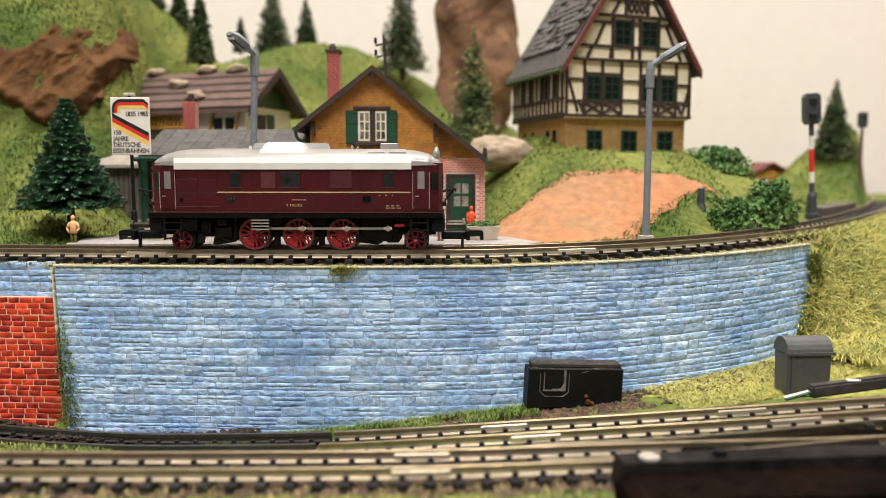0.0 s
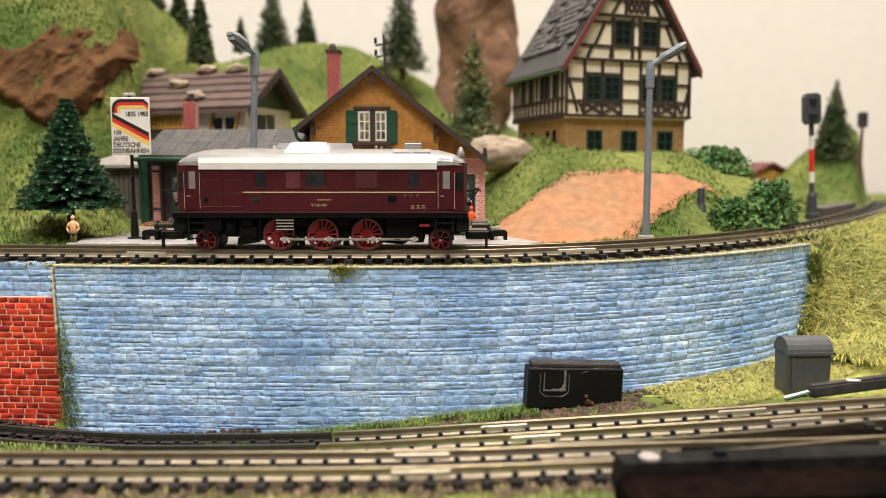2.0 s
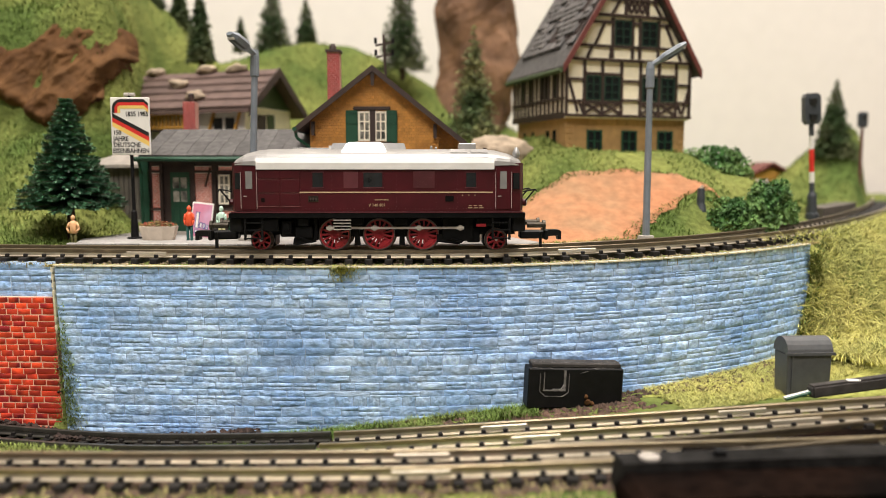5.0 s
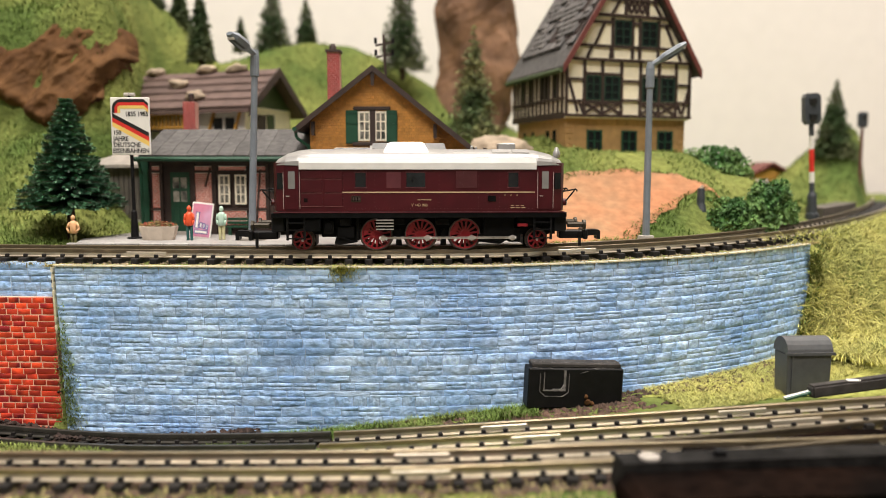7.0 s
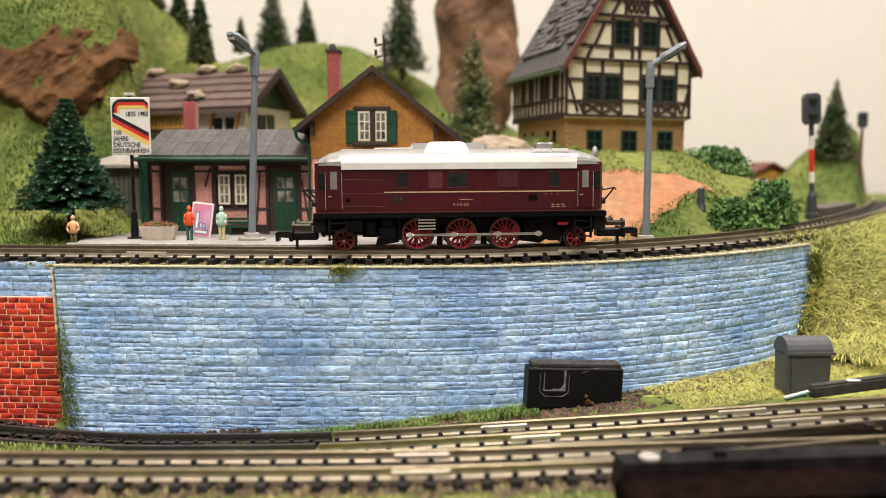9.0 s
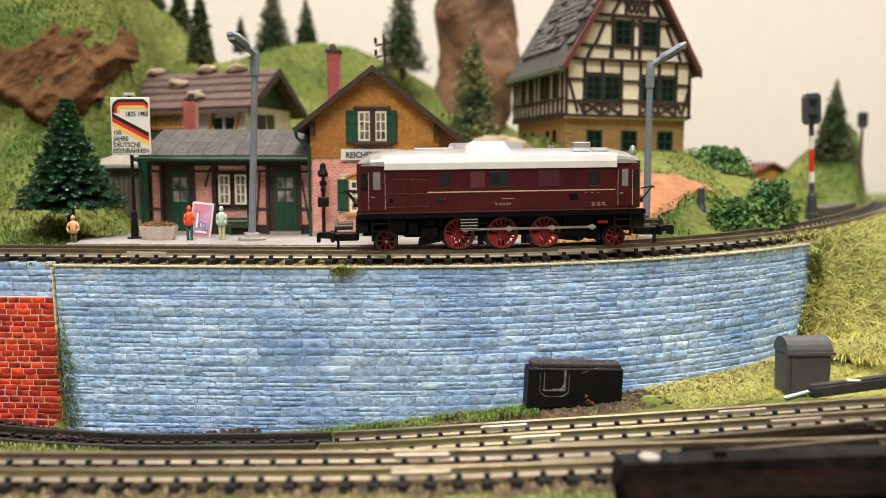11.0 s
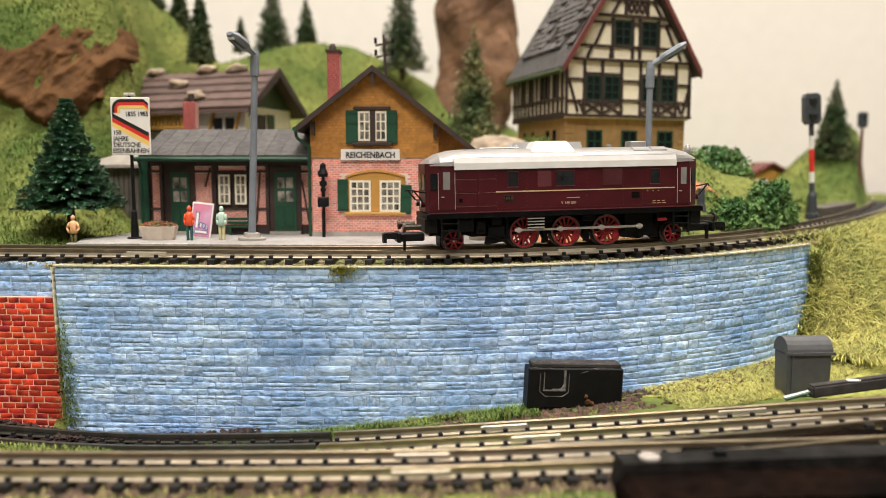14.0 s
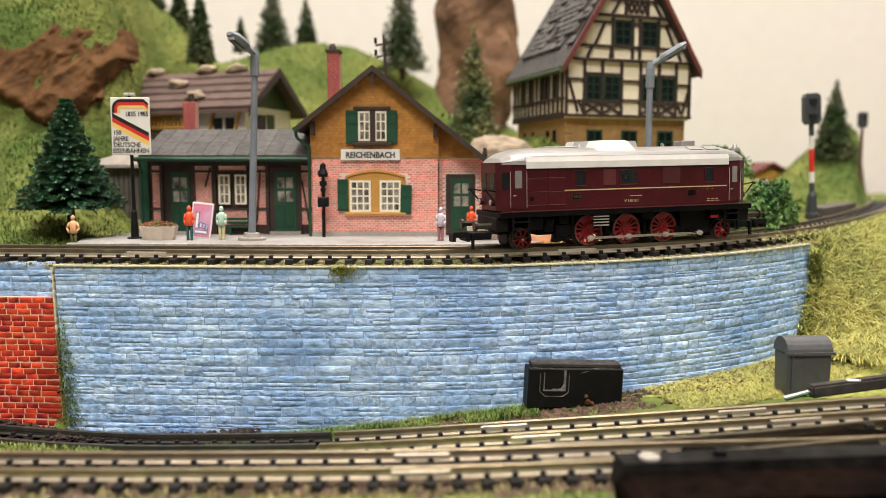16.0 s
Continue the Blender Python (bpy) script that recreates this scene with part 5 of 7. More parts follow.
def chalet():
    L, D, H, RZ = 82.0, 33.0, 20.0, 13.0
    t = thing("chalet", "low alpine chalet with brown board roof weighted by stones", "house", -77.1, 305, 27.6, -20)
    bm = bmesh.new()
    span(bm, -L, 0, 0, D, -22, 10.5)
    part("wall", bm, WHITEWALL, t, "white plaster wall")
    bm = bmesh.new()
    span(bm, -L, 0, 0.02, D, 10.5, H - 0.5)
    part("upper_wall", bm, WHITEWALL, t, "white plaster upper wall")
    for i in range(40):
        x = -L + 3 + i * 1.95
        if x < -22:
            bm = bmesh.new()
            span(bm, x, x + 0.8, -2.4, -1.9, 11, 16)
            part("balcony_baluster", bm, OCHRE, t)
    for z in (11, 16):
        piece("balcony_rail", t, OCHRE, -L + 2, -22, -2.6, -1.7, z - 0.5, z + 0.5)
    piece("balcony_floor", t, BROWN, -L + 2, -22, -2.6, 0, 9.6, 10.6)
    for x in (-17, -5):
        bm = bmesh.new()
        bar(bm, (x, -0.6, 8), (x + 4, -0.6, H - 1), 1.2, 0.8)
        part("brace", bm, OCHRE, t)
    for x in (-14.5, -9):
        piece("window", t, PANE, x, x + 4, -0.3, 0.2, 10, 14.5, "dark window")
    bm = bmesh.new()
    slab(bm, [(0, H - 1), (D, H - 1), (D / 2, H + RZ - 1)], "x", -0.4, 0.3)
    part("gable", bm, GREENWALL, t, "moss green gable boards")
    piece("gable_window", t, BROWN, 0, 0.5, 8, 14, 9, 16)
    piece("gable_shutter", t, GREENWALL, 0, 0.7, 15, 20, 9, 16.5)
    piece("gable_wall", t, IVORY, -0.2, 0.25, 0, D, 2, H - 1)
    for s in (-1, 1):
        c = D / 2
        e = (c + s * (D / 2 + 5), H - RZ * 5 / (D / 2))
        bm = bmesh.new()
        slab(bm, [e, (c, H + RZ), (c, H + RZ + 1.3), (e[0], e[1] + 1.3)], "x", -L - 4, 5)
        r = part("roof_slope", bm, ROOFBROWN, t, "brown board roof slope")
        for k in range(5):
            f0, f1 = k / 5, (k + 1.12) / 5
            bm = bmesh.new()
            pa = (e[0] + (c - e[0]) * f0, e[1] + (H + RZ - e[1]) * f0 + 1.5 + 0.6)
            pb = (e[0] + (c - e[0]) * min(1, f1), e[1] + (H + RZ - e[1]) * min(1, f1) + 1.3)
            slab(bm, [pa, pb, (pb[0], pb[1] + 0.5), (pa[0], pa[1] + 0.6)], "x", -L - 4.3, 5.3)
            part("roof_board", bm, ROOFBROWN, r)
        bm = bmesh.new()
        slab(bm, [(e[0], e[1] - 1.5), (c, H + RZ - 1.5), (c, H + RZ + 2.2), (e[0], e[1] + 2.2)], "x", 5.2, 6.0)
        part("barge_board", bm, BROWN, t)
    k = 0
    for f, xs in ((0.25, (-72, -23)), (0.60, (-63, -37)), (0.97, (-70, -55, -29, -14))):
        for x in xs:
            bm = bmesh.new()
            yy, zz = -5 + (D / 2 + 5) * f, H - RZ * 5 / (D / 2) + (RZ + RZ * 5 / (D / 2)) * f + 3.2
            boulder(bm, x, yy, zz, 4.6, 2.6, 1.9, k * 7.1, 0.5)
            k += 1
            part("roof_stone", bm, PALESTONE, t, "pale stone weighing down the roof", smooth=True)


chalet()


def barn():
    t = thing("shed", "grey weathered timber shed behind the station", "shed", -119.7, 285, 0.0, -8)
    bm = bmesh.new()
    span(bm, -16, 34, 0, 26, -1, 24)
    part("wall", bm, SHEDGREY, t, "weathered grey board wall")
    for i in range(26):
        piece("wall_board", t, SHEDGREY, -16 + i * 1.92, -16 + i * 1.92 + 1.6, -0.4, 0, 3, 23)
    piece("stone_base", t, CONCRETE, -16.4, 34.4, -0.8, 4, -1, 3.5)
    bm = bmesh.new()
    slab(bm, [(-3.5, 22.5), (13, 30), (13, 31), (-3.5, 23.6)], "x", -18, 36)
    part("roof", bm, SHEDROOF, t, "pale grey shed roof")


SHEDGREY = mat("weathered_board", (0.115, 0.10, 0.085), 0.8, vary=0.2, bump=0.3)
SHEDROOF = mat("pale_felt", (0.30, 0.27, 0.235), 0.8, vary=0.15, bump=0.3)
barn()


def red_cottage():
    t = thing("cottage", "distant cottage with a low red-brown roof", "house", 177.2, 420, 16.4)
    bm = bmesh.new()
    slab(bm, [(-9, 0), (9, 0), (9, 3), (0, 6), (-9, 3)], "y", 0, 24)
    part("wall", bm, OCHRE, t)
    for s in (-1, 1):
        bm = bmesh.new()
        slab(bm, [(s * 14, 0.6), (0, 8.0), (0, 9.4), (s * 14, 2.0)], "y", -3, 27)
        part("roof_slope", bm, RUSTRED, t, "red-brown roof slope")


red_cottage()



# ---- lamps, signs and signals ----
def street_lamp(x, y, z, top, side, label, lean=0.0, big=1.0):
    """A tapered mast with a tilted cobra-head lantern that points to one side."""
    t = thing("street_lamp", label, "street lamp", x, y, z, group="platform lamps", ry=lean)
    h = top - z
    bm = bmesh.new()
    lathe(bm, [(0, 4.2), (0.8, 4.2), (0.9, 2.6), (2.2, 2.4), (2.3, 1.6)], 16)
    part("foot", bm, CONCRETE, t, "round grey foot plate")
    bm = bmesh.new()
    lathe(bm, [(2.0, 1.15), (h * 0.55, 1.05), (h - 8, 0.95), (h - 7.6, 1.35), (h - 2, 1.35), (h, 1.0)], 12)
    part("mast", bm, LAMPGREY, t, "blue-grey mast", smooth=False)
    bm = bmesh.new()
    a, b = Vector((-0.6 * side, 0, h - 1.5)), Vector((10.2 * side, -1.0 - 3 * (big - 1) * 10, h + 5.4 - (big - 1) * 9))
    d = b - a
    m = Matrix.Translation(a) @ d.to_track_quat("X", "Z").to_matrix().to_4x4()
    n = d.length
    prof = [(0, 0.9, 0.8), (n * 0.3, 1.0, 0.9), (n * 0.45, 1.9 * big, 1.3 * big), (n * 0.85, 2.1 * big, 1.2 * big), (n, 1.1 * big, 0.6)]
    rows = [[bm.verts.new(m @ Vector((px, w * math.cos(k * math.pi / 4), hh * math.sin(k * math.pi / 4)))) for k in range(8)] for px, w, hh in prof]
    for p, q in zip(rows, rows[1:]):
        for k in range(8):
            bm.faces.new((p[k], p[(k + 1) % 8], q[(k + 1) % 8], q[k]))
    bm.faces.new(rows[0]), bm.faces.new(rows[-1])
    head = part("lantern", bm, LAMPGREY, t, "grey lantern head")
    # near-black box added so the lantern's underside looks shaded
    bm = bmesh.new()
    box(bm, n * 0.67, 0, -1.0, n * 0.42, 2.8, 0.9, m, bev=0.3)
    part("reflector_box", bm, SIGNALBLACK, head, "dark box painting the shaded underside of the lantern")
    bm = bmesh.new()
    box(bm, n * 0.86, 0, -0.55, n * 0.16, 2.3 * big, 1.5, m, bev=0.35)
    part("lamp_glass", bm, GLASSLAMP, head, "milky lamp glass")
    return t


street_lamp(-58.2, 235, 0.5, 57.3, -0.52, "tall blue-grey platform lamp beside the station hall", 2.3, 1.25)
street_lamp(62.6, 238, -0.6, 54.1, 1.0, "tall blue-grey lamp beside the track on the grass")


def poster_sign():
    t = thing("poster_sign", "white anniversary poster with black, red and gold bands on a post", "sign", -95.8, 240, 0.4)
    ox = -96.7
    bm = bmesh.new()
    lathe(bm, [(0, 2.4), (0.6, 2.2), (0.7, 1.2), (8.5, 0.85), (9, 0.55), (44.6, 0.5)], 12)
    part("post", bm, BLACK, t, "black post")
    bm = bmesh.new()
    rod(bm, (-1.6, 0, 44.2), (1.6, 0, 44.2), 0.6)
    part("finial", bm, CONCRETE, t)
    x0, x1, z0, z1 = -102.2 - ox, -90.3 - ox, 25.9, 43.3
    bm = bmesh.new()
    span(bm, x0, x1, -1.3, -0.7, z0, z1, bev=0.2)
    brd = part("board", bm, PAPER, t, "white poster board")
    w, h = x1 - x0, z1 - z0
    fx, fz = (lambda f: x0 + w * f), (lambda f: z1 - h * f)
    # bands: along the top edge, then slanting across, black above red above gold
    for k, m in enumerate((INK, SIGNRED, YELLOW)):
        o0, o1 = 0.03 + k * 0.055, 0.03 + (k + 1) * 0.055
        def arc(o, c=0.26):
            # along the top edge from the far corner, round the near corner and a little way down
            turn = [(c - (c - o * 1.3) * math.sin(a), c * 0.8 - (c * 0.8 - o) * math.cos(a)) for a in (0.0, 0.4, 0.8, 1.2, 1.57)]
            return [(0.97, o + 0.07), (0.86, o)] + turn + [(o * 1.3, 0.27)]
        edge_pts = [(fx(u), fz(v)) for u, v in arc(o0)] + [(fx(u), fz(v)) for u, v in reversed(arc(o1))]
        for q in range(7):
            bm = bmesh.new()
            slab(bm, [edge_pts[q], edge_pts[q + 1], edge_pts[14 - q], edge_pts[15 - q]], "y", -1.36 - k * 0.01, -1.28)
            part("colour_band", bm, m, brd)
        a = 0.27 + k * 0.075
        bm = bmesh.new()
        slab(bm, [(fx(0.04), fz(a)), (fx(0.97), fz(a + 0.34)), (fx(0.97), fz(a + 0.43)), (fx(0.04), fz(a + 0.08))], "y", -1.36 - k * 0.01, -1.28)
        part("colour_band", bm, m, brd)
    for text, f, g, s in (("1835 1985", 0.97, 0.325, "RIGHT"), ("150", 0.05, 0.65, "LEFT"), ("JAHRE", 0.05, 0.755, "LEFT"), ("DEUTSCHE", 0.05, 0.86, "LEFT"), ("EISENBAHNEN", 0.03, 0.965, "LEFT")):
        letters("poster_text", text, 1.45, INK, brd, at(fx(f), -1.33, fz(g)), s, 0.04, 0.86 if text == "EISENBAHNEN" else 0.84, bold=0.035)


poster_sign()


def advert_board():
    t = thing("advert_board", "leaning pink advertising board with a blue hand motif", "sign", -76.2, 241, 0.5)
    m = Matrix.Rotation(radians(-8), 4, "X") @ Matrix.Rotation(radians(6), 4, "Y")
    bm = bmesh.new()
    span(bm, -3.3, 3.4, 0, 0.5, 0, 11.2, m, bev=0.1)
    b = part("board", bm, PAPER, t, "white-edged board")
    bm = bmesh.new()
    span(bm, -2.9, 3.0, -0.1, 0.02, 0.5, 10.7, m)
    part("print", bm, ROSE, b, "pink print")
    for x0, x1, z0, z1 in ((-1.8, -0.6, 3.0, 8.2), (-0.4, 0.5, 3.2, 5.0), (0.7, 1.5, 3.0, 4.8), (1.7, 2.4, 2.8, 4.4), (-1.8, 2.4, 1.4, 2.6)):
        bm = bmesh.new()
        span(bm, x0, x1, -0.2, -0.08, z0, z1, m)
        part("motif", bm, BLUEPRINT, b)
        bm = bmesh.new()
        span(bm, x0 + 0.25, x1 - 0.25, -0.26, -0.18, z0 + 0.25, z1 - 0.25, m)
        part("motif_field", bm, PAPER, b)


advert_board()


def doll(x, y, z, h, material, label, arms=0.0, legs=None):
    """A plain little figure, one mesh."""
    bm = bmesh.new()
    s = h / 11.0
    for sx in (-0.75, 0.75):
        lathe(bm, [(0, 0.75 * s), (0.5 * s, 0.6 * s), (2.6 * s, 0.65 * s), (5.0 * s, 0.85 * s)], 8, sx * s, 0)
    lathe(bm, [(4.6 * s, 1.55 * s), (6.0 * s, 1.35 * s), (8.0 * s, 1.75 * s), (8.7 * s, 1.3 * s), (9.1 * s, 0.55 * s)], 10)
    bmesh.ops.create_icosphere(bm, subdivisions=2, radius=0.95 * s, matrix=Matrix.Translation((0, 0, 10.0 * s)))
    for sx in (-1, 1):
        rod(bm, (sx * 1.6 * s, 0, 8.3 * s), (sx * (1.9 + arms) * s, -0.3, 6.4 * s), 0.5 * s)
        rod(bm, (sx * (1.9 + arms) * s, -0.3, 6.4 * s), (sx * 1.5 * s, -0.8, 5.0 * s), 0.45 * s)
    ob = part("figurine", bm, material, None, "", True)
    ob.data.transform(Matrix.Diagonal((0.76, 0.8, 1, 1)))
    ob.matrix_basis = at(x, y, z)
    if legs:
        ob.data.materials.append(legs)
        for p in ob.data.polygons:
            p.material_index = int(p.center.z < 4.7 * s * MM)
    return tagged(ob, label, "figurine", "platform figurines")


LEGGREEN = mat("olive_plastic", (0.16, 0.15, 0.05), 0.5, vary=0.1, bump=0)
LEGTEAL = mat("teal_plastic", (0.02, 0.11, 0.10), 0.5, vary=0.1, bump=0)
LEGPALE = mat("pale_yellow_plastic", (0.62, 0.60, 0.34), 0.5, vary=0.1, bump=0)
LEGROSE = mat("rose_plastic", (0.36, 0.16, 0.17), 0.5, vary=0.1, bump=0)
doll(-110.6, 231, -1.2, 9.6, SKIN, "peach plastic figurine standing on grass below the fir", 0.9, LEGGREEN)
doll(-76.8, 234, 0.5, 10.6, ORANGE, "orange plastic figurine on the platform beside the advert", 0.0, LEGTEAL)
doll(-67.6, 236, 0.5, 10.4, MINT, "pale mint plastic figurine on the platform", 0.0, LEGPALE)
doll(-0.7, 233, 0.5, 10.2, LILAC, "pale lilac plastic figurine by the station corner", 0.0, LEGROSE)
doll(8.9, 243, 1.0, 9.6, ORANGE, "bright orange plastic figurine before the side door")


def leaf_cloud(name, parent, material, pts, size, seed, flat=0.4):
    """Many small bent leaves round the points."""
    rnd = random.Random(seed)
    verts, faces = [], []
    for p in pts:
        d = Vector((rnd.gauss(0, 1), rnd.gauss(0, 1), rnd.gauss(0, flat))).normalized()
        u = d.cross(Vector((rnd.gauss(0, 1), rnd.gauss(0, 1), rnd.gauss(0, 1)))).normalized()
        s = size * rnd.uniform(0.6, 1.3)
        c, k = Vector(p), len(verts)
        w = d.cross(u) * s * 0.25
        verts += [tuple(c - d * s), tuple(c + u * s * 0.5 + w), tuple(c + d * s), tuple(c - u * s * 0.5 + w)]
        faces += [(k, k + 1, k + 2), (k, k + 2, k + 3)]
    return cloud(name, verts, faces, material, parent)


def planter(x, y, z, rx, flowers, label):
    t = thing("planter", label, "planter", x, y, z, group="platform planters")
    bm = bmesh.new()
    vs = lathe(bm, [(0, rx * 0.82), (0.5, rx * 0.86), (3.4, rx), (4.2, rx * 1.02), (4.25, rx * 0.9), (3.4, rx * 0.88)], 8)
    bmesh.ops.transform(bm, matrix=Matrix.Diagonal((1, 0.6, 1, 1)) @ Matrix.Rotation(radians(22.5), 4, "Z"), verts=bm.verts)
    part("trough", bm, PLANTER, t, "pale octagonal concrete trough")
    rnd = random.Random(int(x * 7))
    pts = []
    for _ in range(500):
        a, r = rnd.uniform(0, 6.283), rnd.random() ** 0.5 * rx * 0.95
        pts.append((r * math.cos(a), r * 0.6 * math.sin(a), 3.8 + rnd.random() * 2.2 * (1 - (r / rx) ** 2 * 0.7)))
    leaf_cloud("plants", t, flowers, pts, 0.45, 3)


planter(-86.9, 236, 0.5, 5.9, FLOWER, "octagonal concrete planter with red flowers on the platform")
planter(12.3, 236, 0.5, 5.4, HEDGE, "concrete planter with low green plants beside the side door")


def bell_post():
    t = thing("signal_bell", "black cast-iron signal bell post before the station wall", "bell", -37.8, 245, 0.5)
    zt = 24.0 - 0.5
    bm = bmesh.new()
    rod(bm, (0, 0, 0), (0, 0, zt - 2), 0.55, n=10)
    part("post", bm, BLACK, t)
    bm = bmesh.new()
    lathe(bm, [(zt - 4.5, 1.4), (zt - 3.5, 1.6), (zt - 2, 1.0), (zt - 0.6, 0.9), (zt, 0.2)], 12)
    rod(bm, (-1.6, 0, zt - 3.2), (0.4, 0, zt - 3.2), 0.8)
    part("lantern", bm, BLACK, t)
    for z, w in ((17.5, 1.1), (15.5, 0.8)):
        bm = bmesh.new()
        rod(bm, (0, -0.9, z - 0.5), (0, 0.9, z - 0.5), w, n=12)
        part("bell", bm, BLACK, t)
    bm = bmesh.new()
    span(bm, -1.7, 1.7, -1.1, 1.1, 9.6, 12.7, bev=0.2)
    part("switch_box", bm, BLACK, t)


bell_post()


def track_signal(x, y, z, h, banded):
    t = thing("light_signal", "colour-light signal on a red and white banded post" if banded else "small dark signal on a brown post", "signal", x, y, z, ry=-3.2 if banded else 0)
    bm = bmesh.new()
    if banded:
        hb = h * 0.30
        lathe(bm, [(-3, 2.6), (0, 2.6), (0.3, 1.9), (hb * 0.5, 1.7), (hb * 0.62, 1.05), (hb * 0.85, 1.0)], 12)
        part("pedestal", bm, SIGNALBLACK, t, "dark green-black pedestal")
        for f0, f1, m in ((0.15, 0.26, SIGNALBLACK), (0.26, 0.35, WHITE), (0.35, 0.54, SIGNRED), (0.54, 0.65, WHITE), (0.65, 0.76, SIGNALBLACK)):
            b = bmesh.new()
            rod(b, (0, 0, h * f0), (0, 0, h * f1), 0.95, n=12)
            part("post_band", b, m, t)
        b = bmesh.new()
        w = 3.1
        slab(b, [(-w + 1, h * 0.745), (w - 1, h * 0.745), (w, h * 0.78), (w, h * 0.97), (w - 1, h), (-w + 1, h), (-w, h * 0.97), (-w, h * 0.78)], "y", -1.6, 1.6)
        head = part("signal_head", b, SIGNALBLACK, t, "dark grey signal head")
        for zz in (h * 0.93, h * 0.80):
            b = bmesh.new()
            rod(b, (0, -2.4, zz), (0, -1.5, zz), 1.3, n=12)
            part("lamp_hood", b, INK, head)
            b = bmesh.new()
            span(b, -1.7, 1.7, -2.6, -1.4, zz + 1.1, zz + 1.5)
            part("visor", b, SIGNALBLACK, head)
    else:
        rod(bm, (0, 0, -3), (0, 0, h * 0.8), 0.9, 0.7)
        part("post", bm, RUST, t, "brown post")
        b = bmesh.new()
        span(b, -2.3, 2.3, -1.5, 1.5, h * 0.78, h, bev=0.8)
        head = part("signal_head", b, SIGNALBLACK, t)
        b = bmesh.new()
        rod(b, (0, -2, h * 0.92), (0, -1.4, h * 0.92), 1.2, n=10)
        part("lamp_hood", b, INK, head)


track_signal(145.5, 305, 4.6, 46.7, True)
track_signal(210.1, 392, 15.1, 35.5, False)


def telegraph_pole():
    t = thing("telegraph_pole", "dark wooden telegraph pole with two cross arms", "pole", -18.7, 274, 22)
    bm = bmesh.new()
    top = 66.2 - 20
    rod(bm, (0.6, 0, -8), (-1.9, 0, top), 0.6, 0.45)
    part("pole", bm, BROWN, t)
    for dz, w in ((3.0, 3.0), (7.0, 2.9)):
        bm = bmesh.new()
        bar(bm, (-w - 1.7, 0, top - dz - 0.6), (w - 1.7, 0, top - dz + 0.6), 0.6, 0.6)
        arm = part("cross_arm", bm, BROWN, t)
        for s in (-1, 1):
            b = bmesh.new()
            rod(b, (s * w - 1.7, 0, top - dz), (s * w - 1.7, 0, top - dz + 2.0), 0.5)
            part("insulator", b, BLACK, arm)


telegraph_pole()


# ---- plants and rocks ----
def conifer(x, y, z, h, r, material, seed, layers, leaves, label, size, lean=0.0, droop=0.25, low=0.165):
    t = thing("fir_tree", label, "tree", x, y, z)
    rnd = random.Random(seed)
    bm = bmesh.new()
    rod(bm, (0, 0, -2), (lean * h, 0, h * 0.97), h * 0.022 + 0.25, 0.15, n=7)
    part("trunk", bm, BARK, t)
    pts = []
    bmb = bmesh.new()
    for k in range(layers):
        f = k / (layers - 1)
        zz = h * (low + (0.99 - low) * f)
        rr = r * (1 - f) ** 0.8 + 0.035 * r
        n = max(4, int(15 * (1 - f) + 4))
        for j in range(n):
            a = 6.283 * (j + rnd.random() * 0.8) / n
            reach = rr * rnd.uniform(0.72, 1.1)
            tip = (reach * math.cos(a) + lean * zz, reach * math.sin(a), zz - reach * droop + rnd.uniform(-0.4, 0.4))
            if reach > r * 0.2:
                rod(bmb, (lean * zz, 0, zz), tip, 0.22, 0.08, n=3)
            m = max(3, int(leaves * reach / r))
            for q in range(m):
                g = (0.18 + 0.85 * (q + rnd.random()) / m)
                sp = reach * 0.16 * (1.1 - 0.4 * g)
                pts.append((tip[0] * g + lean * zz * (1 - g) + rnd.gauss(0, sp), tip[1] * g + rnd.gauss(0, sp), zz + (tip[2] - zz) * g + rnd.gauss(0, size * 0.5)))
    part("branch_whorl", bmb, BARK, t)
    leaf_cloud("crown", t, material, pts, size, seed)
    return t


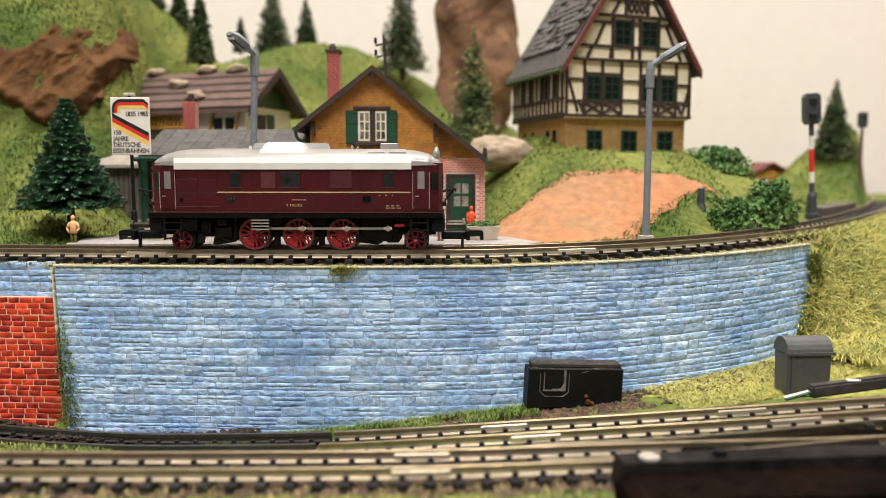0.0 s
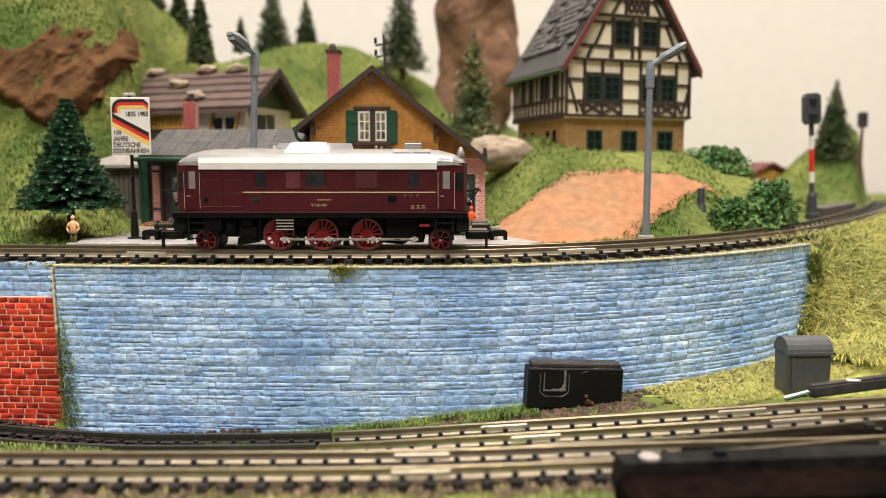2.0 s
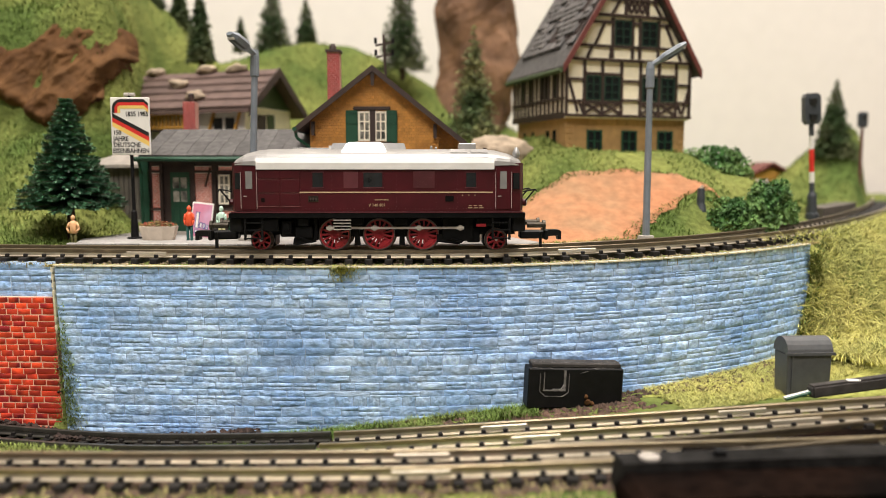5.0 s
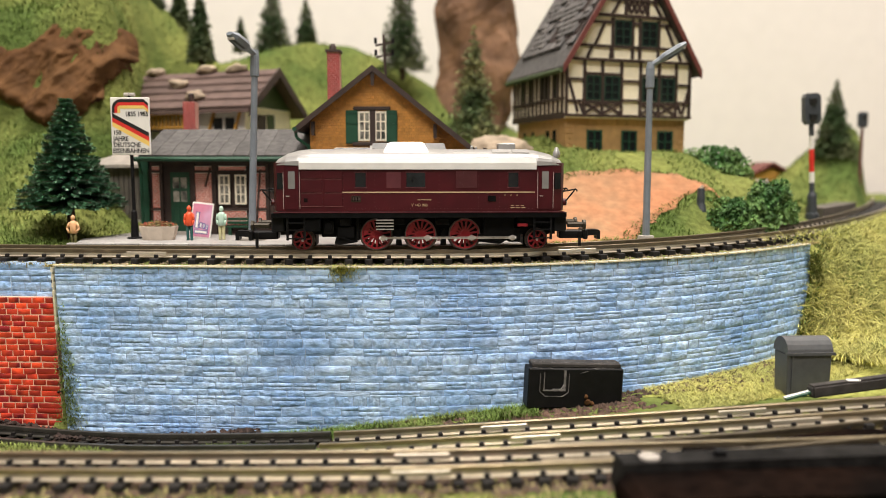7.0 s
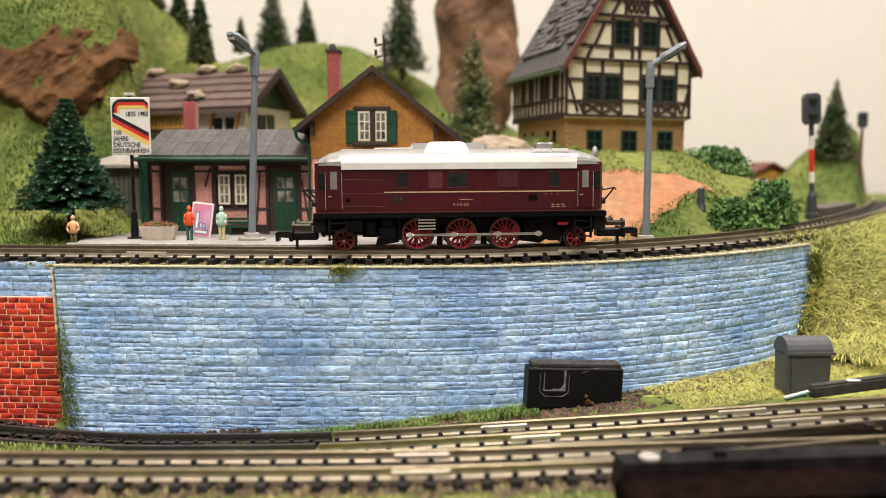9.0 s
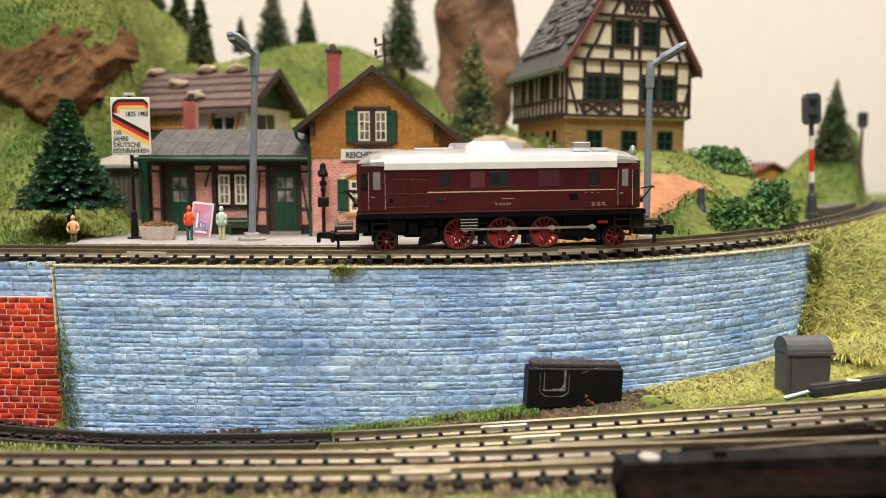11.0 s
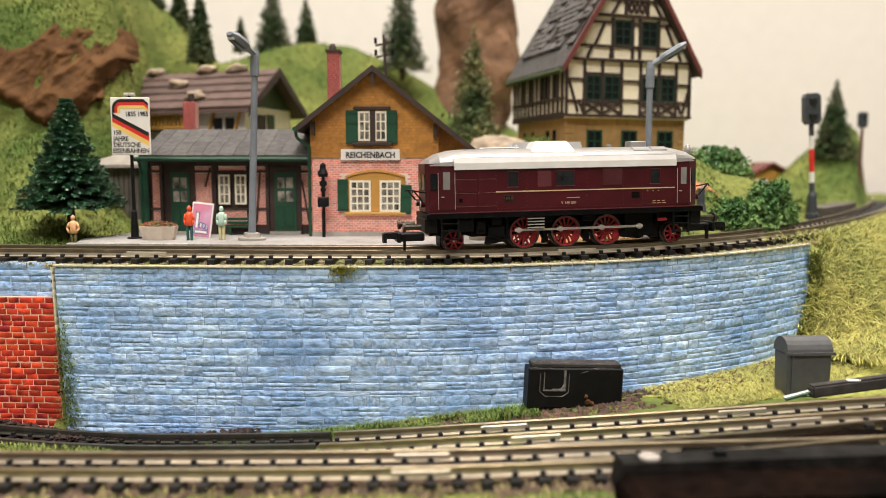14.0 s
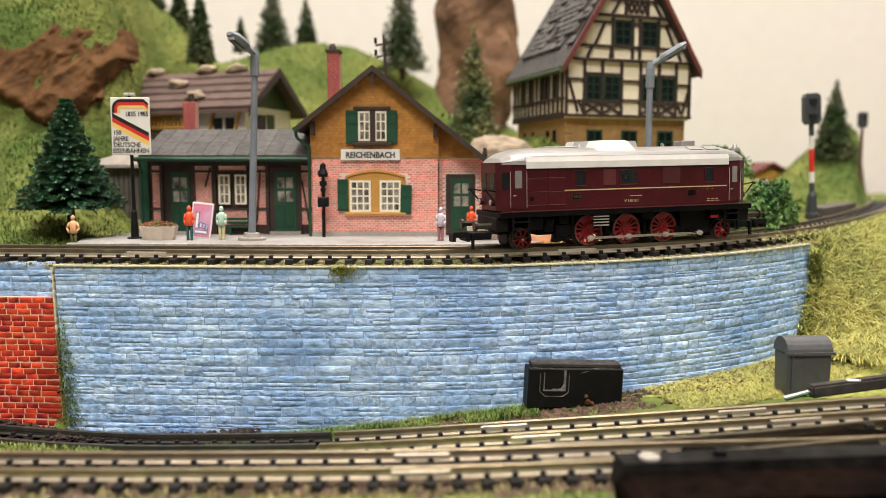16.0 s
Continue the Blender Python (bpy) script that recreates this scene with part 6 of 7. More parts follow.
def model_fir(x, y, z, h, low, r, tiers, seed):
    """A moulded fir: close whorls of bristly branches, one above the other, on a bare foot of trunk."""
    t = thing("fir_tree", "dense dark green model fir on grass beside the station", "tree", x, y, z)
    rnd = random.Random(seed)
    bm = bmesh.new()
    rod(bm, (0, 0, -2), (0, 0, h * 0.97), 1.5, 0.25, n=9)
    part("trunk", bm, BARK, t)
    verts, faces = [], []
    for k in range(tiers):
        f = k / (tiers - 1)
        zz = low + (h - 1.6 - low) * f
        rr = 1.9 + (r - 1.9) * (1 - f) ** 1.12
        n = int(9 + 12 * (1 - f))
        bmb = bmesh.new()
        for j in range(n):
            a = 6.283 * (j + 0.5 * (k % 2) + rnd.uniform(-0.22, 0.22)) / n
            reach = rr * rnd.uniform(0.86, 1.05)
            out = Vector((math.cos(a), math.sin(a), 0))
            rise = rnd.uniform(-0.10, 0.05) + 0.3 * f ** 3
            tip = out * reach + Vector((0, 0, zz + reach * rise))
            foot_at = Vector((0, 0, zz))
            rod(bmb, foot_at, tip, 0.3, 0.12, n=3)
            axis = (tip - foot_at).normalized()
            side = axis.cross(Vector((0, 0, 1))).normalized()
            top = side.cross(axis)
            m = int(46 + 22 * reach)
            for q in range(m):
                g = 0.12 + 0.9 * (q + rnd.random()) / m
                c = foot_at.lerp(tip, min(g, 1.0))
                b = rnd.uniform(0, 6.283)
                swell = (0.35 + 0.75 * math.sin(min(1.0, g) * 2.5)) * (0.55 + 0.45 * reach / r)
                spread = side * math.cos(b) * 1.5 + top * math.sin(b) * 0.95
                d = (axis * rnd.uniform(0.5, 1.0) + spread * 0.8).normalized()
                c = c + spread * swell * 0.35
                l = rnd.uniform(0.7, 1.25)
                w = d.cross(top + axis * 0.3).normalized() * 0.21
                i = len(verts)
                verts += [tuple(c - w), tuple(c + w), tuple(c + d * l + w * 0.5), tuple(c + d * l - w * 0.5)]
                faces.append((i, i + 1, i + 2, i + 3))
        part("branch_whorl", bmb, BARK, t)
    cloud("crown", verts, faces, NEEDLE, t)


model_fir(-118.3, 246, -0.4, 44.6, 11.2, 16.2, 18, 11)
for u, v0, v1, w, y, m, s in ((-132.9, 90.0, 115.0, 6.4, 400, NEEDLE2, 1), (-115.0, 70.0, 109.1, 6.5, 375, NEEDLE2, 2), (-150.5, 100.3, 128.5, 7.8, 410, NEEDLE2, 3),
                             (-114.9, 88.5, 107.0, 4.0, 450, NEEDLE2, 4), (-92.3, 76.5, 126.4, 11.2, 430, NEEDLE2, 5), (-75.9, 76.0, 117.6, 8.3, 440, NEEDLE2, 6),
                             (-21.1, 70.0, 125.7, 12.6, 410, NEEDLE2, 7), (13.1, 31.1, 82.2, 11.3, 335, NEEDLE3, 8),
                             (200.4, 26.2, 67.0, 9.9, 400, NEEDLE2, 9), (204.1, 26.4, 56.1, 7.2, 415, NEEDLE2, 10)):
    conifer(u, y, v0, v1 - v0, w, m, s + 20, 17, 34, "dark green model spruce on the hill" if m is NEEDLE2 else "pale green spruce with faded lower branches", 1.1, 0.0, 0.5)


def hedge(label, x, y, z, rx, ry, rz, n, seed, size):
    t = thing("bush", label, "bush", x, y, z)
    rnd = random.Random(seed)
    bm = bmesh.new()
    for k in range(7):
        rod(bm, (rnd.uniform(-rx, rx) * 0.5, 0, -2), (rnd.uniform(-rx, rx) * 0.7, rnd.uniform(-ry, ry) * 0.5, rz * 0.7), 0.4, 0.15, n=4)
    part("stems", bm, BARK, t)
    pts = []
    while len(pts) < n:
        p = Vector((rnd.uniform(-1, 1), rnd.uniform(-1, 1), rnd.uniform(0, 1)))
        q = p.length + noise.noise(p * 2.2 + Vector((seed, 0, 0))) * 0.45
        if 0.55 < q < 1.0:
            pts.append((p.x * rx, p.y * ry, p.z * rz))
    leaf_cloud("leaves", t, HEDGE, pts, size, seed, 1.0)


hedge("leafy green hedge beside the tall house", 105.0, 300, 18.4, 14.5, 6, 12.5, 3200, 4, 0.9)
hedge("leafy green bush on the grass by the bend", 98.9, 262, 0.5, 13, 7, 12, 2600, 5, 1.0)
hedge("leafy green bush on the grass by the bend", 113.2, 268, 3.4, 9.5, 7, 15, 2200, 6, 1.0)


def rock_face():
    """The brown rock in the left hill: a crumpled slab."""
    t = thing("rock_face", "craggy brown rock face in the grassy hillside", "rock", -144.4, 298, 59.1)
    outline = [(-174, 69), (-157, 70), (-149, 80), (-132, 78), (-123.5, 76), (-119.5, 63.5), (-132, 43), (-145, 36.5), (-160, 45), (-174, 54)]
    step, idx, verts, faces = 0.6, {}, [], []
    xs, zs = np.arange(-168, -111, step), np.arange(36, 80, step)
    def rim_gap(x, z, p, q):
        ux, uz = q[0] - p[0], q[1] - p[1]
        f = min(1.0, max(0.0, ((x - p[0]) * ux + (z - p[1]) * uz) / (ux * ux + uz * uz)))
        return math.hypot(x - p[0] - f * ux, z - p[1] - f * uz)
    def vid(i, j):
        if (i, j) not in idx:
            x, z = float(xs[i]), float(zs[j])
            u, v = x * 0.8 - z * 0.6, x * 0.6 + z * 0.8
            fold = 0.0
            for f, a in ((0.05, 3.6), (0.12, 1.9), (0.30, 0.8), (0.7, 0.32)):
                fold += a * (0.5 - abs(noise.noise(Vector((u * f * 1.3, v * f * 0.6, f * 40)))) * 2)
            fold += 2.2 * noise.noise(Vector((x * 0.06, z * 0.06, 11)))
            near = min(rim_gap(x, z, p, q) for p, q in zip(outline, outline[1:] + outline[:1]))
            fold -= 8.0 * (1 - ease(near, -1.0, 6.0)) ** 2
            idx[(i, j)] = len(verts)
            verts.append((x + 144.4, 290.8 + 0.5 * (z - 58) - fold - 298, z - 59.1))
        return idx[(i, j)]
    for i in range(len(xs) - 1):
        for j in range(len(zs) - 1):
            cx, cz = xs[i] + step / 2, zs[j] + step / 2
            if within(outline, cx + 2.2 * noise.noise(Vector((cx * 0.16, cz * 0.16, 5))), cz + 2.2 * noise.noise(Vector((cx * 0.16, cz * 0.16, 25)))):
                faces.append((vid(i, j), vid(i + 1, j), vid(i + 1, j + 1), vid(i, j + 1)))
    # the rim runs back into the hill
    edges = collections.Counter(frozenset((f[k], f[(k + 1) % 4])) for f in faces for k in range(4))
    back = {}
    for f in list(faces):
        for k in range(4):
            a, b = f[k], f[(k + 1) % 4]
            if edges[frozenset((a, b))] == 1:
                for q in (a, b):
                    if q not in back:
                        back[q] = len(verts)
                        verts.append((verts[q][0], verts[q][1] + 12, verts[q][2]))
                faces.append((b, a, back[a], back[b]))
    slab_rock = cloud("rock_slab", verts, faces, ROCK, t)
    for p in slab_rock.data.polygons:
        p.use_smooth = True
    bm = bmesh.new()
    rows = []
    for i in range(40):
        f = i / 39
        row = []
        for k in range(28):
            a = 6.283 * k / 28
            r = (19 + 3 * math.sin(f * 5)) * (1 + 0.35 * noise.noise(Vector((math.cos(a) * 1.4, math.sin(a) * 1.4, f * 4))) + 0.12 * noise.noise(Vector((math.cos(a) * 5, math.sin(a) * 5, f * 14))))
            row.append(bm.verts.new((18.6 + r * math.cos(a), 432 + r * 0.7 * math.sin(a), 30 + f * 130)))
        rows.append(row)
    for a, b in zip(rows, rows[1:]):
        for k in range(28):
            bm.faces.new((a[k], a[(k + 1) % 28], b[(k + 1) % 28], b[k]))
    bm.faces.new(rows[0]), bm.faces.new(rows[-1])
    ob = part("rock_pillar", bm, ROCK2, None)
    tagged(ob, "tall brown rock pillar behind the trees", "rock")
    bm = bmesh.new()
    boulder(bm, 20.9, 306, 28.0, 13.5, 8, 6.5, 8.1, 0.3, 4)
    ob = part("boulder", bm, PALESTONE, None, "", True)
    tagged(ob, "pale sandy boulder on the grass behind the station", "boulder")


rock_face()


def stump():
    t = thing("tree_stump", "small grey-brown tree stump on the slope", "stump", 87.2, 262, 7.6, 0)
    bm = bmesh.new()
    lathe(bm, [(-2, 2.2), (0.5, 2.0), (3, 1.4), (8.0, 1.2)], 9)
    part("trunk", bm, SIGNALBLACK, t)
    bm = bmesh.new()
    rod(bm, (-0.1, 0, 7.6), (0.4, 0, 9.0), 1.0, 0.4, n=7)
    part("cut_top", bm, PALESTONE, t)
    bm = bmesh.new()
    boulder(bm, -3.6, -1, 0.4, 2.4, 1.6, 1.0, 2.2)
    part("root", bm, PALESTONE, t)


stump()


# ---- things of the lower level ----
def grit_bin():
    t = thing("grit_bin", "dark grey plastic bin with a domed lid by the wall", "bin", 91.2, 192.4, -33.3, 3)
    bm = bmesh.new()
    for pts in (((-5.5, -3.2, -2), (5.5, -3.2, -2), (5.5, 3.2, -2), (-5.5, 3.2, -2), (-5.7, -3.4, 9.4), (5.7, -3.4, 9.4), (5.7, 3.4, 9.4), (-5.7, 3.4, 9.4)),):
        v = [bm.verts.new(p) for p in pts]
        for f in ((0, 1, 2, 3), (4, 5, 6, 7), (0, 1, 5, 4), (1, 2, 6, 5), (2, 3, 7, 6), (3, 0, 4, 7)):
            bm.faces.new([v[i] for i in f])
    bmesh.ops.bevel(bm, geom=bm.edges[:], offset=0.25, segments=1, affect="EDGES")
    part("body", bm, BINGREY, t)
    bm = bmesh.new()
    slab(bm, [(3.8 * math.cos(a), 9.4 + 4.0 * math.sin(a)) for a in [math.pi * i / 10 for i in range(11)]], "x", -5.8, 5.8)
    lid = part("lid", bm, BINGREY, t, "domed lid")
    bm = bmesh.new()
    span(bm, -6.2, 6.2, -4.1, -3.5, 9.2, 9.9)
    part("lid_rim", bm, BINGREY, lid)
    bm = bmesh.new()
    span(bm, -4.6, -4.2, -3.8, -3.1, 0, 9.2)
    part("corner_rib", bm, BINGREY, t)


grit_bin()


def switch_box():
    """The black box at the foot of the wall, front towards the viewer."""
    ax, ay, az = 21.3,190.9,-37.3
    bx, by, bz = 46.0,194.1,-36.2
    ang = math.degrees(math.atan2(by - ay, bx - ax))
    w = math.hypot(bx - ax, by - ay)
    t = thing("relay_box", "scratched black plastic box at the foot of the wall", "box", ax, ay, az, ang)
    m = Matrix.Rotation(math.atan2(az - bz, w) * -1, 4, "Y")
    bm = bmesh.new()
    span(bm, 0, w, 0, 5, -1, 9.4, m, bev=0.3)
    body = part("body", bm, BLACK, t)
    bm = bmesh.new()
    span(bm, w * 0.04, w * 0.98, 0.6, 5, 9.3, 10.6, m, bev=0.3)
    part("cover", bm, SOILBLACK, t, "dusty cover")
    bm = bmesh.new()
    for x0, x1, z0, z1 in ((4.0, 4.2, 3.8, 8.4), (9.2, 9.75, 3.8, 8.9), (4.0, 9.7, 3.55, 3.85), (6.4, 9.2, 3.85, 4.1), (10.5, 10.62, 3.2, 8.0), (4.6, 9.0, 2.1, 2.22), (3.0, 3.1, 3.4, 8.0)):
        span(bm, x0, x1, -0.2, 0.1, z0, z1, m)
    bar(bm, m @ Vector((3.05, -0.1, 3.4)), m @ Vector((4.6, -0.1, 2.15)), 0.16, 0.16)
    bar(bm, m @ Vector((9.0, -0.1, 2.15)), m @ Vector((10.55, -0.1, 3.2)), 0.2, 0.2)
    bar(bm, m @ Vector((13.5, -0.1, 8.2)), m @ Vector((15.6, -0.1, 8.8)), 0.12, 0.12)
    bar(bm, m @ Vector((8.6, -0.1, 4.1)), m @ Vector((9.3, -0.1, 5.2)), 0.3, 0.2)
    part("glue_marks", bm, SCUFF, body, "pale worn edges")
    rnd = random.Random(5)
    bm = bmesh.new()
    for k in range(90):
        x, y, z = rnd.uniform(0.6, w - 1.5), rnd.uniform(-0.1, 4), 9.5
        if y > 0.6:
            z = 10.7
        a = rnd.gauss(0, 0.5)
        l = rnd.uniform(0.5, 1.6)
        bar(bm, m @ Vector((x, y, z)), m @ Vector((x + l * math.cos(a), y + l * math.sin(a) * 0.5, z + rnd.uniform(-0.25, 0.15))), 0.07, 0.07)
    tagged(part("dust_fibres", bm, SCUFF, body), "dusty fibres on the cover", kind="stuff")
    for k in range(7):
        bm = bmesh.new()
        boulder(bm, 0, 0, 0, 0.55, 0.5, 0.5, k * 3.1, 0.4, 2)
        bmesh.ops.translate(bm, verts=bm.verts, vec=m @ Vector((w * 0.64 + rnd.uniform(-0.8, 1.2), -0.4 - (k % 2) * 0.4, 0.6 + rnd.uniform(-0.5, 1.8))))
        part("lump", bm, ROCK, body, "brown stone stuck to the box")


SCUFF = mat("pale_scuff", (0.22, 0.21, 0.20), 0.7, vary=0.5, scale=900, bump=0.2, colour2=(0.10, 0.095, 0.09), big=300)
SOILBLACK = mat("dusty_black", (0.045, 0.04, 0.037), 0.8, vary=0.4, bump=0.6)
switch_box()


def point_motor():
    """The long black point motor close to the lens."""
    ax, ay, az = 30.4,131.9,-34.3
    t = thing("point_motor", "long black plastic point motor beside the near track", "motor", ax, ay, az, 4)
    bm = bmesh.new()
    slab(bm, [(0, -3), (70, -3), (70, 2.9), (2.2, 2.9), (0.4, 1.5), (0, 0)], "y", -12, 0)
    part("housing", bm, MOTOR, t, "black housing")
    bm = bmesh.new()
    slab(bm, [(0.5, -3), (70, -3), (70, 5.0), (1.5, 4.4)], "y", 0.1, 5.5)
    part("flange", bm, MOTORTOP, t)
    bm = bmesh.new()
    box(bm, 20.0, 2.4, 5.0, 2.2, 1.2, 1.6, bev=0.2)
    part("lever", bm, BLACK, t)
    bm = bmesh.new()
    rod(bm, (7.0, 2.6, 4.4), (7.0, 2.6, 4.85), 1.9, n=14)
    part("label_dot", bm, CONCRETE, t, "pale worn spot")
    bm = bmesh.new()
    rod(bm, (17.8, -12.3, 0.6), (17.8, -11.9, 0.6), 0.5, n=10)
    part("screw", bm, STEEL, t)


point_motor()


def cable_duct():
    a = Vector((86.6,178.6,-30.3))
    b = Vector((116.8,182.9,-27.7))
    t = thing("cable_duct", "dark grey fibrous cable duct beside the track", "duct", *a, 0)
    bm = bmesh.new()
    d = b - a
    bar(bm, (0, 0, 0), d, 2.8, 3.0)
    bmesh.ops.bevel(bm, geom=bm.edges[:], offset=0.5, segments=2, affect="EDGES")
    part("duct", bm, SOILBLACK, t)
    bm = bmesh.new()
    p = d * 0.36
    box(bm, p.x, p.y - 0.4, p.z + 1.45, 3.0, 1.4, 0.3, bev=0.1)
    part("tag", bm, WHITE, t, "white paper tag")
    for k, m in ((0, GREEN), (1, WHITE)):
        bm = bmesh.new()
        rod(bm, (0, -0.4 + k * 0.8, -0.2), (-6.0, -1.2 + k, -1.6), 0.45, n=6)
        part("wire", bm, m, t)


cable_duct()


def frog_plate():
    t = thing("turnout_frog", "black plastic frog and check rails of the turnout", "turnout")
    for s, off, w in ((40, 2.0, 5.0), (58, 3.5, 6.0), (30, 7.0, 2.0)):
        x, y, z, h = place_on(BRANCH, s, off)
        bm = bmesh.new()
        box(bm, 0, 0, 0, 22, w, 1.0, Matrix.Translation((x, y, z - 1.2)) @ Matrix.Rotation(h, 4, "Z"), bev=0.15)
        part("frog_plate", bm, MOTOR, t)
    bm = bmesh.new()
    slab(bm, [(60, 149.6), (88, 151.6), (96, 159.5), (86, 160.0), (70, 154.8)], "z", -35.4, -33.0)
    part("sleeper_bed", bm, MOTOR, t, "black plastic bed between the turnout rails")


frog_plate()


def concrete_ramp():
    bm = bmesh.new()
    inner = [place_on(LINE, s, -8.6)[:2] for s in (368, 385, 402, 420, 440)]
    outer = [place_on(LINE, s, -17.5)[:2] for s in (440, 420, 402, 385, 376)]
    slab(bm, inner + outer, "z", -1, 6.6)
    tagged(part("loading_ramp", bm, SHEDGREY), "dark grey concrete strip beside the curved track", "ramp")


concrete_ramp()



# ---- grass fibres, ballast and litter: uncountable small stuff ----
def fibres(name, label, material, spots, length, lean, seed, width=0.16):
    """spots: function of a random source that gives x, y, z."""
    rnd = random.Random(seed)
    verts, faces = [], []
    for x, y, z in spots(rnd):
        l = length * rnd.uniform(0.5, 1.3)
        a = rnd.uniform(0, 6.283)
        dx, dy = lean * l * math.cos(a), lean * l * math.sin(a)
        px, py = -math.sin(a) * width, math.cos(a) * width
        k = len(verts)
        up = l * math.sqrt(max(0.05, 1 - lean * lean))
        verts += [(x - px, y - py, z - 0.2), (x + px, y + py, z - 0.2), (x + dx * 0.4 + px * 0.7, y + dy * 0.4 + py * 0.7, z + up * 0.6), (x + dx * 0.4 - px * 0.7, y + dy * 0.4 - py * 0.7, z + up * 0.6), (x + dx, y + dy, z + up)]
        faces += [(k, k + 1, k + 2, k + 3), (k + 3, k + 2, k + 4)]
    ob = cloud(name, verts, faces, material)
    return tagged(ob, label, "grass", kind="stuff")


def on_bank(n, s0, s1, d0, d1, lift=0.0):
    def spots(rnd):
        for _ in range(n):
            x, y, _, _ = place_on(LINE, rnd.uniform(s0, s1), rnd.uniform(d0, d1))
            yield x, y, ground_z(x, y) + lift
    return spots


def in_box(n, x0, x1, y0, y1, keep=lambda x, y: True):
    def spots(rnd):
        for _ in range(n):
            x, y = rnd.uniform(x0, x1), rnd.uniform(y0, y1)
            if keep(x, y):
                yield x, y, ground_z(x, y)
    return spots


SCRUB = mat("scrub_fibre", (0.085, 0.128, 0.034), 0.9, vary=0.2, scale=300, bump=0, colour2=(0.18, 0.215, 0.062), big=24, island=0.25, spec=0.1)


def on_verge(n, s0, s1, d0, d1):
    def spots(rnd):
        for _ in range(n):
            s, d = rnd.uniform(s0, s1), rnd.uniform(d0, d1)
            x, y, z, _ = place_on(LINE, s, d - (4.5 if s < 77 else 0))
            yield x, y, z - 3.75 + 0.65 * (d - 6.8) / 6.7 + rnd.uniform(-0.15, 0.1)
    return spots


def clumpy(f, t, seed):
    return lambda x, y: noise.noise(Vector((x * f, y * f, seed))) > t


# the yellow-green embankment right of the wall
fibres("bank_grass", "long yellow-green grass fibres on the embankment", STRAW, on_bank(22000, 276, 420, 9.0, 62, 2.3), 3.6, 0.9, 1, 0.1)
fibres("bank_grass", "dark green grass fibres among the straw", BLADE, on_bank(2200, 278, 420, 9.0, 40, 2.0), 2.8, 0.9, 2, 0.1)
# edge strip between track and wall
fibres("verge_grass", "dry short grass along the wall top", DRYBLADE, on_verge(15000, 20, 300, 9.0, 13.9), 0.85, 0.8, 3, 0.1)
# upper meadow
front_of = lambda x, y: side_of(x, y)[0] > 14
fibres("meadow_grass", "short green meadow fibres", BLADE, in_box(20000, -200, -95, 222, 345, front_of), 1.7, 0.6, 4, 0.2)
fibres("meadow_grass", "short green meadow fibres", BLADE, in_box(15000, 10, 160, 225, 330, lambda x, y: front_of(x, y) and noise.noise(Vector((x * 0.06, y * 0.06, 2))) > -0.1 and not within(EARTH, x, y)), 1.3, 0.6, 5, 0.2)


fibres("hill_scrub", "rough green scrub on the hills", SCRUB, in_box(16000, -230, 60, 290, 450, clumpy(0.05, -0.2, 6)), 1.7, 0.85, 9, 0.3)
fibres("hill_scrub", "rough green scrub on the bend hillside", SCRUB, in_box(5000, 120, 260, 290, 440, front_of), 2.2, 0.7, 10, 0.35)


def foot(s, d=0.0):
    """A place at the foot of the retaining wall, d millimetres before it."""
    x, y, _, _ = place_on(LINE, s, WALL_TOP + 2.6 + d)
    return x, y


WALL_TOP, WALL_S0, WALL_S1 = 13.4, 80, 294


def at_foot(n, s0, s1, d0, d1, keep=None):
    def spots(rnd):
        for _ in range(n):
            s = rnd.uniform(s0, s1)
            x, y = foot(s, rnd.uniform(d0, d1))
            if keep is None or keep(x, y):
                yield x, y, ground_z(x, y)
    return spots


fibres("foot_grass", "green grass fibres at the foot of the wall", BLADE, at_foot(6500, 122, 202, 0.5, 9, clumpy(0.12, -0.25, 3)), 2.0, 0.7, 6, 0.13)
fibres("foot_grass", "yellow-green grass at the foot of the wall", STRAW, at_foot(26000, 230, 310, 0.0, 24), 2.0, 0.9, 7, 0.085)
fibres("foot_grass", "low green grass between the tracks", BLADE, in_box(5000, -130, 60, 128, 175, clumpy(0.07, 0.05, 8)), 1.0, 0.7, 8, 0.15)


fibres("foot_grass", "fresh green grass between the lower tracks", BLADE, in_box(9000, -135, -62, 151, 184, lambda x, y: y < np.interp(x, INNER[:, 0], INNER[:, 1]) - 9), 1.1, 0.6, 15, 0.16)


def litter(name, label, material, spots, size, seed):
    """Small angular stones."""
    rnd = random.Random(seed)
    verts, faces = [], []
    for x, y, z in spots(rnd):
        k, s = len(verts), size * rnd.uniform(0.5, 1.5)
        for dx, dy, dz in ((1, 0, 0), (-1, 0, 0), (0, 1, 0), (0, -1, 0), (0, 0, 1), (0, 0, -0.6)):
            j = rnd.uniform(0.6, 1.2)
            verts.append((x + (dx * j + rnd.gauss(0, 0.2)) * s, y + (dy * j + rnd.gauss(0, 0.2)) * s, z + (dz * j * 0.8 + 0.1) * s))
        faces += [(k + a, k + b, k + c) for a, b, c in ((0, 2, 4), (2, 1, 4), (1, 3, 4), (3, 0, 4), (2, 0, 5), (1, 2, 5), (3, 1, 5), (0, 3, 5))]
    return tagged(cloud(name, verts, faces, material), label, "gravel", kind="stuff")


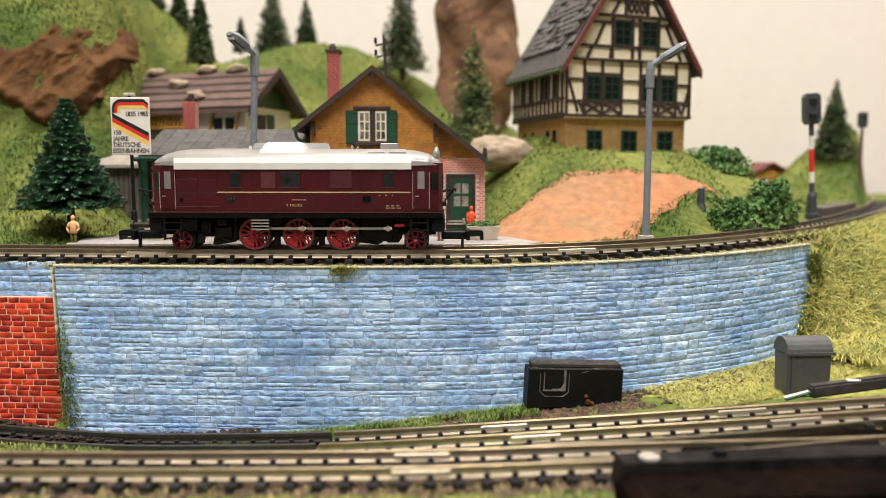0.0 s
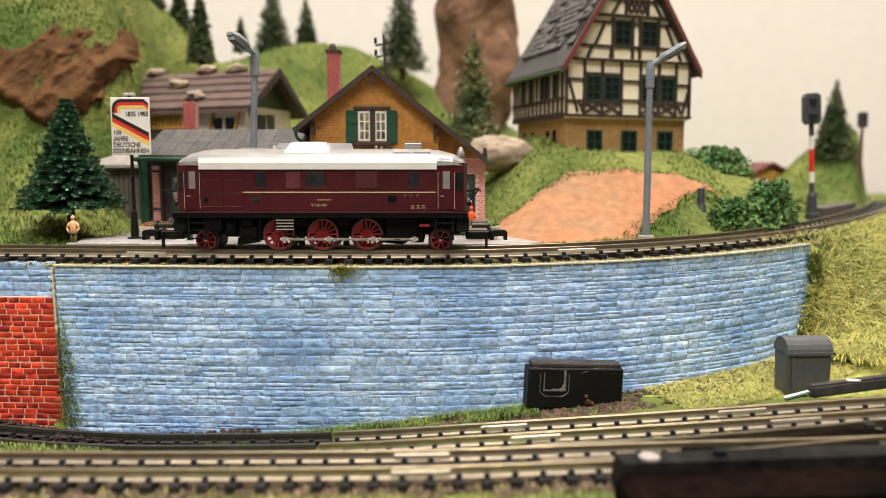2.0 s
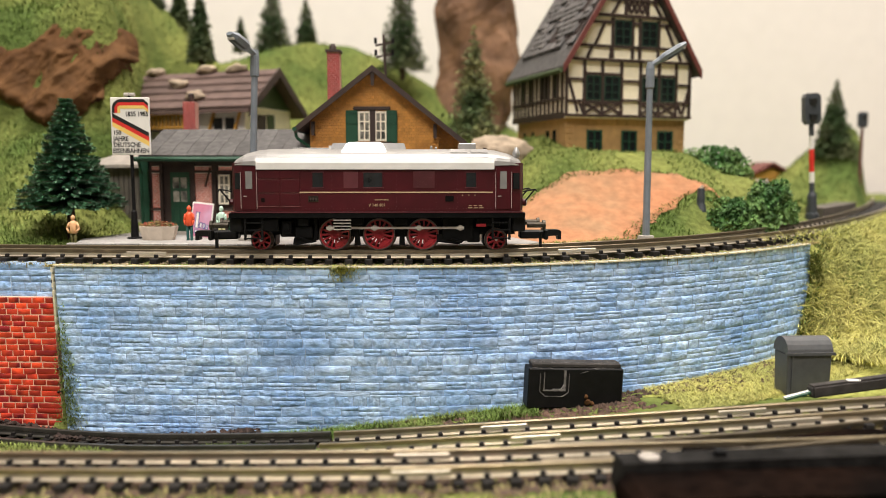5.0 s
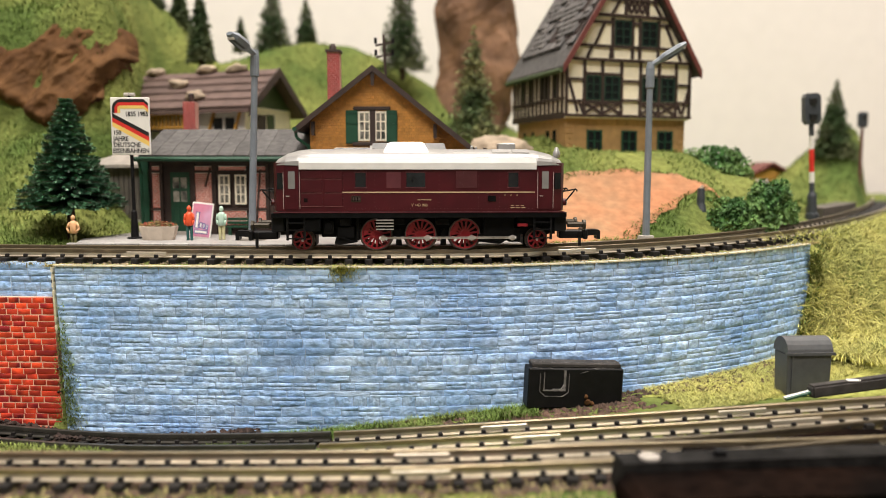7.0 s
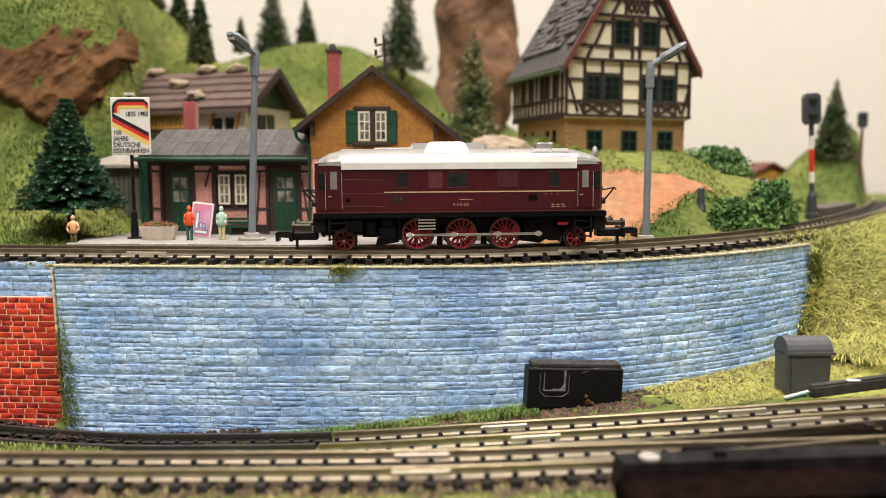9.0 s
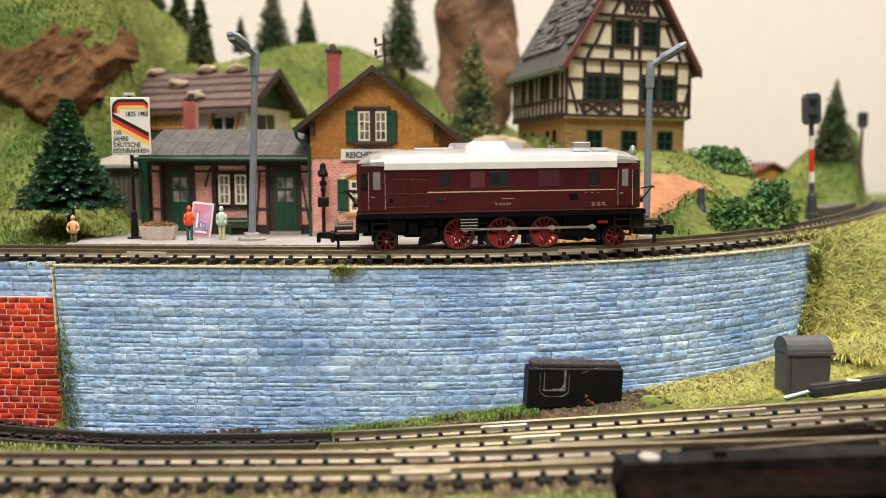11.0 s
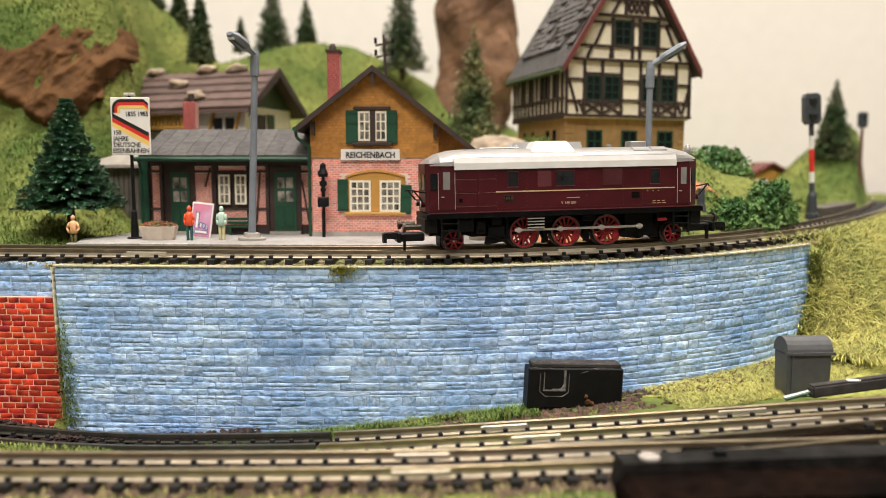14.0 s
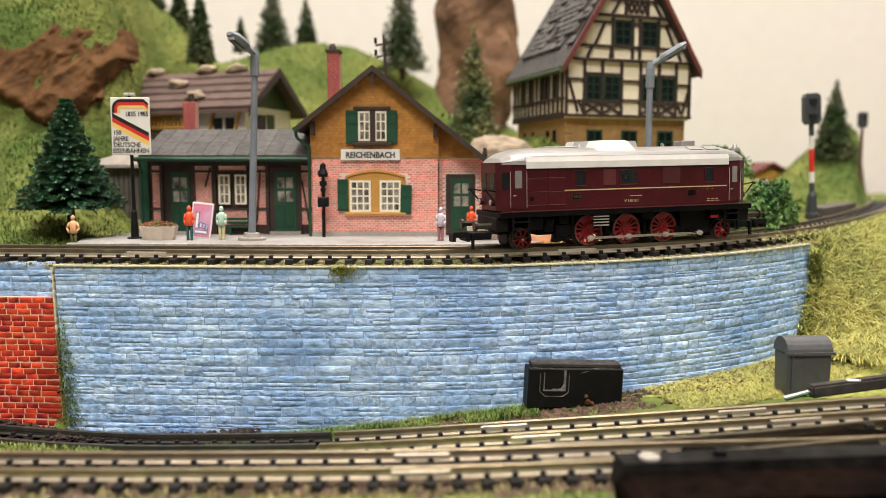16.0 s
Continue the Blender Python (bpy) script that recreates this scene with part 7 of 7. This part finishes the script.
litter("ballast", "dark brown ballast crumbs at the foot of the wall", SOIL, at_foot(3600, 40, 270, 0.0, 14, clumpy(0.08, -0.35, 5)), 0.7, 11)
DRYSTONE = mat("ballast_grain", (0.26, 0.20, 0.13), 0.95, vary=0.3, bump=0, island=0.5)
litter("ballast", "pale brown ballast along the raised track", DRYSTONE, on_bank(7000, 20, 430, -8.5, 11.5), 0.36, 12)
litter("ballast", "dark ballast crumbs between the lower rails", SOIL, in_box(2600, -130, 120, 126, 182), 0.45, 13)
fibres("front_grass", "sandy grass fibres before the near track", DRYBLADE, in_box(4000, -110, 40, 112, 138), 1.6, 0.7, 14, 0.15)


edge_of = lambda x, y: within(EARTH, x, y) != within(EARTH, x + 2.5, y - 1.5) or within(EARTH, x, y) != within(EARTH, x - 2.5, y + 1.5)
fibres("slope_grass", "thin grass along the rim of the bare earth", BLADE, in_box(16000, 0, 100, 228, 286, edge_of), 1.7, 0.75, 42, 0.16)


# ---- the retaining walls ----
def foot_z(s):
    x, y = foot(s, 1.0)
    return ground_z(x, y) - 1.5


def wall_point(s, z, out=0.0):
    k = min(1.0, max(0.0, (-2.0 - z) / 56))
    x, y, _, h = place_on(LINE, s, WALL_TOP + 2.6 * k + out)
    return x, y, h


def line_z(s):
    return float(np.interp(s, np.arange(len(LINE)), LINE[:, 2]))


def end_lean(s, z):
    """Both walls lean to the right, towards their foot, where they meet."""
    return max(0.0, -z - 4) * 0.095 * max(0.0, 1 - abs(s - 78.5) / 4.0)


def wall_core(name, s0, s1, material, label, out, top):
    verts, faces = [], []
    ss = np.arange(s0, s1 + 0.1, 3.0)
    for s in ss:
        z1, z0 = top(s), foot_z(s)
        for o, z in ((out, z0), (out, z1), (out - 3.0, z1), (out - 3.0, z0)):
            x, y, _ = wall_point(s + end_lean(s, z), z, o)
            verts.append((x, y, z))
    n = len(ss)
    for i in range(n - 1):
        for k in range(4):
            faces.append((i * 4 + k, i * 4 + (k + 1) % 4, (i + 1) * 4 + (k + 1) % 4, (i + 1) * 4 + k))
    faces += [(0, 1, 2, 3), tuple((n - 1) * 4 + k for k in range(4))]
    return tagged(cloud(name, verts, faces, material), label, "wall", kind="structure")


def stone_meshes(name, material, count, w, d, h, rough, seed):
    """A few irregular blocks with chipped faces, front towards -y."""
    rnd = random.Random(seed)
    out = []
    for k in range(count):
        bm = bmesh.new()
        e = 0.16
        back = [bm.verts.new((x, 0.4, z)) for x, z in ((-w / 2, -h / 2), (w / 2, -h / 2), (w / 2, h / 2), (-w / 2, h / 2))]
        mid = [bm.verts.new((x + rnd.uniform(-0.08, 0.08), -d * 0.45, z + rnd.uniform(-0.06, 0.06))) for x, z in ((-w / 2, -h / 2), (w / 2, -h / 2), (w / 2, h / 2), (-w / 2, h / 2))]
        front = [[bm.verts.new((x * (1 - e * 0.7 / w) + rnd.uniform(-0.12, 0.12) * rough, -d * rnd.uniform(1 - 0.45 * rough, 1 + 0.35 * rough), (z * (1 - e * 1.2 / h) if z < 0 else z - 0.27) + rnd.uniform(-0.1, 0.1) * rough)) for x in (-w / 2, -w / 6, w / 6, w / 2)] for z in (-h / 2, h / 2)]
        for i in range(4):
            bm.faces.new((back[i], back[(i + 1) % 4], mid[(i + 1) % 4], mid[i]))
        for i in range(3):
            bm.faces.new((front[0][i], front[0][i + 1], front[1][i + 1], front[1][i]))
        bm.faces.new((mid[0], mid[1], *front[0][::-1]))
        bm.faces.new((mid[2], mid[3], *front[1]))
        bm.faces.new((mid[1], mid[2], front[1][3], front[0][3]))
        bm.faces.new((mid[3], mid[0], front[0][0], front[1][0]))
        out.append(mesh_of(name, bm, material))
    return out


def pillow_meshes(name, material, count, w, d, h, seed):
    """Rock-faced blocks with a swollen front, soft rims and chipped corners."""
    rnd = random.Random(seed)
    out = []
    for k in range(count):
        bm = bmesh.new()
        rows = []
        for fz, fy in ((-0.5, 0.4), (-0.488, -0.45), (-0.43, -0.9), (0.0, -1.0), (0.43, -0.92), (0.488, -0.5), (0.5, 0.4)):
            row = []
            for fx, e in ((-0.5, 0.2), (-0.47, 0.92), (-0.17, 1.0), (0.16, 1.0), (0.47, 0.92), (0.5, 0.2)):
                y = fy * d * e * rnd.uniform(0.72, 1.22) if fy < 0 else 0.4
                row.append(bm.verts.new((fx * w, y, fz * h + rnd.uniform(-0.09, 0.09) * (fy < 0))))
            rows.append(row)
        for a, b in zip(rows, rows[1:]):
            for i in range(5):
                bm.faces.new((a[i], a[i + 1], b[i + 1], b[i]))
        out.append(mesh_of(name, bm, material, True))
    return out


def block_wall(core, name, material, s0, s1, top, courses, lengths, gap, meshes, base, single, rest_label, out, split=0.0):
    """Courses of blocks on a core. single: the stretch of s whose blocks are parts of their own."""
    rnd = random.Random(21)
    verts, faces = [], []
    count = 0
    z = 0.0
    while z > -52:
        h = rnd.choice(courses) * rnd.uniform(0.92, 1.08)
        s = s0 + rnd.uniform(0, 1.5)
        first = True
        while s < s1 - 0.4:
            w = rnd.uniform(*lengths) * (1.35 if rnd.random() < 0.2 else 1)
            a, b = (s0, s + w) if first else (s, s + w)
            first = False
            b = s1 if b > s1 - 1.6 else b
            waver = 0.45 * noise.noise(Vector((s * 0.045, z * 0.3, 2.0))) * min(1.0, -z / 3)
            zc = top((a + b) / 2) - 0.1 + z - h / 2 + waver
            a, b = a + end_lean(a, zc) * (a == s0), b + end_lean(b, zc) * (b == s1)
            sc = (a + b) / 2
            s = b + gap
            tall = h * (rnd.choice((0.5, 0.5, 0.62)) if rnd.random() < split else 1.0)
            if zc - h / 2 < foot_z(sc) - 0.6 or b - a < 0.5:
                continue
            x, y, hd = wall_point(sc, zc, out)
            ends = [wall_point(q, zc, out) for q in (a, b)]
            wide = math.hypot(ends[1][0] - ends[0][0], ends[1][1] - ends[0][1])
            m = at(x, y, zc, rnd.uniform(-1.5, 1.5), rnd.uniform(-0.5, 0.5), math.degrees(hd) + rnd.uniform(-1, 1)) @ Matrix.Diagonal(((wide - gap * 0.7) / base[0], rnd.uniform(0.35, 0.8), (h - gap) / base[1], 1))
            me = rnd.choice(meshes)
            if tall < h:
                cut = tall / h
                for lo, hi in ((-0.5, cut - 0.5 - 0.02), (cut - 0.5 + 0.02, 0.5)):
                    k = len(verts)
                    n = m @ at(0, 0, (lo + hi) / 2 * base[1]) @ Matrix.Diagonal((1, 1, hi - lo, 1))
                    verts += [tuple((n @ v.co) / MM) for v in rnd.choice(meshes).vertices]
                    faces += [tuple(k + i for i in p.vertices) for p in me.polygons]
                continue
            if single[0] < sc < single[1] and count < 300:
                share(name, me, core, m)
                count += 1
            else:
                k = len(verts)
                verts += [tuple((m @ v.co) / MM) for v in me.vertices]
                faces += [tuple(k + i for i in p.vertices) for p in me.polygons]
        z -= h
    if verts:
        ob = tagged(cloud(name, verts, faces, material, core), rest_label, kind="stuff")
        for p in ob.data.polygons:
            p.use_smooth = True


stone_top = lambda s: line_z(s) - 3.0
VERGE = mat("sandy_verge", (0.36, 0.29, 0.15), 0.95, vary=0.35, scale=700, bump=0.8, colour2=(0.24, 0.21, 0.09), big=60, depth=0.0006)
core = wall_core("retaining_wall", WALL_S0, WALL_S1, JOINT, "curved retaining wall of blue-grey painted stone blocks", 0.0, stone_top)
STONES = pillow_meshes("stone_block", STONE, 24, 5.0, 0.36, 1.9, 8)
block_wall(core, "stone_block", STONEMASS, WALL_S0, WALL_S1, stone_top, (1.6, 2.0, 2.6, 1.3, 1.8), (2.8, 7.5), 0.09, STONES, (5.0, 1.8), (128, 190), "blue-grey painted stone blocks", 0.0, 0.14)

# pale rim of the card wall along its top
strip = bmesh.new()
row = None
for s in range(20, 292, 3):
    b = 4.5 if s < 78 else 0.0
    q = [strip.verts.new((*place_on(LINE, s, d)[:2], place_on(LINE, s)[2] + z)) for d, z in ((6.8 - b * 0.5, -3.75), (13.5 - b, -3.1), (13.5 - b, -5.0), (6.8 - b * 0.5, -5.0))]
    if row:
        for i in range(4):
            strip.faces.new((row[i], row[(i + 1) % 4], q[(i + 1) % 4], q[i]))
    row = q
tagged(part("verge", strip, VERGE), "sandy verge between the raised track and the wall", "verge", kind="structure")
CARD = mat("pale_card_edge", (0.74, 0.68, 0.52), 0.9, vary=0.2, scale=700, bump=0.4, colour2=(0.56, 0.52, 0.34), big=90)
edge = bmesh.new()
for z in range(-20, -3):
    x, y, h = wall_point(WALL_S0 - 0.35 + end_lean(WALL_S0, z), z, 0.25)
    box(edge, 0, 0, 0, 0.4 + 0.25 * math.sin(z * 2.9), 1.2, 1.12, Matrix.Translation((x, y, z)) @ Matrix.Rotation(h + 0.06 * math.sin(z * 1.7), 4, "Z"))
part("card_edge", edge, CARD, core, "white cut edge of the wall card")
rim = bmesh.new()
for s in range(WALL_S0, WALL_S1 - 3, 3):
    x, y, h = wall_point(s + 1.5, -2, 0.3)
    box(rim, 0, 0, 0, 3.05, 1.0, 0.35, Matrix.Translation((x, y, stone_top(s + 1.5) + 0.1)) @ Matrix.Rotation(h, 4, "Z"))
part("coping", rim, CARD, core, "pale cut edge along the wall top")

# the red brick wall with its blue band, set further back
RS0, RS1, RBACK = 20, 77, -4.5
band_top = lambda s: stone_top(s) + 0.2
red_top = lambda s: stone_top(s) - 8.8
band = wall_core("blue_band_wall", RS0, RS1, JOINT, "short blue stone card above the red brick wall", RBACK, band_top)
block_wall(band, "stone_block", STONEMASS, RS0, RS1, band_top, (1.8, 2.1, 2.4), (3.5, 7.5), 0.16, STONES, (5.0, 1.8), (0, 0), "blue-grey painted stone blocks", RBACK)
red = wall_core("brick_wall", RS0, RS1, REDJOINT, "bright red brick wall with pale joints", RBACK + 1.3, red_top)
BRICKS = pillow_meshes("brick", RED, 8, 3.4, 0.26, 1.5, 9)
block_wall(red, "brick", REDMASS, RS0, RS1, red_top, (1.55,), (2.9, 3.4), 0.16, BRICKS, (3.4, 1.5), (52, 77), "bright red bricks", RBACK + 1.3)

# dark cleft and moss between the two walls
cleft = bmesh.new()
for z in range(-46, -4, 3):
    x, y, h = wall_point(78.6 + end_lean(78.6, z), z, -2.2)
    boulder(cleft, x, y, z, 1.0, 1.6, 2.4, z * 1.7, 0.5, 2)
tagged(part("wall_cleft", cleft, SOIL), "dark mossy gap between the two walls", "gap", kind="structure")
def cleft_spots(rnd):
    for _ in range(800):
        z = rnd.triangular(-47, -12, -44)
        x, y, _ = wall_point(80 + end_lean(80, z) + rnd.gauss(1.0, 1.1) * (0.4 + (-z) / 40), z, 0.6)
        yield x, y, z
fibres("moss", "green moss fibres on the wall edge", BLADE, cleft_spots, 1.0, 0.9, 31, 0.13)
def tuft_spots(rnd):
    for _ in range(260):
        x, y, _ = wall_point(154.5 + rnd.gauss(0, 1.8), -3, rnd.uniform(0.2, 1.2))
        yield x, y, -3.0 - abs(rnd.gauss(0, 1.6))
fibres("hanging_tuft", "dry yellow grass tuft hanging over the wall top", STRAW, tuft_spots, 1.7, 0.85, 32, 0.12)


# straw matting of the embankment and its foot, and tufts that hang over the wall's end
bank = draped("straw_bank", [(104, 222), (110, 233), (128, 252), (158, 284), (200, 338), (250, 330), (200, 240), (150, 215), (118, 208)], 2.0, STRAWMAT, "matted yellow-green straw grass on the embankment", "grass", 1.5, 3.0)
def wool(name, label, material, surface, n, length, lift, seed, width=0.1, keep=None):
    """Curled fibres that lie tangled on a surface."""
    rnd = random.Random(seed)
    verts, faces = [], []
    me = surface.data
    for p in rnd.choices(list(me.polygons), [q.area for q in me.polygons], k=n):
        a, b, c, d = (me.vertices[i].co for i in p.vertices)
        u, v = rnd.random(), rnd.random()
        w = (a.lerp(b, u).lerp(d.lerp(c, u), v)) / MM
        if keep and not keep(w):
            continue
        nn = p.normal if p.normal.z >= 0 else -p.normal
        way = Vector((rnd.gauss(0, 1), rnd.gauss(0, 1), rnd.gauss(0, 1)))
        way = (way - nn * way.dot(nn)).normalized() + nn * rnd.uniform(0.0, 0.7)
        q = w + nn * rnd.uniform(0, lift)
        k = len(verts)
        for i in range(4):
            sd = way.cross(nn + Vector((0.01, 0, 0))).normalized() * width * (1.0, 1.0, 0.8, 0.3)[i]
            verts += [tuple(q - sd), tuple(q + sd)]
            q = q + way * length * rnd.uniform(0.2, 0.42)
            way = (way - nn * 0.28 + Vector((rnd.gauss(0, 0.4), rnd.gauss(0, 0.4), rnd.gauss(0, 0.4)))).normalized()
        faces += [(k + 2 * i, k + 2 * i + 1, k + 2 * i + 3, k + 2 * i + 2) for i in range(3)]
    return tagged(cloud(name, verts, faces, material), label, "grass", kind="stuff")


wool("bank_grass", "woolly yellow grass on the steep embankment", STRAW, bank, 34000, 4.6, 2.0, 35)
wool("bank_grass", "dark green grass tangled in the straw", BLADE, bank, 16000, 4.0, 1.0, 36, 0.1, lambda w: noise.noise(w * 0.11 + Vector((3, 0, 0))) > 0.12)
draped("straw_foot", [(54, 196), (62, 203), (84, 213), (104, 226), (124, 226), (200, 240), (215, 200), (110, 183), (76, 188)], 0.15, STRAWMAT, "matted straw grass at the foot of the wall", "grass", 1.0, 5.0)
lip = bmesh.new()
for k, z in enumerate(range(-40, -3, 3)):
    x, y, h = wall_point(296.0 - max(0, -z - 18) * 0.6, z, -1.0)
    boulder(lip, x, y, z, 2.6, 2.2, 2.6, k * 2.3, 0.4, 2)
tagged(part("bank_lip", lip, STRAWMAT, None, "", True), "woolly edge of the embankment at the wall end", "grass", kind="structure")
def end_spots(rnd):
    for _ in range(2600):
        z = rnd.uniform(-34, -3)
        x, y, _ = wall_point(295.6 - abs(rnd.gauss(0, 1.8)) - max(0, -z - 16) * 0.6, z, rnd.uniform(0.6, 3.0))
        yield x, y, z
fibres("bank_grass", "green moss and grass below the bank edge", BLADE, lambda rnd: (p for p in list(end_spots(rnd))[::2]), 2.0, 0.95, 34, 0.12)
fibres("bank_grass", "yellow-green grass hanging over the wall end", STRAW, end_spots, 2.4, 0.95, 33, 0.09)


# dark crumbled soil heaped along the foot of the walls
def heap_spots(rnd):
    for x, y, z in list(at_foot(1500, 30, 79, -5.2, -2.4)(rnd)) + list(at_foot(700, 80, 134, 0.2, 2.2)(rnd)):
        yield x, y, z + rnd.uniform(0, 2.2 + max(0.0, -104 - x) * 0.14)
CRUMB = mat("dark_soil_crumb", (0.055, 0.034, 0.027), 0.9, vary=0.3, bump=0, island=0.5)
litter("soil_crumbs", "dark brown soil crumbs heaped at the wall foot", CRUMB, heap_spots, 0.8, 41)

motions()
